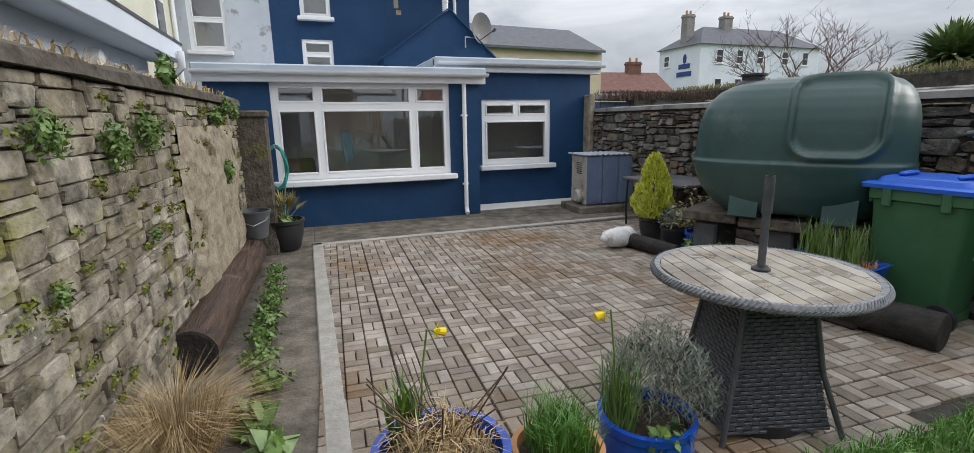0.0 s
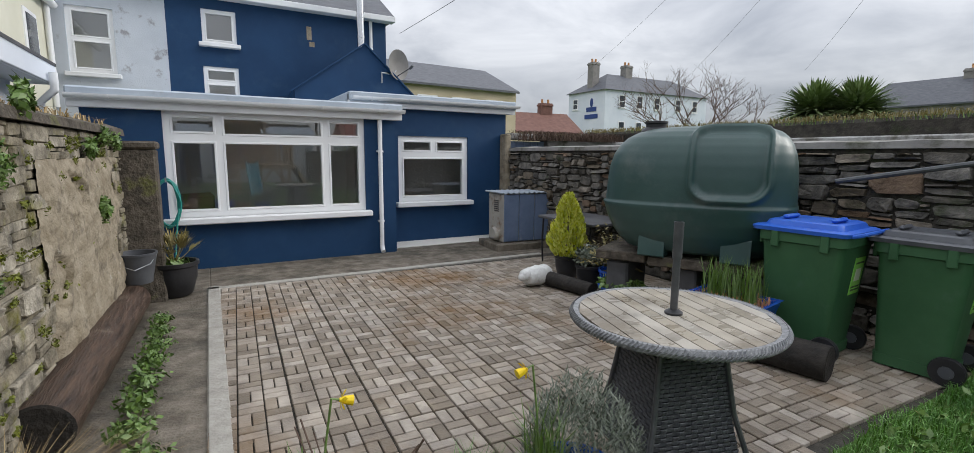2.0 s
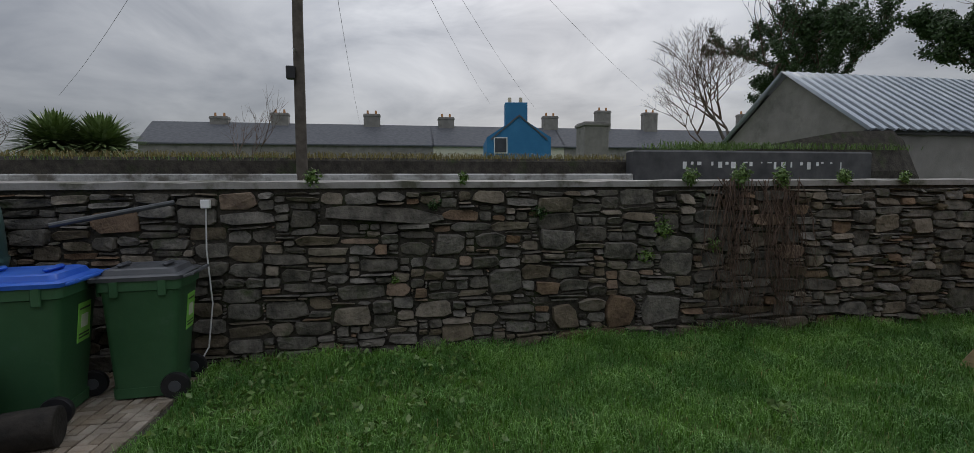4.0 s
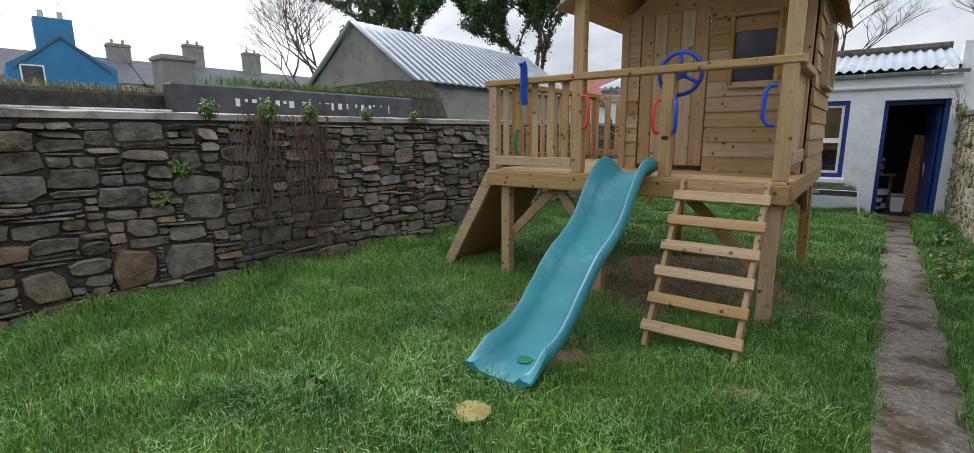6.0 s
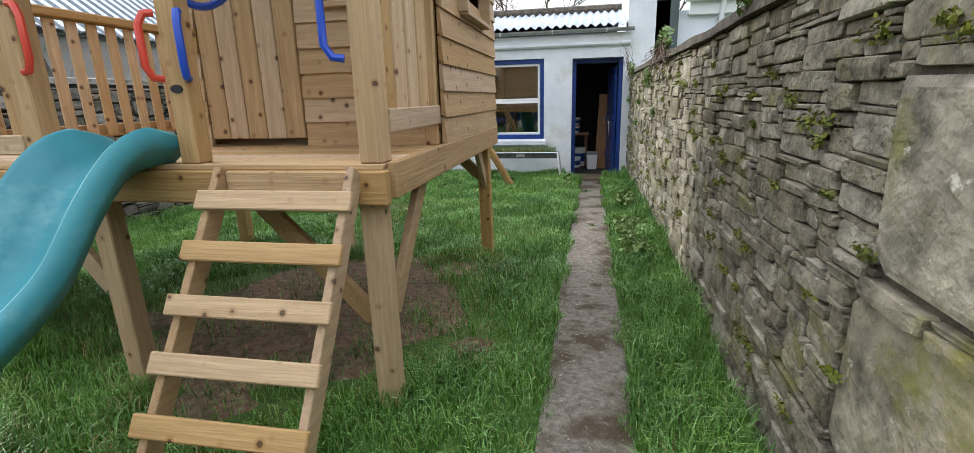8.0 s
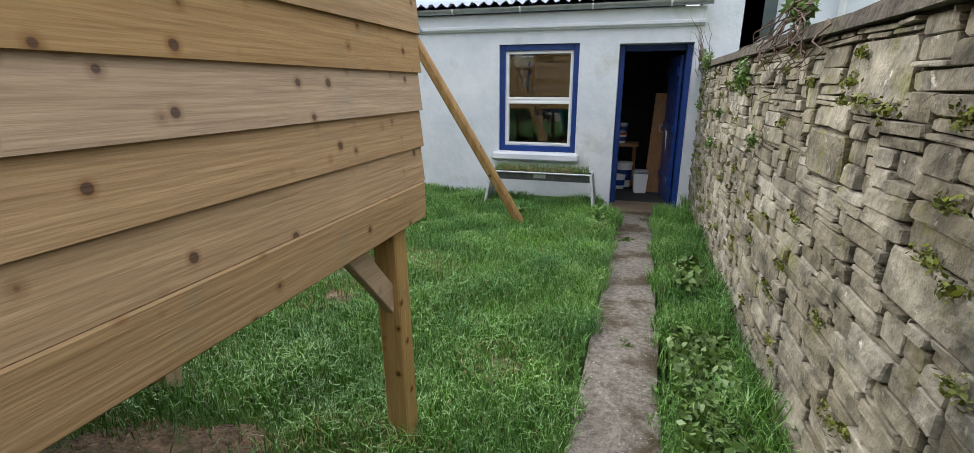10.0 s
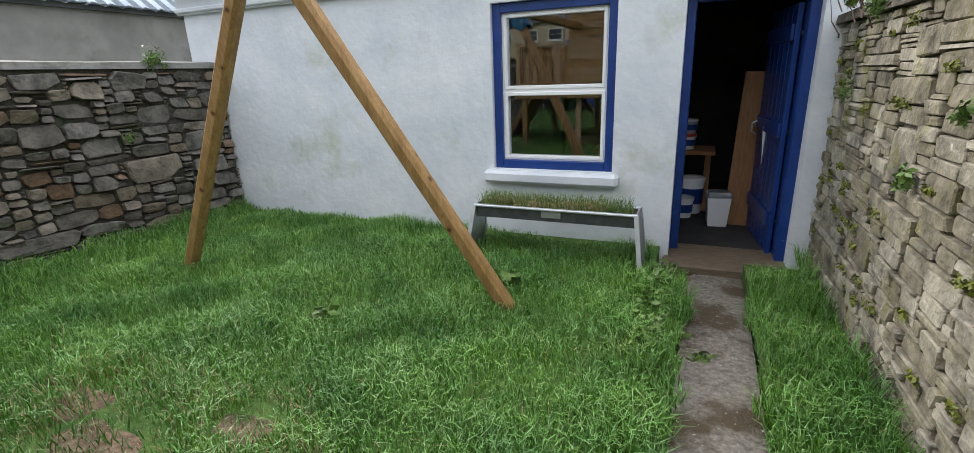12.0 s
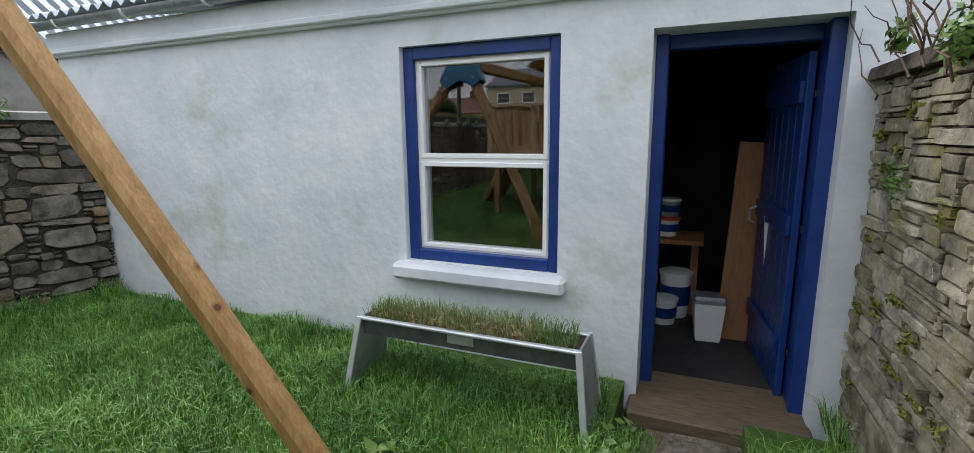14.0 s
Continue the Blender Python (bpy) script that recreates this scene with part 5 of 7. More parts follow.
dfm = Mesh().box(D1 - .07, SHED_Y - .36, -.12, D1 + .002, SHED_Y - .2, 2.05, .006).box(D0 - .002, SHED_Y - .36, -.12, D0 + .07, SHED_Y - .12, 2.05, .006).box(D0 + .07, SHED_Y - .36, 1.97, D1 - .07, SHED_Y - .25, 2.05, .006)
solid("door_frame", dfm, "blue_trim", kind="structure", label="royal blue painted door frame", category="frame")
door = thing("door_1", pose(D0 + .1, SHED_Y - .3, -.1, 0, 0, -84), "royal blue ledged door standing open into the outhouse", "door", kind="structure")
for i in range(6):
    part("board", Mesh().box(i * .14, -.02, .0, i * .14 + .135, .02, 2.02, .006), "blue_trim", door)
for z in (.25, 1.0, 1.75):
    part("ledge", Mesh().box(.02, .02, z, .82, .045, z + .12, .005), "blue_trim", door)
    part("hinge", Mesh().box(-.02, -.03, z + .03, .4, -.018, z + .07, .003), "black", door)
part("handle", Mesh().tube([(.76, .05, .95), (.76, .09, .97), (.76, .09, 1.05), (.76, .05, 1.07)], .01), "galv", door)
solid("step_upper", Mesh().box(D0 - .02, SHED_Y - .38, -.2, D1 + .04, SHED_Y + .2, -.09, .015), "wood_step", label="wet worn timber sill of the doorway", category="step", kind="structure")
solid("step_lower", Mesh().box(-.68, SHED_Y + .2, -.3, -.12, SHED_Y + .62, -.17, .02), "wood_step", label="dark wet stone step below the sill", category="step", kind="structure")


# things in the outhouse
def tub(m, r, h, mname, label, lid="upvc"):
    t = thing("paint_tub", m, label, "tub")
    part("tub", Mesh().lathe([(r * .85, 0), (r, h * .95), (r * 1.06, h * .95), (r * 1.06, h)], 20), mname, t, smooth=40)
    part("lid", Mesh().lathe([(r * 1.08, h), (r * 1.08, h + .02), (r * .9, h + .025)], 20), lid, t, smooth=40)
    part("label", Mesh().lathe([(r * .96, h * .3), (r * .995, h * .75)], 20), "blue_trim", t)
    return t


kb = thing("kitchen_bin", pose(-.46, -14.25, -.1, 0, 0, 6), "white plastic swing-top bin on the dark floor", "bin")
part("body", Mesh().rings([[(sx * f, sy * f * .8, z) for sx, sy in ((1, 1), (-1, 1), (-1, -1), (1, -1))] for z, f in ((0, .085), (.02, .09), (.3, .11))]), "upvc", kb)
part("lid", Mesh().box(-.12, -.1, .3, .12, .1, .36, .02), "galv", kb)
tub(pose(-.12, -14.5, -.1), .11, .2, "upvc", "white plastic paint tub on the floor")
tub(pose(-.2, -14.72, -.1), .13, .38, "upvc", "large white paint tub with a printed blue band")
shelf = thing("shelf", pose(.1, -14.75, -.1), "dark timber workbench shelf", "shelf")
part("board", Mesh().box(-.5, -.2, .68, .8, .25, .72, .004), "timber", shelf)
for x in (-.44, .74):
    part("leg", Mesh().box(x - .03, -.1, 0, x + .03, .0, .68), "timber", shelf)
tub(pose(-.1, -14.7, .62), .1, .14, "upvc", "small paint tin with a dark red band on the shelf", "red_plastic")
tub(pose(-.12, -14.7, .79), .085, .13, "galv", "grey paint tin stacked on the shelf")
tub(pose(.08, -14.75, .62), .09, .2, "galv", "grey metal paint tin on the shelf")
brd = thing("timber_board", pose(-.69, -14.3, -.1, 3, -3, 8), "tall brown timber board leaning in the outhouse", "board")
part("board", Mesh().box(-.17, -.015, 0, .17, .015, 1.52, .004), "timber", brd)
for k, (mn, h) in enumerate((("upvc", 1.05), ("cream_print", .8))):
    sk = thing("skirting_strip", pose(-.86 - .03 * k, -14.05, -.1, -4, 5, 10), "thin white strip leaning by the door" if k == 0 else "short cream strip leaning by the door", "strip")
    part("strip", Mesh().box(-.035, -.008, 0, .035, .008, h, .003), mn, sk)


# trough planter made from an old metal bench frame
def trough():
    t = thing("planter_trough", pose(.83, -12.62, 0), "galvanised metal trough planter of grass on splayed legs", "planter")
    part("tray", Mesh().box(-.65, -.11, .33, .65, -.1, .43).box(-.65, .1, .33, .65, .11, .43).box(-.65, -.1, .33, .65, .1, .345), "pole_metal", t)
    part("rim", Mesh().box(-.67, .1, .42, .67, .135, .44, .006).box(-.67, -.135, .42, .67, -.1, .44, .006), "galv_bright", t)
    part("bracket_plate", Mesh().box(-.08, .11, .36, .08, .118, .415, .003), "galv", t)
    part("soil", Mesh().box(-.65, -.1, .345, .65, .1, .415), "pot_soil", t)
    for s in (-1, 1):
        plate = [[(x, -.13, .435), (x, .13, .435), (x + s * .06, .22, -.02), (x + s * .06, -.18, -.02)] for x in (s * .655, s * .667)]
        leg = part("leg", Mesh().rings(plate), "galv", t)
        for y0, y1 in ((.13, .22), (-.13, -.18)):
            part("flange", Mesh().beam((s * .66, y0, .44), (s * .72, y1, -.02), .035, .014, .003, (0, 1, 0)), "galv_bright", leg)
    return t


trough()


# ---- plants ----
def blades(n, cx, cy, cz, spread, h0, h1, lean, width, rng):
    """Vertices and faces of n bent, tapered blades."""
    x = cx + (rng.random(n) - .5) * 2 * spread[0]
    y = cy + (rng.random(n) - .5) * 2 * spread[1]
    return blade_mesh(x, y, np.full(n, cz), rng.uniform(h0, h1, n), lean, width, rng)


def blade_mesh(x, y, z, h, lean, width, rng, outward=None):
    n = len(x)
    a = rng.random(n) * 2 * math.pi if outward is None else outward
    le = lean * (.25 + rng.random(n) * .9) * h
    dx, dy = np.cos(a) * le, np.sin(a) * le
    b = rng.random(n) * 2 * math.pi
    wx, wy = np.cos(b) * width * .5, np.sin(b) * width * .5
    v = np.empty((n, 5, 3))
    v[:, 0] = np.stack([x - wx, y - wy, z - .01], 1)
    v[:, 1] = np.stack([x + wx, y + wy, z - .01], 1)
    v[:, 2] = np.stack([x + dx * .35 - wx * .8, y + dy * .35 - wy * .8, z + h * .6], 1)
    v[:, 3] = np.stack([x + dx * .35 + wx * .8, y + dy * .35 + wy * .8, z + h * .6], 1)
    v[:, 4] = np.stack([x + dx, y + dy, z + h * np.maximum(1 - lean * .35, .3)], 1)
    k = np.arange(n)[:, None] * 5
    quads = (k + np.array([0, 1, 3, 2])).tolist()
    tris = (k + np.array([2, 3, 4])).tolist()
    return v.reshape(-1, 3).tolist(), quads + tris


RNG = np.random.default_rng(7)


def leaves(mesh, cx, cy, cz, rx, ry, rz, n, size, shell=.5, aspect=1.6, top=False):
    """n small leaves spread through the outer part of an uneven ball."""
    for _ in range(n):
        while True:
            d = Vector((rnd(-1, 1), rnd(-1, 1), rnd(0 if top else -1, 1)))
            if .01 < d.length < 1:
                break
        d.normalize()
        r = rnd(shell, 1) * (.8 + .35 * noise.noise(d * 2.3 + Vector((cx, cy, cz))))
        c = Vector((cx + d.x * rx * r, cy + d.y * ry * r, cz + d.z * rz * r))
        u = Vector((rnd(-1, 1), rnd(-1, 1), rnd(-1, 1))).normalized()
        w = u.cross(d + Vector((.01, .02, .03))).normalized()
        s = size * rnd(.6, 1.3)
        u *= s * aspect * .5
        w *= s * .5
        mesh.add([tuple(c - u), tuple(c + w * .9), tuple(c + u), tuple(c - w * .9)], [(0, 1, 2, 3)])
    return mesh


def pot(name, m, r, h, mname, label, category="plant pot", belly=1.0, rim=True):
    t = thing(name, m, label, category)
    prof = [(r * .62, 0), (r * .72, .02), (r * .95 * belly, h * .55), (r * .97, h * .85), (r * (1.06 if rim else .98), h * .9), (r * (1.06 if rim else .98), h), (r * .93, h), (r * .9, h * .85)]
    part("pot", Mesh().lathe(prof, 32), mname, t, smooth=40)
    part("soil", Mesh().lathe([(r * .91, h * .8), (r * .9, h * .86), (r * .3, h * .9)], 24), "pot_soil", t)
    return t


# three pots in the foreground
pa = pot("planter", pose(.57, 1.36, 0), .235, .4, "pot_blue", "cobalt blue glazed pot of dry straw-coloured stems", belly=1.05)
mm = Mesh()
v, f = blades(420, 0, 0, .35, (.15, .15), .08, .26, 1.2, .006, RNG)
mm.add(v, f)
part("dead_stems", mm, "straw", pa, "dry straw stems", fix=False)
tw = Mesh()
for k in range(12):
    a = rnd(0, 6.28)
    tw.tube([(rnd(-.1, .1), rnd(-.1, .1), .38), (.12 * math.cos(a), .12 * math.sin(a), .52), (.24 * math.cos(a), .24 * math.sin(a), .6 + rnd(0, .15))], .003, 4)
part("twigs", tw, "twig", pa)
da = Mesh()
v, f = blades(40, -.1, .15, .36, (.05, .04), .18, .32, .4, .014, RNG)
da.add(v, f)
part("daffodil_leaves", da, "leaf_green", pa, fix=False)


def daffodil(parent, x, y, z, h, lean):
    st = part("flower_stem", Mesh().tube([(x, y, z), (x + lean * .3, y, z + h * .6), (x + lean * .8, y, z + h), (x + lean * 1.3, y, z + h - .01)], .004, 6), "leaf_green", parent)
    fl = Mesh()
    c = Vector((x + lean * 1.3, y, z + h - .01))
    fl.lathe([(.006, 0), (.014, .02), (.018, .045), (.01, .046)], 10)
    for k in range(6):
        a = 2 * math.pi * k / 6
        fl.add([(.005 * math.cos(a - .6), .005 * math.sin(a - .6), .005), (.03 * math.cos(a - .2), .03 * math.sin(a - .2), .012), (.038 * math.cos(a), .038 * math.sin(a), .016), (.03 * math.cos(a + .2), .03 * math.sin(a + .2), .012), (.005 * math.cos(a + .6), .005 * math.sin(a + .6), .005)], [(0, 1, 2, 3, 4)])
    m = Matrix.Translation(c) @ Matrix.Rotation(radians(105 if lean > 0 else -105), 4, "Y")
    fl.v = [tuple(m @ Vector(q)) for q in fl.v]
    part("flower", fl, "daffodil", parent, "yellow daffodil bloom", fix=False)


daffodil(pa, -.04, .16, .36, .42, .05)
pb = pot("planter", pose(1.0, 1.3, 0), .165, .34, "terracotta", "terracotta pot of bright green chives")
mm = Mesh()
v, f = blades(650, 0, 0, .29, (.1, .1), .14, .32, .5, .005, RNG)
mm.add(v, f)
part("chives", mm, "grass", pb, "green chive leaves", fix=False)
pc = pot("planter", pose(1.45, 1.37, 0), .19, .33, "pot_blue", "cobalt blue glazed pot of lavender", belly=1.1)
lv = Mesh()
for k in range(420):
    a, r = rnd(0, 6.28), math.sqrt(rnd(0, 1)) * .3
    x, y = .1 + r * math.cos(a) * .8, .06 + r * math.sin(a) * .8
    h = .36 * (1 - (r / .36) ** 2) + rnd(0, .06)
    for q in range(9):
        z = .28 + h * (.35 + .65 * q / 8)
        aa = rnd(0, 6.28)
        lx, ly = math.cos(aa) * .032, math.sin(aa) * .032
        lv.add([(x - ly * .12, y + lx * .12, z), (x + lx * .6 - ly * .1, y + ly * .6 + lx * .1, z + .014), (x + lx, y + ly, z + .03), (x + lx * .6 + ly * .1, y + ly * .6 - lx * .1, z + .014)], [(0, 1, 2, 3)])
part("lavender", lv, "leaf_sage", pc, "grey-green lavender foliage", fix=False)
dg = Mesh()
v, f = blades(110, -.13, 0, .28, (.04, .07), .22, .46, .45, .007, RNG)
dg.add(v, f)
part("grass_tuft", dg, "leaf_green", pc, fix=False)
daffodil(pc, -.14, .02, .3, .5, -.05)
gn = Mesh()
leaves(gn, -.02, -.16, .32, .14, .08, .06, 60, .03)
part("herb", gn, "leaf_green", pc, fix=False)

# straw-coloured ornamental grass at the foot of the wall
og = Mesh()
nb = 1500
ang = RNG.random(nb) * 2 * math.pi
rr = RNG.random(nb) * .09
v, f = blade_mesh(rr * np.cos(ang), rr * np.sin(ang), np.zeros(nb), RNG.uniform(.3, .62, nb), .95, .004, RNG, ang)
og.add(v, f)
solid("ornamental_grass", og, "straw", label="clump of dry blond ornamental grass by the wall", category="grass clump", m=pose(-.42, 2.12, 0), fix=False)


def weed(m, n, r, h, size, label, mname="leaf_green"):
    w = Mesh()
    leaves(w, 0, 0, h * .3, r, r, h, n, size, .2, 1.7, True)
    return solid("weed", w, mname, label=label, category="weed", group="weeds", m=m, fix=False)


for x, y, n, r, h, s in ((-.16, 2.35, 70, .13, .16, .1), (-.12, 2.75, 260, .17, .13, .03), (-.2, 3.1, 320, .17, .13, .028), (-.2, 3.45, 320, .16, .14, .026), (-.2, 3.8, 320, .17, .14, .025), (-.18, 4.15, 320, .15, .13, .024), (-.18, 4.5, 320, .16, .13, .022), (-.18, 4.85, 300, .14, .12, .022), (-.2, 5.2, 260, .13, .12, .022), (-.62, 1.6, 200, .14, .2, .03), (-.05, 2.05, 60, .1, .14, .1)):
    weed(pose(x, y, 0), n, r, h, s, "low green weeds between the log and the concrete")


def log(m, L, r, label):
    t = thing("log", m, label, "log")
    ringsL = []
    for i in range(15):
        f = i / 14
        ringsL.append([((r * (1 + .05 * noise.noise(Vector((math.cos(a) * 2, math.sin(a) * 2, f * 4)))) * (1 - .08 * f)) * math.cos(a), f * L, r + (r * (1 - .08 * f)) * math.sin(a) * (1 + .05 * noise.noise(Vector((math.cos(a) * 2, math.sin(a) * 2, f * 4 + 9))))) for a in [2 * math.pi * k / 22 for k in range(22)]])
    part("trunk", Mesh().rings(ringsL, False), "log" if L > 2 else "log_end", t, smooth=60)
    for k, f in ((0, -.006), (-1, .006)):
        c = ringsL[k]
        e = Mesh().rings([[(x, y + f * 0, z) for x, y, z in c], [(x * .9, y + f, (z - r) * .9 + r) for x, y, z in c]])
        part("cut_end", e, "log_end", t)
    return t


log(pose(-.56, 3.08, 0, 0, 0, -2.5), 2.6, .155, "long wet dark log lying along the wall")
log(pose(3.8, 4.72, 0, 0, 0, -172), .7, .09, "short dark log edging the plant bed")
log(pose(4.0, 1.66, 0, 0, 0, 12), 1.0, .13, "short charred black log in front of the tank")

# bucket, hose and palm by the wall's end
bk = thing("bucket", pose(-.4, 5.75, .3), "old grey plastic bucket lying on the log end", "bucket")
part("tub", Mesh().lathe([(.12, 0), (.17, .28), (.18, .28), (.18, .3), (.16, .3), (.115, .02)], 24), "bin_grey", bk, smooth=40)
part("handle", Mesh().tube([(.17, 0, .28), (.12, -.12, .2), (0, -.2, .16), (-.12, -.12, .2), (-.17, 0, .28)], .005), "galv", bk)
pp = pot("planter", pose(-.13, 6.3, 0), .23, .38, "black", "black plastic pot with a small fan palm")
fan = Mesh()
for k in range(16):
    a = 2 * math.pi * k / 16 + rnd(-.2, .2)
    el = rnd(.4, 1.25)
    d = Vector((math.cos(a) * math.cos(el), math.sin(a) * math.cos(el), math.sin(el)))
    c = Vector((0, 0, .36)) + d * rnd(.16, .3)
    fan.tube([(0, 0, .34), tuple(c)], .005, 5)
    s = d.cross(Vector((0, 0, 1))).normalized()
    for j in range(-5, 6):
        e = (d * math.cos(j * .2) + s * math.sin(j * .2)).normalized() * rnd(.16, .24)
        wv = e.cross(Vector((0, 0, 1))).normalized() * .009
        fan.add([tuple(c), tuple(c + e * .5 + wv), tuple(c + e), tuple(c + e * .5 - wv)], [(0, 1, 2, 3)])
part("fronds", fan, "leaf_bronze", pp, "olive green palm fronds", fix=False)
ug = Mesh()
leaves(ug, 0, 0, .36, .22, .22, .06, 160, .05, .3)
part("underplanting", ug, "leaf_green", pp, fix=False)
hose = thing("garden_hose", pose(-.2, 7.55, 0), "coiled green garden hose on a wall hook", "hose")
hp = []
for k in range(120):
    a = 2 * math.pi * k / 24
    hp.append((-.02 + (.13 + .02 * math.sin(k)) * math.cos(a), -.03 - .0006 * k, .92 + (.3 + .02 * math.cos(k * .7)) * math.sin(a)))
part("coil", Mesh().tube(hp + [(.05, -.15, .5), (.02, -.2, .1), (.1, -.4, .02)], .011, 7), "hose", hose, smooth=60)
part("hook", Mesh().tube([(-.02, .08, 1.2), (-.02, -.1, 1.2), (-.02, -.12, 1.25)], .01), "galv", hose)
part("brush", Mesh().box(-.3, -.06, .3, -.22, -.0, 1.15, .02), "black", hose)

# planting by the tank
cp = pot("planter", pose(4.26, 4.93, 0), .16, .3, "black", "black pot with a golden dwarf conifer")
cf = Mesh()
for k in range(4200):
    h = rnd(0, 1) ** 1.15
    r = .31 * (1 - h) ** .6 * (.6 + .4 * math.sin(min(h * 6, 1.57))) + .01
    a = rnd(0, 6.28)
    r *= (.8 + .35 * noise.noise(Vector((math.cos(a) * 2, math.sin(a) * 2, h * 6))))
    c = Vector((math.cos(a) * r, math.sin(a) * r, .3 + h * .78))
    d = Vector((math.cos(a) * .6, math.sin(a) * .6, .9)).normalized() * rnd(.03, .06)
    w = d.cross(Vector((rnd(-1, 1), rnd(-1, 1), rnd(-1, 1)))).normalized() * .01
    cf.add([tuple(c - d * .3), tuple(c + d * .3 + w * 1.4), tuple(c + d), tuple(c + d * .3 - w * 1.4)], [(0, 1, 2, 3)])
part("foliage", cf, "leaf_yellow", cp, "bright golden conifer foliage", fix=False)
part("stem", Mesh().tube([(0, 0, .26), (0, 0, .9)], .012), "bark", cp)
c2 = Mesh()
leaves(c2, 0, -.1, .3, .14, .1, .07, 120, .04, .3)
part("underplanting", c2, "leaf_green", cp, fix=False)
hb = pot("planter", pose(4.2, 4.42, 0), .17, .28, "black", "black pot with a rounded grey-green hebe")
h1 = Mesh()
leaves(h1, 0, 0, .38, .22, .22, .17, 900, .035, .5)
part("foliage", h1, "leaf_sage", hb, fix=False)
bz = pot("planter", pose(4.22, 4.02, 0), .18, .3, "pot_blue", "blue pot with a bronze-green feathery conifer")
b1 = Mesh()
for k in range(60):
    a, el, L = rnd(0, 6.28), rnd(.25, 1.45), rnd(.36, .72)
    d = Vector((math.cos(a) * math.cos(el), math.sin(a) * math.cos(el), math.sin(el)))
    for q in range(14):
        c = Vector((0, 0, .3)) + d * L * (q + 2) / 16 - Vector((0, 0, .1 * (q / 14) ** 2))
        u = Vector((rnd(-1, 1), rnd(-1, 1), rnd(-.6, .6))).normalized() * .06
        w = u.cross(d).normalized() * .012
        b1.add([tuple(c - w), tuple(c + u), tuple(c + w)], [(0, 1, 2)])
part("foliage", b1, "leaf_bronze", bz, fix=False)
lc = pot("planter", pose(4.0, 3.68, 0), .24, .22, "pot_blue", "wide blue bowl spilling bright green saxifrage")
l1 = Mesh()
leaves(l1, 0, 0, .2, .3, .34, .14, 900, .04, .4, 1.4, True)
part("foliage", l1, "leaf_green", lc, fix=False)
tr = thing("planter", pose(3.95, 2.4, 0, 0, 0, 10), "blue rectangular planter of upright green shoots", "plant pot")
part("pot", Mesh().rings([[(sx * a, sy * b, z) for sx, sy in ((1, 1), (-1, 1), (-1, -1), (1, -1))] for z, a, b in ((.2, .15, .24), (.42, .19, .3), (.44, .21, .32), (.44, .185, .295), (.4, .17, .28))]), "pot_blue", tr)
part("stand", Mesh().box(-.2, -.3, 0, .2, .3, .2, .02), "log_end", tr)
s1 = Mesh()
v, f = blades(260, 0, 0, .4, (.14, .22), .16, .42, .25, .01, RNG)
s1.add(v, f)
part("shoot_clump", s1, "leaf_green", tr, fix=False)
s2 = Mesh()
v, f = blades(300, 0, 0, .4, (.16, .26), .04, .13, 1.0, .008, RNG)
s2.add(v, f)
part("dead_leaves", s2, "terracotta", tr, "rust-brown dead leaves", fix=False)
# cement sheep
sh = Mesh()
for cx, cy, cz, r in ((0, 0, .13, .13), (.1, .0, .135, .12), (-.1, .01, .125, .12), (-.2, 0, .16, .075), (-.25, 0, .14, .05)):
    k = len(sh.v)
    rg = []
    for i in range(1, 9):
        th = math.pi * i / 9
        rg.append([(cx + r * math.sin(th) * math.cos(a) * (1 + .08 * math.sin(a * 7 + i * 2)), cy + r * math.sin(th) * math.sin(a) * (1 + .08 * math.cos(a * 6 + i)), cz - r * math.cos(th) * .95) for a in [2 * math.pi * q / 18 for q in range(18)]])
    sh.rings(rg)
solid("sheep_ornament", sh, "sheep", smooth=60, label="small white cement sheep ornament on the paving", category="ornament", m=pose(3.68, 4.77, 0, 0, 0, 10))

# cable down the garden wall
cb = thing("cable", pose(EAST_X - .03, 1.18, 0), "white cable hanging down the stone wall from a socket", "cable")
part("lead", Mesh().tube([(-.02, 0, 1.5), (-.03, .01, 1.1), (-.03, -.02, .6), (-.06, .02, .2), (-.15, .1, .03), (-.3, .14, .02), (-.2, .2, .02), (-.36, .24, .03)], .007, 6), "white_cable", cb)
part("socket", Mesh().box(-.05, -.04, 1.48, .0, .04, 1.56, .006), "upvc", cb)

# trough grass
tg = Mesh()
v, f = blades(2000, .83, -12.62, .41, (.62, .1), .05, .2, .7, .004, RNG)
tg.add(v, f)
t0 = bpy.data.objects["planter_trough"]
tg.v = [(x - .83, y + 12.62, z) for x, y, z in tg.v]
part("grass", tg, "leaf_green", t0, "thin dry-tipped grass", fix=False)
tg = Mesh()
v, f = blades(1100, .08, 0, .41, (.5, .1), .04, .15, 1.2, .005, RNG)
tg.add(v, f)
part("dead_grass", tg, "straw", t0, "straw-coloured dead grass", fix=False)


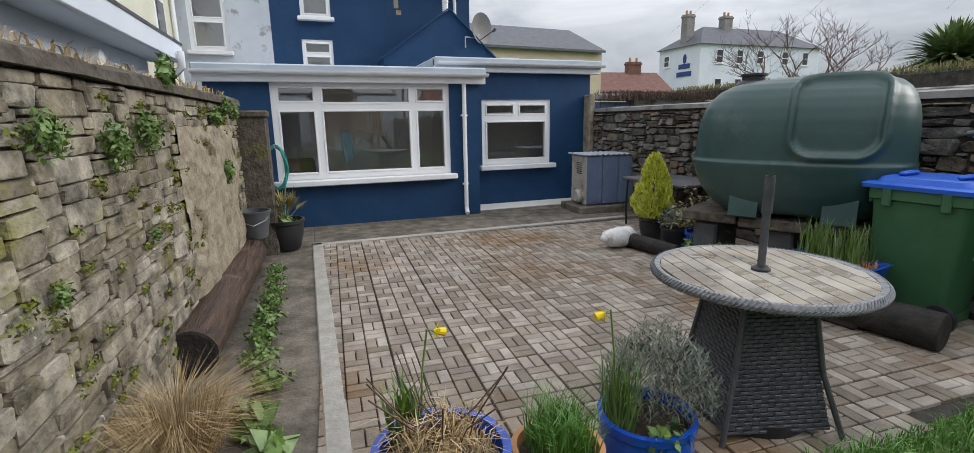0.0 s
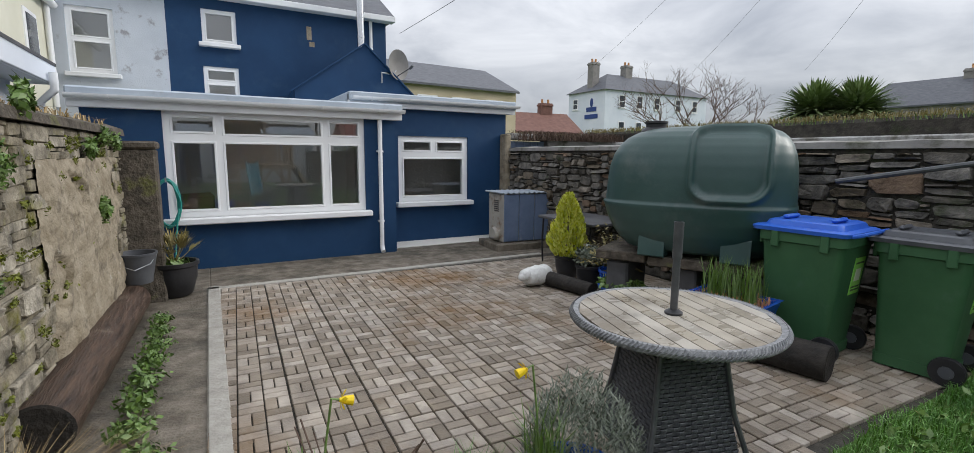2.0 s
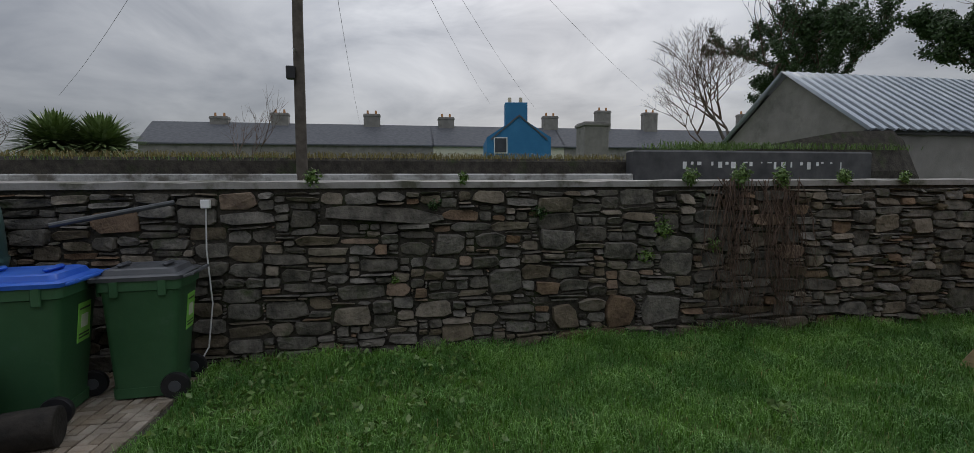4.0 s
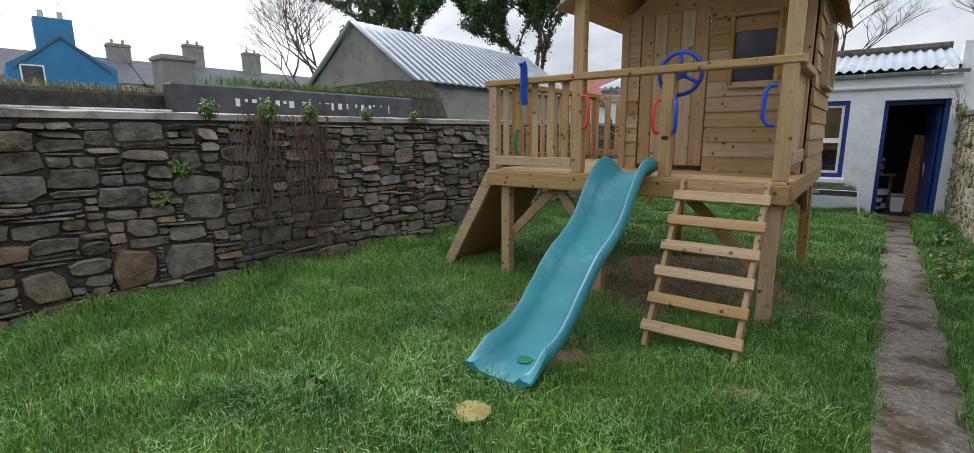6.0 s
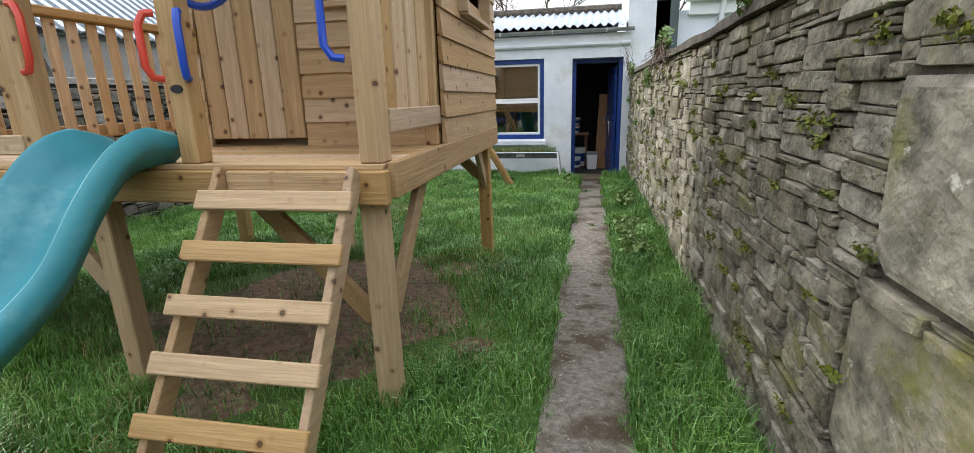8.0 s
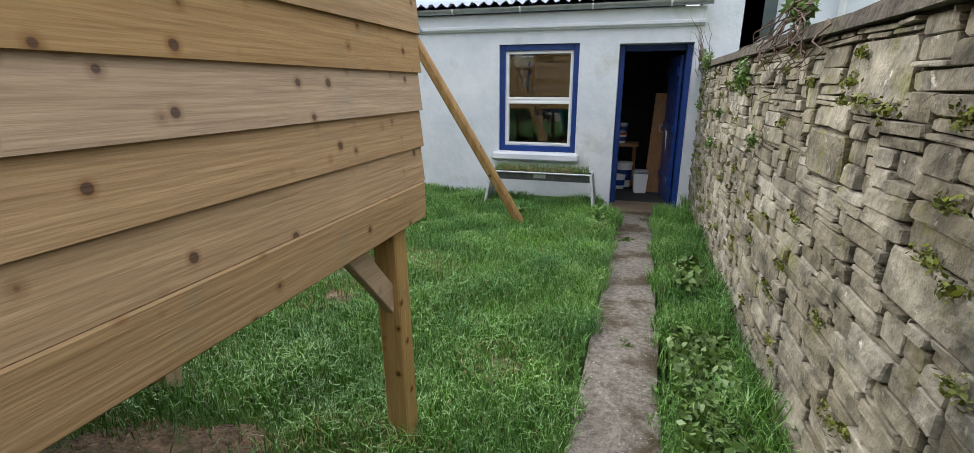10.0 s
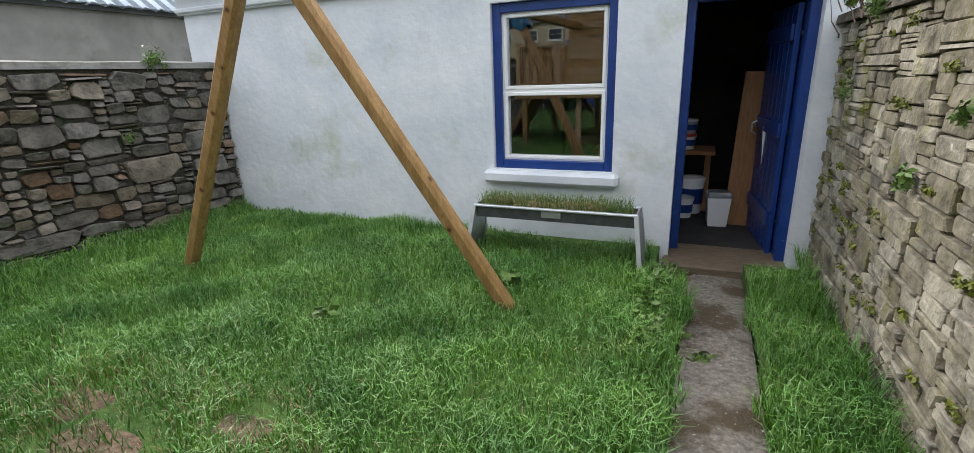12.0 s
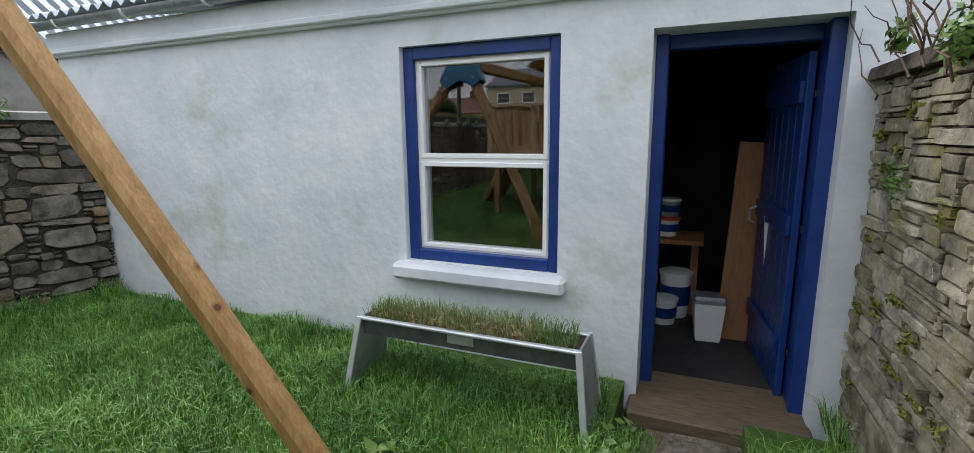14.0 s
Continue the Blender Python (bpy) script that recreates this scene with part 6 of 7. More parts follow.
# ---- beyond the garden ----
def house(name, m, L, D, H, ridge, wall, roof, label, wins=(), chimneys=(), hip=0.0, wmat="upvc"):
    """A block L along x, D along y, with a pitched or hipped roof along x; windows (face, u, z, w, h)."""
    t = thing(name, m, label, "house")
    part("wall", Mesh().box(0, 0, -.5, L, D, H) if hip or ridge == H else Mesh().prism([(0, -.5), (D, -.5), (D, H), (D / 2, ridge), (0, H)], "x", 0, L), wall, t)
    e = .3
    r = Mesh()
    if ridge > H:
        top = [(-e, -e, H - .05), (L + e, -e, H - .05), (L + e, D + e, H - .05), (-e, D + e, H - .05), (hip, D / 2, ridge + .12), (L - hip, D / 2, ridge + .12)] if hip else [(-e * .3, -e, H - .12), (L + e * .3, -e, H - .12), (L + e * .3, D + e, H - .12), (-e * .3, D + e, H - .12), (-e * .3, D / 2, ridge + .12), (L + e * .3, D / 2, ridge + .12)]
        if hip:
            r.add(top, [(0, 1, 5, 4), (1, 2, 5), (2, 3, 4, 5), (3, 0, 4), (0, 3, 2, 1)])
        else:
            low = [(x, y, z - .14) for x, y, z in top]
            r.add(top + low, [(0, 1, 5, 4), (2, 3, 4, 5), (6, 7, 11, 10), (8, 9, 10, 11), (0, 1, 7, 6), (2, 3, 9, 8), (1, 5, 11, 7), (5, 2, 8, 11), (0, 4, 10, 6), (4, 3, 9, 10)])
        part("roof", r, roof, t)
    for face, u, z, w, h in wins:
        if face == "s":
            mw = pose(u, -.02, z)
        elif face == "w":
            mw = pose(-.02, u, z, 0, 0, -90)
        else:
            mw = pose(L + .02, u, z, 0, 0, 90)
        wn = part("window", Mesh().box(-w / 2, -.05, 0, -w / 2 + .08, .06, h).box(w / 2 - .08, -.05, 0, w / 2, .06, h).box(-w / 2 + .08, -.05, 0, w / 2 - .08, .06, .08).box(-w / 2 + .08, -.05, h - .08, w / 2 - .08, .06, h).box(-w / 2 + .08, -.04, h * .48, w / 2 - .08, .05, h * .52), wmat, t, m=mw)
        part("pane", Mesh().box(-w / 2 + .08, -.01, .08, w / 2 - .08, .03, h - .08), "dark_pane", wn)
        part("sill", Mesh().box(-w / 2 - .08, -.1, -.09, w / 2 + .08, .05, 0), "upvc", wn)
    for x, y, w, d, z0, z1, mn in chimneys:
        c = part("chimney", Mesh().box(x - w / 2, y - d / 2, z0, x + w / 2, y + d / 2, z1, .02).box(x - w / 2 - .06, y - d / 2 - .06, z1 - .3, x + w / 2 + .06, y + d / 2 + .06, z1 - .12, .02), mn, t)
        for k in range(2):
            part("chimney_pot", Mesh().lathe([(.13, z1), (.11, z1 + .4)], 10, x + (k - .5) * w * .5, y), "terracotta", c)
    return t


house("beige_house", pose(4.0, 28, 0, 0, 0, 5), 15.0, 8, 6.0, 7.7, "beige", "slate", "beige two-storey house with a slate roof and white windows", [("s", u, 4.2, 1.35, 1.0) for u in (6.0, 8.2, 10.6, 13.2)], hip=.0)
house("white_bank_building", pose(38.6, 42, 0), 16.8, 6.3, 8.9, 11.0, "white_house", "slate", "white two-storey building with a hipped slate roof", [("w", 5.0, 7.0, .9, 1.2)] + [("s", u, 7.0, .95, 1.4) for u in (2.5, 5.2, 8.0, 11.6, 14.6)] + [("s", u, 4.0, .95, 1.5) for u in (2.5, 5.2, 8.0, 11.6, 14.6)], [(.9, 3.1, 1.0, .9, 8.8, 12.2, "grey_render"), (6.0, 3.1, 1.1, .9, 10.4, 12.3, "grey_render")], hip=3.0)
bank = bpy.data.objects["white_bank_building"]
for k, (w, z) in enumerate(((1.7, 6.6), (2.2, 5.8))):
    part("sign", Mesh().box(-.06, 2.2 - w / 2, z, -.01, 2.2 + w / 2, z + .5, .01), "blue_trim", bank, "dark blue bar of a wall sign")
part("sign_mark", Mesh().lathe([(.5, 0), (.4, .05)], 18), "blue_trim", bank, m=pose(-.02, 2.2, 7.6, 0, -90, 0) @ Matrix.Diagonal((1, .55, 1, 1)))
house("red_roofed_house", pose(24, 40, 0, 0, 0, -6), 9, 6, 4.0, 5.8, "beige", "red_roof", "low house with a red-brown roof and brick chimneys", (), [(2, 3, 1.0, .7, 5.0, 6.7, "red_roof"), (6.5, 3, 1.4, .7, 5.0, 6.9, "red_roof")])
terr = [("grey_render", 24, -5), ("cream", -5, -20), ("grey_render", -20, -36), ("grey_render", -36, -60)]
CH = [(17.5, 9.4), (11.4, 9.9), (1.6, 10), (-6.8, 9.8), (-19.4, 10.2), (-26.2, 11), (-32.5, 10.9), (-46, 11)]
for mn, a, b in terr:
    ch = [(a - y, 3.5, 1.8, .9, 7.0, z, "grey_render") for y, z in CH if b < y <= a]
    house("terraced_house", pose(55, a, 0, 0, 0, -90), a - b, 7, 6.4, 8.7, mn, "slate", "row of terraced houses with grey slate roofs and chimneys", [], ch)
bl = house("blue_gabled_house", pose(40, -8.1, 0, 0, 0, -8), 7, -5.2, 5.7, 7.4, "sky_blue_wall", "slate", "bright blue gabled house with a blue chimney", [], [])
part("chimney", Mesh().box(.1, -3.3, 6.6, 1.2, -1.5, 8.5, .02), "sky_blue_wall", bl)
for k in range(2):
    part("chimney_pot", Mesh().lathe([(.16, 8.5), (.13, 8.95)], 10, .6, -2.8 + k * .9), "beige", bl)
wn = part("window", Mesh().box(-.06, -1.65, 4.4, .02, -.55, 5.7), "upvc", bl)
part("pane", Mesh().box(-.075, -1.57, 4.48, -.02, -.63, 5.62), "dark_pane", wn)
ch = thing("chimney_stack", pose(34, -14.6, 0), "stout old grey rendered chimney stack", "chimney")
part("shaft", Mesh().box(-.8, -.9, 0, .8, .9, 6.2, .03).box(-.9, -1.0, 5.9, .9, 1.0, 6.1, .02), "grey_render", ch)

# grey barn with a corrugated roof beyond the wall
barn = thing("barn", pose(10, -11.15, 0), "grey rendered barn with a pale corrugated roof", "barn")
part("wall", Mesh().prism([(0, -.2), (4.8, -.2), (4.8, 3.0), (2.4, 4.65), (0, 3.0)], "y", -9, 0), "grey_render", barn)
n = 90
for s, (xa, za, xb, zb) in enumerate(((-.2, 2.92, 2.4, 4.76), (5.0, 2.92, 2.4, 4.76))):
    pr = [(-9.2 + 9.4 * i / n, .03 * math.sin(2 * math.pi * i / 3)) for i in range(n + 1)]
    part("roof_sheet", Mesh().rings([[(x, y, z + dz + k) for y, dz in pr] for x, z, k in ((xa, za, 0), (xb, zb, 0), (xb, zb, -.02), (xa, za, -.02))], False), "roof_metal", barn, smooth="all")
part("eave_board", Mesh().box(-.1, -9.1, 2.82, .0, .05, 2.92), "roof_dark", barn)
red = thing("red_roofed_shed", pose(8.6, -19, 0), "shed with a rust-red metal roof", "shed")
part("wall", Mesh().box(0, -4, 0, 6, 0, 2.6), "white_house", red)
part("roof", Mesh().prism([(-4.2, 2.55), (.2, 2.55), (-2, 3.8)], "x", -.2, 6.2), "red_metal", red)
# rubble bank in front of the barn
rb = Mesh()
rb.rings([[(9.2 + dx, y, z) for dx, z in ((-.5, 0), (-.45, zt * .7), (-.1, zt), (.4, zt * .95), (.5, 0))] for y, zt in ((-5.2, 1.9), (-6.5, 2.25), (-8, 2.5), (-9.5, 2.75), (-10.8, 2.8), (-11.1, 2.6))])
solid("rubble_bank", rb, "mortar_dark", kind="structure", label="overgrown rubble wall before the barn", category="wall")

# neighbouring walls beyond the east wall
solid("wall_alley", Mesh().box(8.0, -4.4, -.1, 8.3, 8.2, 1.87, .02), "old_whitewash", kind="structure", label="whitewashed low wall in the neighbouring yard", category="wall")
solid("wall_alley_cap", Mesh().box(7.9, -4.4, -.1, 8.0, 8.2, 1.68, .02), "cap_cement", kind="structure", label="grey cement ledge next door", category="wall")
solid("wall_far", Mesh().box(8.3, -4.6, -.1, 8.8, 9.6, 2.12, .05), "mortar_dark", kind="structure", label="old dark stone wall with earth on top", category="wall")
dw = thing("dark_boundary_wall", pose(8.0, -6.5, 0), "black-tarred boundary wall with white paint drips", "wall")
part("wall", Mesh().box(0, -2.6, -.1, .3, 2.1, 2.26, .03), "roof_dark", dw)
for i in range(20):
    y = -1.9 + i * .16 + rnd(-.05, .05)
    part("paint_drip", Mesh().box(-.006, y, 2.05 - rnd(.0, .12), .002, y + rnd(.02, .12), 2.07), "white_paint", dw)

# telegraph pole with wires
pole = thing("telegraph_pole", pose(8.05, .8, 0), "weathered wooden telegraph pole with wires", "telegraph pole")
part("pole", Mesh().tube([(0, 0, -.1), (.0, -.02, 4), (0, -.1, 8.2)], [.085, .075, .06], 14), "bark", pole, smooth=40)
part("junction_box", Mesh().box(-.14, .02, 3.2, -.04, .14, 3.38, .01), "black", pole)
part("step_iron", Mesh().tube([(0, 0, 3.6), (-.2, .02, 3.6)], .01), "galv", pole)
for k, tgt in enumerate(((33, 18, 7), (30, 26, 6), (42, 2, 7), (38, -8, 8), (34, -20, 7.5), (4.4, 11.6, 4.4), (46, -14, 9), (28, 34, 8))):
    a, b = Vector((0, -.1, 8.0)), Vector(tgt) - Vector((8.05, .8, 0))
    part("wire", Mesh().tube([a.lerp(b, i / 12) - Vector((0, 0, .4 * math.sin(math.pi * i / 12))) for i in range(13)], .006, 4), "cable", pole)

# white house and gable to the right of the outhouse
rh = thing("white_outbuilding", pose(-1.8, -13.0, 0), "white rendered outbuilding with a corrugated roof", "house")
part("wall", Mesh().box(-6, -3.5, 0, -.1, -.8, 2.85), "white_house", rh)
part("dark_door", Mesh().box(-.1, -.62, .0, .33, -.55, 3.3, .01), "dark_green_boards", rh)
part("fascia", Mesh().box(-6, -.8, 2.75, -.3, -.7, 3.05, .01), "white_paint", rh)
part("gutter", Mesh().tube([(-6, -.62, 3.05), (-.2, -.62, 3.02)], .06, 10), "white_paint", rh, smooth=40)
part("downpipe", Mesh().tube([(-.85, -.62, 3.0), (-.85, -.72, 2.7), (-.85, -.74, .3)], .045, 10), "white_paint", rh, smooth=40)
pr = [(-6 + 5.9 * i / 80, .03 * math.sin(2 * math.pi * i / 2.4)) for i in range(81)]
part("roof_sheet", Mesh().rings([[(x, y, z + dz) for x, dz in pr] for y, z in ((-.6, 3.12), (-3.4, 3.9), (-3.4, 3.88), (-.6, 3.1))], False), "roof_metal", rh, smooth="all")


# ---- trees ----
def bare_tree(name, m, h, spread, label, levels=5, seed=1, ivy=False, mname="twig", trunk=.12):
    t = thing(name, m, label, "tree")
    rs = random.Random(seed)
    tr, tw = Mesh(), Mesh()
    tips = []

    def grow(p, d, L, r, lev):
        pts, rad = [p], [r]
        for i in range(3):
            d = (d + Vector((rs.uniform(-1, 1), rs.uniform(-1, 1), rs.uniform(-.3, .6))) * .22).normalized()
            p = p + d * L / 3
            pts.append(p)
            rad.append(r * (1 - .22 * (i + 1)))
        (tr if lev < 2 else tw).tube(pts, rad, 6 if lev < 2 else 4, False)
        tips.extend(pts[1:])
        if lev < levels:
            for k in range(rs.choice((3, 3, 4))):
                a = rs.uniform(0, 6.28)
                nd = (d + Vector((math.cos(a), math.sin(a), rs.uniform(-.1, .5))) * spread).normalized()
                q = pts[rs.choice((2, 3, 3))]
                grow(q, nd, L * rs.uniform(.62, .82), r * .55, lev + 1)
    grow(Vector((0, 0, 0)), Vector((0, 0, 1)), h * .36, trunk, 0)
    part("trunk", tr, "bark", t, smooth=60, fix=False)
    part("crown", tw, mname, t, "bare twiggy crown", fix=False)
    if ivy:
        iv = Mesh()
        for q in tips:
            if q.z < h * .85 and rs.random() < ivy:
                leaves(iv, q.x, q.y, q.z, .4, .4, .45, 70, .09, .1)
        part("ivy", iv, "leaf_dark", t, "dark green ivy", fix=False)
    return t


bare_tree("tree", pose(26, 21, 0), 7.0, .8, "bare winter shrub tree behind the wall", 5, 3, trunk=.14)
bare_tree("tree", pose(24, 17.5, 0), 6.2, .9, "bare winter shrub tree with tangled branches", 5, 5, trunk=.14)
bare_tree("tree", pose(27, 6.5, 0), 6.2, .35, "slender bare young tree", 4, 8, trunk=.07)
bare_tree("tree", pose(24, -18, 0), 10, .8, "tall bare tree by the barn", 6, 11, trunk=.2)
bare_tree("tree", pose(22, -21, 0), 13, .6, "tall tree wrapped in dark ivy", 5, 14, .75, trunk=.3)
bare_tree("tree", pose(14.5, -25, 0), 11, .6, "ivy-covered tree behind the barn", 5, 17, .7, trunk=.28)
bare_tree("tree", pose(9, -30, 0), 8.5, .7, "bare twiggy tree behind the outhouse", 6, 21, trunk=.2)
bare_tree("tree", pose(2.5, -28, 0), 8.0, .7, "bare twiggy tree behind the outhouse", 6, 23, trunk=.2)
bare_tree("tree", pose(-3, -29, 0), 8.0, .7, "bare twiggy tree behind the outhouse", 6, 27, trunk=.2)


def cabbage_palm(m, h, label):
    t = thing("cabbage_palm", m, label, "palm")
    part("trunk", Mesh().tube([(0, 0, 0), (.05, .02, h * .5), (0, 0, h)], [.14, .11, .09], 10), "bark", t, smooth=40)
    fr = Mesh()
    for k in range(1500):
        a, el = rnd(0, 6.28), rnd(-.8, 1.5)
        L = rnd(.55, .95)
        d = Vector((math.cos(a) * math.cos(el), math.sin(a) * math.cos(el), math.sin(el)))
        s = d.cross(Vector((.01, .02, 1))).normalized() * .034
        b = Vector((0, 0, h))
        fr.add([tuple(b - s * .4), tuple(b + s * .4), tuple(b + d * L * .6 + s), tuple(b + d * L * .6 - s), tuple(b + d * L - Vector((0, 0, .14)))], [(0, 1, 2, 3), (3, 2, 4)])
    part("crown", fr, "palm", t, "spiky green leaf crown", fix=False)
    return t


cabbage_palm(pose(11.05, 5.65, 0), 2.4, "spiky green cabbage palm behind the far wall")
cabbage_palm(pose(11.3, 5.0, 0), 2.38, "spiky green cabbage palm behind the far wall")


def scrub(x0, y0, x1, y1, z, n, mname, h, label, w=.25):
    m = Mesh()
    nn = n
    f = RNG.random(nn)
    x = x0 + (x1 - x0) * f + (RNG.random(nn) - .5) * w
    y = y0 + (y1 - y0) * f + (RNG.random(nn) - .5) * w
    v, fc = blade_mesh(x, y, np.full(nn, z) - .02, RNG.uniform(h * .3, h, nn), .9, .012, RNG)
    m.add(v, fc)
    return solid("wall_growth", m, mname, label=label, category="scrub", kind="stuff", fix=False)


scrub(8.55, -4.4, 8.55, 9.5, 2.12, 5000, "leaf_bronze", .2, "brown winter growth on top of the far wall", .5)
scrub(8.5, 1.0, 8.5, 8.0, 2.1, 1500, "leaf_green", .12, "green weeds on top of the far wall", .45)
scrub(5.7, 8.25, 9.0, 8.35, 1.9, 3000, "twig", .3, "dry brown bramble on the end wall", .5)
scrub(9.0, -5.5, 9.2, -11, 2.4, 2500, "leaf_green", .2, "green growth over the rubble bank", .8)


# ---- stone walls ----
def stone_variants(n, seed, wild=1.0):
    """Rough blocks of unit size: wild 1 is knobbly field stone, lower is split slate with flat faces."""
    rs = random.Random(seed)
    out = []
    for _ in range(n):
        ring = []
        for cx, cy in ((1, 1), (-1, 1), (-1, -1), (1, -1)):
            ch, cv = rs.uniform(.02, .16) * wild + .015, rs.uniform(.04, .2) * wild + .03
            a, b = (cx * .5, cy * (.5 - cv)), (cx * (.5 - ch), cy * .5)
            ring += [a, b] if cx * cy > 0 else [b, a]
        ring = [(x + rs.uniform(-.03, .03) * wild, y + rs.uniform(-.05, .05) * wild) for x, y in ring]
        k = len(ring)
        tx, ty = rs.uniform(-.3, .3) * wild, rs.uniform(-.3, .3) * wild
        def front(x, y, f):
            return f + x * tx + y * ty + rs.uniform(-.06, .06) * wild
        m = Mesh()
        m.rings([[(x, y, 0) for x, y in ring], [(x, y, front(x, y, .78)) for x, y in ring], [(x * .955, y * .9, front(x, y, .95)) for x, y in ring]], False)
        b = len(m.v)
        m.v.append((rs.uniform(-.2, .2), rs.uniform(-.2, .2), front(0, 0, 1.0)))
        m.f += [(b - k + i, b - k + (i + 1) % k, b) for i in range(k)]
        out.append(m)
    return out


def pack(u0, u1, v0, v1, cell, wr, hr, rs, large=()):
    """Fills a wall face with stones of many sizes that fit one another round some large ones (u, v, width, height)."""
    nu, nv = int((u1 - u0) / cell), int((v1 - v0) / cell)
    used = np.zeros((nv, nu), bool)
    out = []
    for u, v, w, h in large:
        i, j, a, b = round((u - w / 2 - u0) / cell), round((v - h / 2 - v0) / cell), round(w / cell), round(h / cell)
        if not used[j:j + b, i:i + a].any():
            used[j:j + b, i:i + a] = True
            out.append((u0 + (i + a / 2) * cell, v0 + (j + b / 2) * cell, a * cell, b * cell))
    for j in range(nv):
        i = 0
        while i < nu:
            if used[j, i]:
                i += 1
                continue
            w, h = rs.randint(*wr), rs.randint(*hr)
            if rs.random() < .08:
                w, h = int(w * 1.6) + 1, h + hr[1] // 2
            k = 0
            while k < w and i + k < nu and not used[j, i + k]:
                k += 1
            w = k
            h = min(h, nv - j, max(1, int(w * .75)))
            while used[j:j + h, i:i + w].any():
                h -= 1
            used[j:j + h, i:i + w] = True
            out.append((u0 + (i + w / 2) * cell, v0 + (j + h / 2) * cell, w * cell, h * cell))
            i += w
    return out


def dress(wall, stones, place, near, variants, mats, depth, seed, gap=.012, turn=1.5):
    """Sets stones on a wall: those in the near stretch as parts, the rest joined."""
    rs = random.Random(seed)
    meshes = {}
    rest = {mn: Mesh() for mn in mats}
    cnt = 0
    names = list(mats)
    for u, v, w, h in stones:
        mn = rs.choices(names, [mats[q] for q in names])[0]
        k = rs.randrange(len(variants))
        d = depth * rs.uniform(.55, 1.5)
        w, h = w * rs.uniform(.94, 1.02), h * rs.uniform(.88, 1.06)
        m = place(u, v) @ Matrix.Rotation(radians(rs.uniform(-turn, turn)), 4, "Z") @ Matrix.Diagonal((w - gap, h - gap, d, 1))
        if near(u) and cnt < 300:
            cnt += 1
            if (mn, k) not in meshes:
                me = variants[k].data("stone", False)
                me.materials.append(M[mn])
                meshes[mn, k] = me
            ob = new("stone", meshes[mn, k])
            ob.parent = wall
            ob.matrix_basis = m
        else:
            rest[mn].add([tuple(m @ Vector(q)) for q in variants[k].v], variants[k].f)
    for mn, r in rest.items():
        if r.v:
            r_mat = mn + "_rest"
            ob = part("stonework", r, r_mat, wall, fix=True)
            ob["kind"] = "stuff"


M["stone_brown"] = mat("buff_brown_field_stone", (0.1, 0.082, 0.06), (0.24, 0.2, 0.15), 7, 0.85, 0.9, 30, rand=0.3, stain=((0.05, 0.06, 0.025), 3.0, 0.6, 0.75), stain2=((0.34, 0.32, 0.28), 14, 0.68, 0.75))
for base, args in (("stone_brown", dict(c1=(0.1, 0.082, 0.06), c2=(0.24, 0.2, 0.15), stain=((0.05, 0.06, 0.025), 3.0, 0.6, 0.75), stain2=((0.34, 0.32, 0.28), 14, 0.68, 0.75), island=.3)),
                   ("stone_dark", dict(c1=(0.055, 0.052, 0.046), c2=(0.195, 0.178, 0.152), stain=((0.05, 0.07, 0.022), 3.0, 0.6, 0.75), stain2=((0.3, 0.29, 0.26), 14, 0.7, 0.76), island=.28)),
                   ("stone_rust", dict(c1=(0.11, 0.07, 0.045), c2=(0.24, 0.16, 0.1), stain=((0.05, 0.06, 0.025), 3.0, 0.62, 0.78), island=.35)),
                   ("stone_grey", dict(c1=(0.085, 0.075, 0.055), c2=(0.4, 0.352, 0.262), stain=((0.2, 0.19, 0.05), 3.6, 0.55, 0.7), stain2=((0.5, 0.47, 0.4), 16, 0.63, 0.7), island=.3))):
    M[base + "_rest"] = mat(base + "_joined", scale=7, rough=.85, bump=.9, bscale=28, **args)

VAR = stone_variants(30, 5, 1.7)
SLABS = stone_variants(36, 15, .8)
em = Mesh().rings([[(east_x(y) + .018, y, -.1), (east_x(y) + .018, y, 1.66), (east_x(y) + .42, y, 1.66), (east_x(y) + .42, y, -.1)] for y in (8.25, -3.0, -13.2)])
east = new("wall_east", em.data("wall_east"))
east.data.materials.append(M["mortar_dark"])
tagged(east, "dark rubble stone garden wall with rusty stones and moss", "wall", kind="structure")
rsE = random.Random(3)


def east_place(u, v):
    a = math.atan(.045) if u > 3 else 0.0
    return Matrix(((-math.sin(a), 0, -math.cos(a), east_x(-u) + .035), (-math.cos(a), 0, math.sin(a), -u), (0, 1, 0, v), (0, 0, 0, 1)))


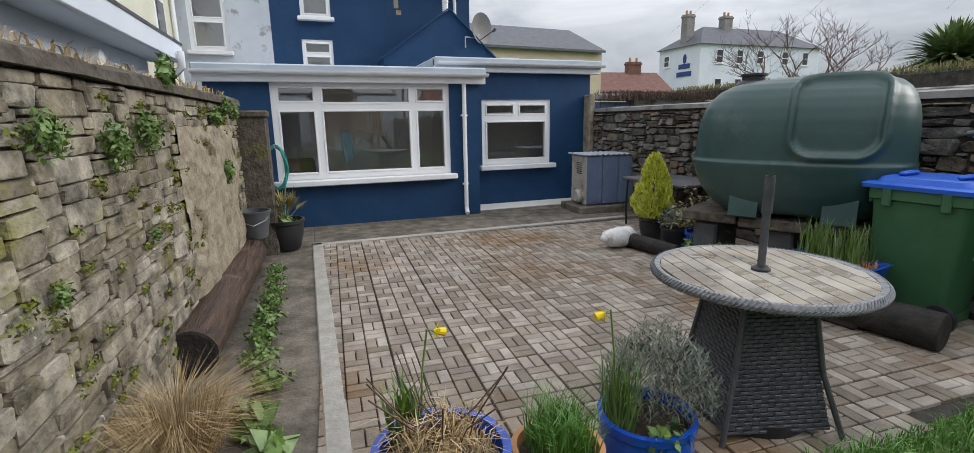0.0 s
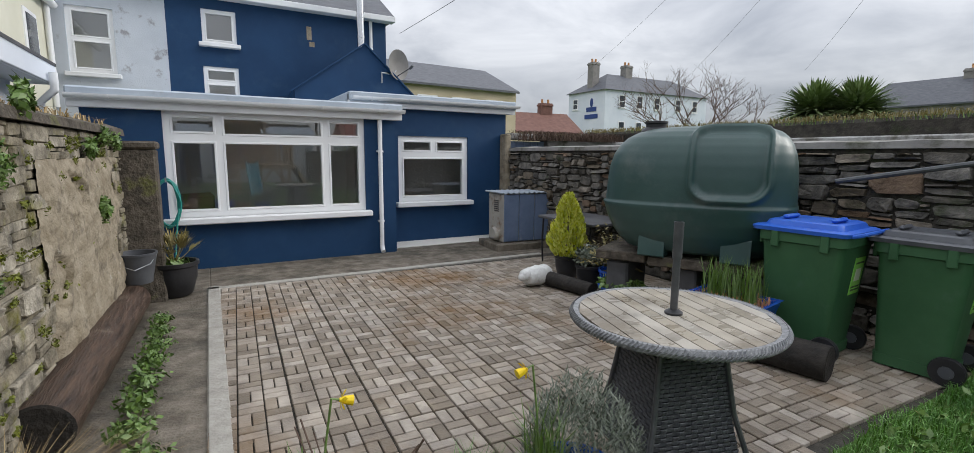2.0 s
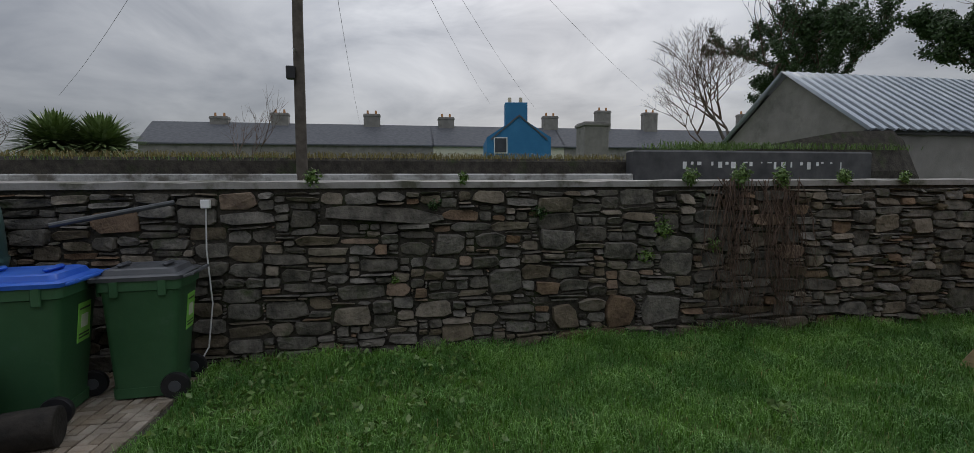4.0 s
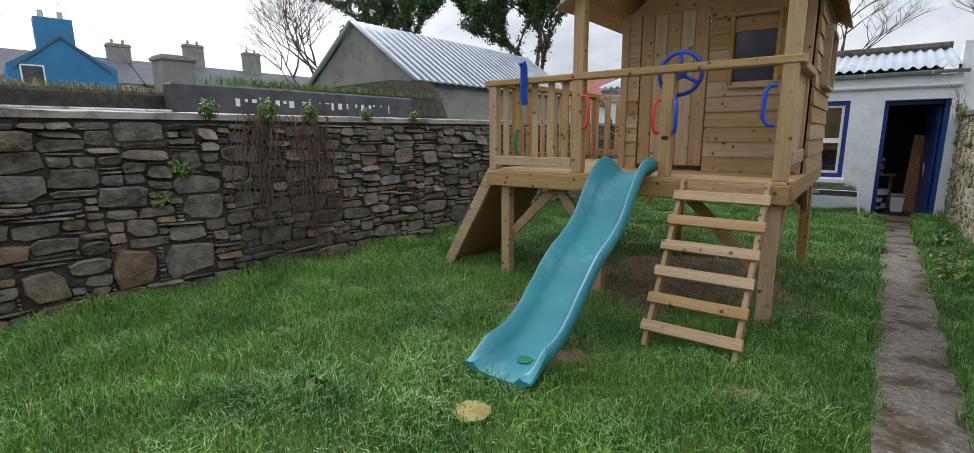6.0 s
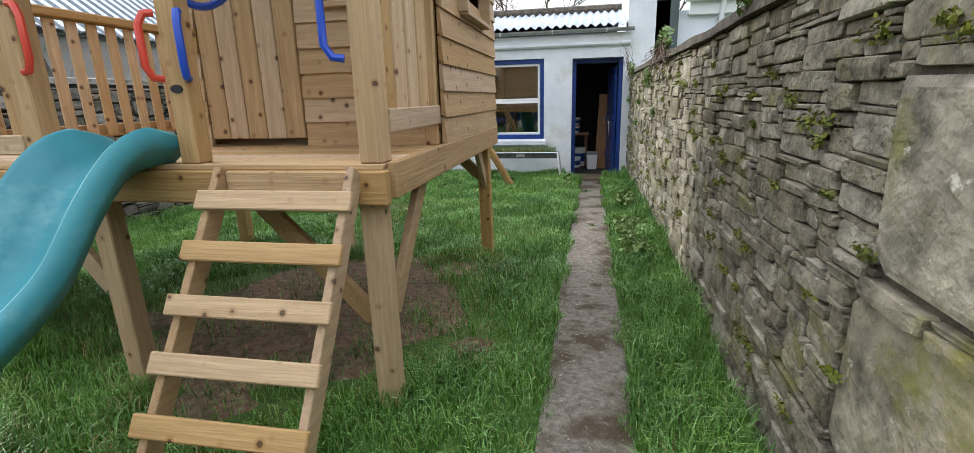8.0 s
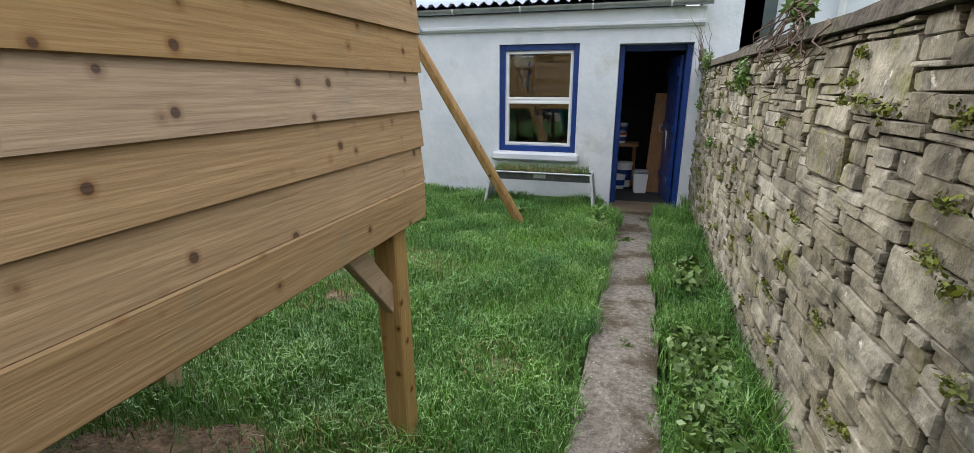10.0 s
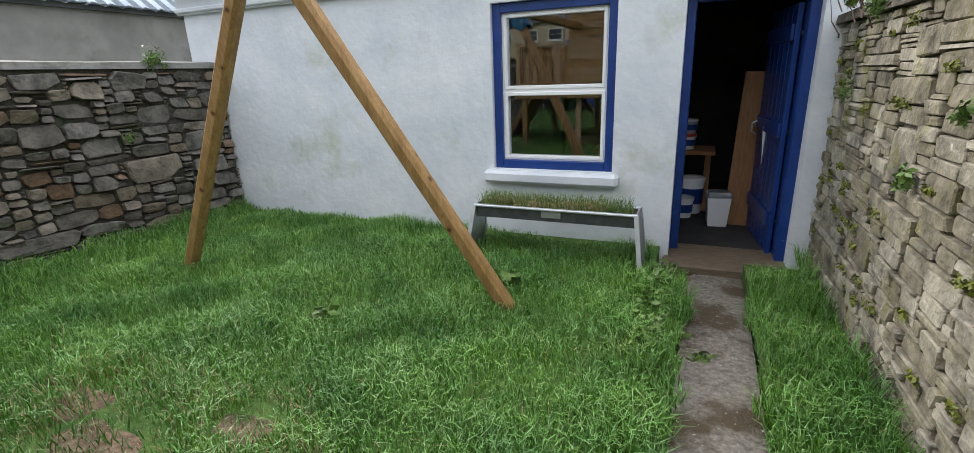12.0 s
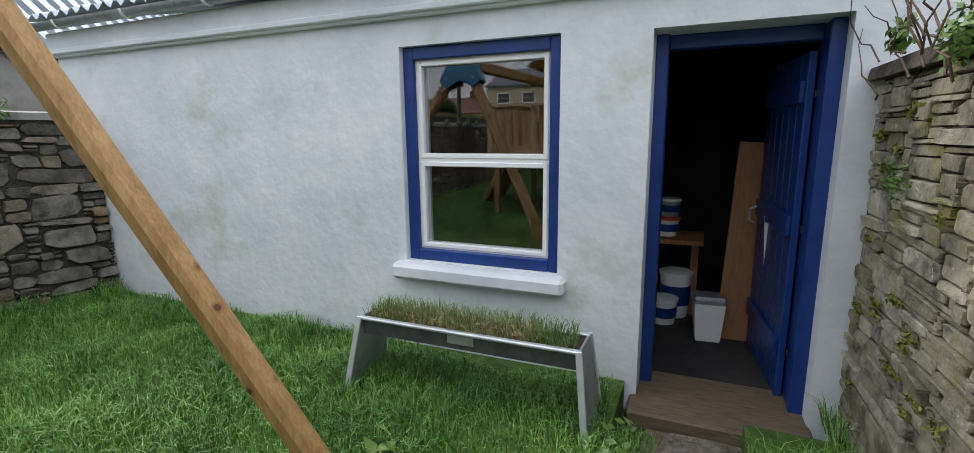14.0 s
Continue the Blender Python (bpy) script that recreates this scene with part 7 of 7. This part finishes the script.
BIG_EAST = [(.38, 1.39, 1.15, .16), (1.63, .67, .34, .28), (2.2, 1.09, .42, .22), (1.07, 1.09, .31, .24), (2.94, .3, .36, .36), (3.39, .28, .44, .34), (2.3, .28, .32, .3),
            (-.5, .5, .4, .18), (.2, .62, .46, .18), (.9, .42, .4, .16), (2.9, .95, .38, .2), (3.6, .8, .4, .24), (4.3, .4, .36, .2), (6.2, 1.2, .34, .22), (6.7, 1.15, .3, .2), (12.75, .9, .4, .22), (12.8, .62, .42, .2), (12.3, 1.2, .36, .2)]
dress(east, pack(-8.2, 13.15, -.02, 1.66, .035, (3, 12), (1, 5), rsE, BIG_EAST),
      east_place,
      lambda u: -1.1 < u < 3.6, VAR, {"stone_dark": 6, "stone_rust": 1.0, "stone_brown": 2.2}, .06, 4, .016, 4.0)
solid("wall_east_coping", Mesh().rings([[(east_x(y) - .02 + .012 * noise.noise(Vector((y * 3, 1, 4))), y, 1.655), (east_x(y) - .015 + .012 * noise.noise(Vector((y * 3, 1, 4))), y, 1.715 + .012 * noise.noise(Vector((y * 2.5, 7, 4)))), (east_x(y) + .2, y, 1.735 + .012 * noise.noise(Vector((y * 2, 3, 4)))), (east_x(y) + .46, y, 1.71), (east_x(y) + .46, y, 1.655)] for y in [8.2 - .2 * k for k in range(108)]]), "cap_cement", kind="structure", label="smooth grey cement coping on the garden wall", category="coping")

wm = Mesh()
ys = [6.35 - i * .5 for i in range(40)]
wm.rings([[(west_x(y) - .025, y, -.1), (west_x(y) - .025, y, 1.74), (west_x(y) - .4, y, 1.74), (west_x(y) - .4, y, -.1)] for y in ys])
west = new("wall_west", wm.data("wall_west"))
west.data.materials.append(M["mortar_grey"])
tagged(west, "grey dry slate stone garden wall with moss and ferns", "wall", kind="structure")
SL = math.atan(.0415)


def west_place(u, v):
    sl = SL if u > -7.4 else 0.0
    return Matrix(((math.sin(sl), 0, math.cos(sl), west_x(u) - .028), (math.cos(sl), 0, -math.sin(sl), u), (0, 1, 0, v), (0, 0, 0, 1)))


rsW = random.Random(9)
yard = [s for s in pack(-.6, 6.1, -.02, 1.74, .026, (5, 17), (1, 4), rsW) if not (3.75 < s[0] < 5.75 and s[1] < 1.5)]
back = pack(-13.1, -.6, -.02, 1.74, .021, (6, 20), (1, 4), rsW, [(-4.72, .6, .72, .5), (-4.72, 1.18, .5, .5), (-5.05, 1.5, .5, .2), (-11.6, 1.05, .3, .3), (-8.5, 1.27, .4, .22), (-8.2, 1.58, .5, .2), (-7.6, 1.0, .5, .16), (-9.1, .6, .5, .18), (-6.3, .35, .5, .2), (-12.0, .5, .4, .2)])
dress(west, yard + back, west_place, lambda u: -6.1 < u < -5.0, SLABS, {"stone_grey": 1}, .03, 6, .004, 2.2)
# plastered patch, capping and end pier
pl = Mesh()
gn_, gm = 110, 76
vs, fs = [], []
for i in range(gn_ + 1):
    for j in range(gm + 1):
        y, z = 3.7 + 2.1 * i / gn_, 1.52 * j / gm
        nz_ = noise.noise(Vector((y * 3, z * 3, 1))) * .022 + noise.noise(Vector((y * 9, z * 11, 5))) * .014 + noise.noise(Vector((y * 26, z * 30, 5))) * .007
        edge = min(i, gn_ - i, (gm - j) * 1.2) / 10
        vs.append((west_x(y) + .008 + nz_ + min(edge, 1) * .03 - .04 * (noise.noise(Vector((y * 2, z * 2, 9))) > .35), y, z))
for i in range(gn_):
    for j in range(gm):
        a = i * (gm + 1) + j
        fs.append((a, a + 1, a + gm + 2, a + gm + 1))
pl.add(vs, fs)
part("plaster_patch", pl, "plaster", west, "flaking buff lime plaster", smooth="all")
cp_ = Mesh()
rg = []
for i in range(79):
    y = 6.35 - i * .25
    hh = .1 + .035 * noise.noise(Vector((y * 1.7, 3, 1)))
    j_ = .03 * noise.noise(Vector((y * 2.3, 8, 1)))
    rg.append([(west_x(y) + .04 + j_, y, 1.73), (west_x(y) + .03 + j_, y, 1.73 + hh * .6), (west_x(y) - .1, y, 1.73 + hh), (west_x(y) - .3, y, 1.73 + hh), (west_x(y) - .43, y, 1.75)])
cp_.rings(rg)
part("capping", cp_, "cap_earth", west, "dark earthy capping", smooth=60)
solid("wall_pier", Mesh().box(west_x(6.2) - .1, 6.1, -.05, -.2, 6.4, 1.6, .02).box(west_x(6.2) - .3, 6.08, 1.6, -.18, 6.42, 1.68, .02), "cap_earth", kind="structure", label="blockwork pier ending the stone wall", category="pier")


# ferns and moss on the walls
def wall_plant(m, n, r, s, label, mname="leaf_green"):
    w = Mesh()
    leaves(w, 0, 0, 0, r * .5, r, r, n, s, .1, 2.0)
    return solid("wall_plant", w, mname, label=label, category="wall plant", kind="stuff", m=m, fix=False)


for y, z, n, r, s, mn in ((2.6, 1.45, 260, .2, .035, "leaf_green"), (3.05, 1.5, 240, .2, .035, "leaf_green"), (2.0, 1.5, 160, .16, .035, "leaf_green"), (3.5, 1.85, 150, .14, .07, "leaf_green"), (4.8, 1.6, 130, .14, .05, "leaf_green"), (5.3, 1.7, 140, .15, .05, "leaf_green"), (5.75, 1.66, 120, .13, .05, "leaf_green"), (5.0, 1.1, 140, .16, .07, "leaf_green"), (1.9, .95, 60, .08, .03, "leaf_green"), (2.9, .95, 50, .08, .03, "leaf_green"),
                          (-6.3, 1.85, 60, .16, .07, "leaf_green"), (-9.0, 1.9, 90, .2, .08, "leaf_green"), (-10.2, 1.6, 120, .2, .05, "leaf_green"), (-12.2, 1.78, 130, .18, .04, "leaf_green"), (-12.75, 1.86, 60, .13, .05, "leaf_green"), (-12.6, 1.3, 60, .16, .03, "leaf_green"), (-11.4, 1.0, 40, .09, .05, "leaf_green"), (-11.0, 1.3, 30, .08, .04, "leaf_green"), (-9.6, 1.2, 40, .1, .04, "leaf_green")):
    wall_plant(pose(west_x(y) + .05, y, z), int(n * 3), r * .85, s * .42, "green fern and toadflax growing from the wall", mn)
moss = Mesh()
for k in range(330):
    y = rnd(-13, 6) if k > 60 else rnd(1.2, 5.5)
    z = rnd(.2, 1.7)
    rr_ = rnd(.04, .1)
    leaves(moss, west_x(y) + .012, y, z, rr_ * .3, rr_ * 1.4, rr_ * .6, 60, .014, .1)
solid("moss", moss, "moss", label="yellow-green moss cushions on the stones", category="moss", kind="stuff", fix=False)
for y, z, n, r, mn in ((.25, 1.76, 120, .14, "leaf_green"), (-1.2, 1.75, 50, .1, "leaf_green"), (-3.7, 1.76, 160, .16, "leaf_green"), (-4.3, 1.76, 240, .2, "leaf_green"), (-4.8, 1.76, 200, .18, "leaf_green"), (-5.6, 1.76, 160, .15, "leaf_green"), (-6.4, 1.75, 90, .12, "leaf_green"), (-3.4, 1.2, 120, .2, "leaf_green"), (-3.2, .9, 70, .14, "leaf_green"), (-4.0, 1.0, 60, .14, "leaf_green"), (-.5, .75, 30, .07, "leaf_green"), (-.9, 1.5, 60, .12, "leaf_dark"), (-2.0, 1.4, 60, .15, "leaf_dark"), (-12.4, 1.75, 120, .2, "leaf_green"), (-12.0, 1.0, 40, .1, "leaf_green")):
    wall_plant(pose(east_x(y) - .03, y, z), int(n * 2.2), r * .85, .024, "green leafy weeds on the dark stone wall", mn)


def bramble(m, n, h, label, out, mname="twig"):
    b = Mesh()
    for _ in range(n):
        y, z = rnd(-.55, .55), rnd(-.1, .1)
        pts = [Vector((0, y, z))]
        for i in range(6):
            pts.append(pts[-1] + Vector((out * rnd(-.02, .06), rnd(-.12, .12), h * rnd(.04, .24))))
        b.tube(pts, [.005 - i * .0006 for i in range(7)], 4, False)
    return solid("bramble", b, mname, label=label, category="creeper", kind="stuff", m=m, fix=False)


bramble(pose(east_x(-4.5) - .04, -4.5, 1.66), 110, -1.7, "dead brown creeper stems hanging on the wall", -1)
bramble(pose(west_x(-9.2) + .06, -9.0, 1.8), 26, -.25, "tangle of bare bramble stems on the wall top", 1)
bramble(pose(west_x(-12.4) + .06, -12.5, 1.72), 14, .42, "bare reddish bramble stems by the doorway", 1)
scrub(west_x(6.0) - .2, 6.0, west_x(1.0) - .2, 1.0, 1.82, 700, "straw", .14, "dry stalks on top of the wall", .3)


# ---- patio of basket-weave pavers ----
PA = math.atan(.0415)
CELL = .152
origin = Matrix.Translation((.31, 6.34, 0)) @ Matrix.Rotation(-PA, 4, "Z")
patio = bpy.data.objects["patio"]


def brick_mesh(name, a, b):
    return Mesh().box(-a / 2, -b / 2, -.03, a / 2, b / 2, .0, .004)


B0 = brick_mesh("paver", CELL - .008, CELL / 2 - .008)
me_b = B0.data("paver")
me_b.materials.append(M["paver"])
rest = Mesh()
count = 0
rsP = random.Random(12)
for i in range(34):
    for j in range(35):
        slab_gap = (i // 3) * .006, (j // 3) * .006
        c = origin @ Vector(((i + .5) * CELL + slab_gap[0], -(j + .5) * CELL - slab_gap[1], 0))
        if c.y < 1.22 or c.x > 5.34:
            continue
        tilt = noise.noise(Vector((i // 3 * 1.3, j // 3 * 1.7, 2))) * .004
        for k in (-1, 1):
            turn = 0 if (i + j) % 2 else math.pi / 2
            m = Matrix.Translation(c) @ Matrix.Rotation(-PA + turn, 4, "Z") @ Matrix.Translation((0, k * CELL / 4, .004 + tilt + rsP.uniform(-.001, .001)))
            if 1.0 < c.x < 2.6 and 1.9 < c.y < 4.3 and count < 300:
                count += 1
                ob = new("paver", me_b)
                ob.parent = patio
                ob.matrix_basis = m
            else:
                rest.add([tuple(m @ Vector(q)) for q in B0.v], B0.f)
ob = part("pavers", rest, "paver_rest", patio, fix=False)
ob["kind"] = "stuff"

# ---- garden path ----
pm = []
for i in range(48):
    y = -.2 - i * .27
    cx = -.26 + .0186 * (y + 4) * 1.0 - .0
    wl, wr_ = .2 + .03 * noise.noise(Vector((y * 1.9, 1, 1))), .2 + .03 * noise.noise(Vector((y * 1.9, 5, 1)))
    z = .012 - (.14 * max(0, (-y - 9) / 3.6) if y < -9 else 0)
    pm.append([(cx - wr_, y, -.2), (cx - wr_, y, z - .01), (cx - wr_ + .02, y, z), (cx, y, z + .006), (cx + wl - .02, y, z), (cx + wl, y, z - .01), (cx + wl, y, -.2)])
solid("path", Mesh().rings(pm), "path", kind="structure", smooth=60, label="narrow worn concrete garden path through the grass", category="path")
sp = Mesh()
rings_ = []
for r in (.05, .2, .35, .5, .65, .8, .9, 1.0):
    rings_.append([(1.55 + math.cos(a) * 1.05 * r * (1 + .35 * noise.noise(Vector((math.cos(a) * 1.6, math.sin(a) * 1.6, 1)))), -6.6 + math.sin(a) * 1.05 * r * (1 + .35 * noise.noise(Vector((math.cos(a) * 1.6, math.sin(a) * 1.6, 6)))), .012 * noise.noise(Vector((math.cos(a) * r * 4, math.sin(a) * r * 4, 2))) - .02 * (r > .9) - .002) for a in [2 * math.pi * k / 48 for k in range(48)]])
sp.rings(rings_[::-1])
solid("soil_patch", sp, "soil", kind="structure", label="bare trodden brown soil under the playhouse", category="soil")


def soil_spot(x, y, r, z):
    rg_ = [[(x + math.cos(a) * r * f * (1 + .5 * noise.noise(Vector((math.cos(a) * 1.4 + x, math.sin(a) * 1.4 + y, 3)))), y + math.sin(a) * r * f * .8 * (1 + .5 * noise.noise(Vector((math.cos(a) * 1.4 + y, math.sin(a) * 1.4, 5)))), z - .012 * (f > .9)) for a in [2 * math.pi * k / 28 for k in range(28)]] for f in (1, .85, .5, .1)]
    return solid("soil_patch", Mesh().rings(rg_), "soil", kind="structure", label="small worn patch of bare brown soil in the lawn", category="soil")


# ---- grass ----
BARE = ((2.15, -9.75, .5), (2.6, -9.3, .3), (1.6, -10.1, .28), (2.55, -9.95, .35), (1.75, -9.2, .25), (1.2, -9.9, .2), (1.6, -4.25, .28), (2.4, -4.9, .3), (.75, -7.5, .4), (1.5, -5.45, .4), (2.6, -6.2, .4), (.35, -6.2, .25), (.5, -4.4, .2), (.3, -8.6, .2))


for k, spot in enumerate(BARE):
    soil_spot(spot[0], spot[1], spot[2] * .55, -.009 + .0007 * k)


def grass_field(n, x0, x1, y0, y1, h0, h1, seed, name, mname="grass", width=.006, keep=None):
    rng = np.random.default_rng(seed)
    x, y = rng.uniform(x0, x1, n), rng.uniform(y0, y1, n)
    ok = (x > -.76 + .0415 * np.maximum(y, -7.4) + .03) & (x < EAST_X + .045 * np.minimum(y + 3, 0) - .02)
    pc_ = -.26 + .0186 * (y + 4)
    ok &= np.abs(x - pc_) > .185 + .03 * np.sin(y * 7) + .02 * np.sin(y * 23)
    d = ((x - 1.55) / 1.05) ** 2 + ((y + 6.6) / 1.0) ** 2
    ok &= rng.random(n) < np.clip((d - .75) * .9 + .4 * np.sin(x * 7 + 2 * np.sin(y * 3)) * np.sin(y * 8), .06, 1)
    for px, py, pr in BARE:
        ok &= ((x - px) ** 2 + ((y - py) * 1.4) ** 2 > pr * pr * (.6 + .4 * np.sin(x * 13) * np.sin(y * 11))) | (rng.random(n) < .28)
    ok &= ~((np.abs(x - 1.7) < .19) & (y > -4.3) & (y < -3.64))
    ok &= ~((np.abs(x - .45) < .95) & (y < -12.98))
    ok &= ~((x > -1.0) & (x < .05) & (y < -12.6))
    if keep is not None:
        ok &= keep(x, y)
    x, y = x[ok], y[ok]
    tuft = np.sin(x * 5.1 + 1.3 * np.sin(y * 3.7)) * np.sin(y * 4.3 + 1.1 * np.sin(x * 2.9))
    bare = np.sin(x * 1.7 + 2) * np.sin(y * 1.3 + .5)
    k = rng.random(len(x)) < np.clip(.85 + .3 * tuft - .25 * (bare > .8), .25, 1)
    x, y, tuft = x[k], y[k], tuft[k]
    near_wall = np.exp(-np.minimum(x - (-.76 + .0415 * np.maximum(y, -7.4)), EAST_X + .045 * np.minimum(y + 3, 0) - x) * 5)
    h = rng.uniform(h0, h1, len(x)) * (1 + .45 * tuft) * (1 + .8 * near_wall)
    v, f = blade_mesh(x, y, np.full(len(x), -.01), h, .85, width, rng)
    me = bpy.data.meshes.new(name)
    me.from_pydata(v, [], f)
    me.materials.append(M[mname])
    ob = new(name, me)
    return tagged(ob, "long uneven bright green lawn grass", "grass", kind="stuff")


grass_field(235000, -1.3, 5.4, -5.5, 1.18, .045, .13, 1, "grass", width=.006)
grass_field(285000, -1.4, 5.4, -13.1, -5.5, .045, .14, 2, "grass", width=.006)
grass_field(5000, -1.3, 5.4, -13.1, 1.1, .06, .13, 3, "grass", "straw", .004)


def worn(x, y):
    """Trodden spots where dry straw shows between the blades."""
    near = ((x - 1.5) / 1.2) ** 2 + ((y + 6.5) / 1.2) ** 2 < 1
    for px, py, pr in BARE:
        near |= (x - px) ** 2 + (y - py) ** 2 < (pr * 1.2) ** 2
    return near


grass_field(60000, .2, 3.4, -11.0, -3.6, .03, .09, 4, "grass", "straw", .004, worn)


def clover(n, x0, x1, y0, y1, label):
    c = Mesh()
    for _ in range(n):
        x, y = rnd(x0, x1), rnd(y0, y1)
        leaves(c, x, y, .07, .03, .03, .03, 3, .035, .1)
    return solid("clover", c, "leaf_green", label=label, category="weeds", kind="stuff", fix=False)


clover(500, west_x(-8) + .12, west_x(-8) + .45, -9.2, -7.9, "low leafy weeds beside the path")
clover(400, 3.0, 5.35, -1.2, 1.1, "low leafy weeds at the foot of the wall")
clover(70, -.12, .06, -12.6, -11.2, "creeping ivy along the path edge")
for x, y in ((1.9, -11.0), (.95, -11.9), (3.4, -3.2), (2.55, -2.9)):
    weed(pose(x, y, .05), 14, .11, .06, .07, "broad-leaved dock weed in the grass", "leaf_green")
for x, y, r in ((-.35, -9.03, .1), (-.33, -11.5, .1), (-.2, -11.75, .08), (-.14, -12.3, .1)):
    weed(pose(x, y, -.02 if y > -10 else -.1), 60, r, .04, .03, "small green weeds in a joint of the path", "leaf_green")
for y in (-10.3, -10.1, -9.95):
    weed(pose(-.82, y, .03), 130, .17, .14, .05, "leafy green hogweed beside the path", "leaf_green")
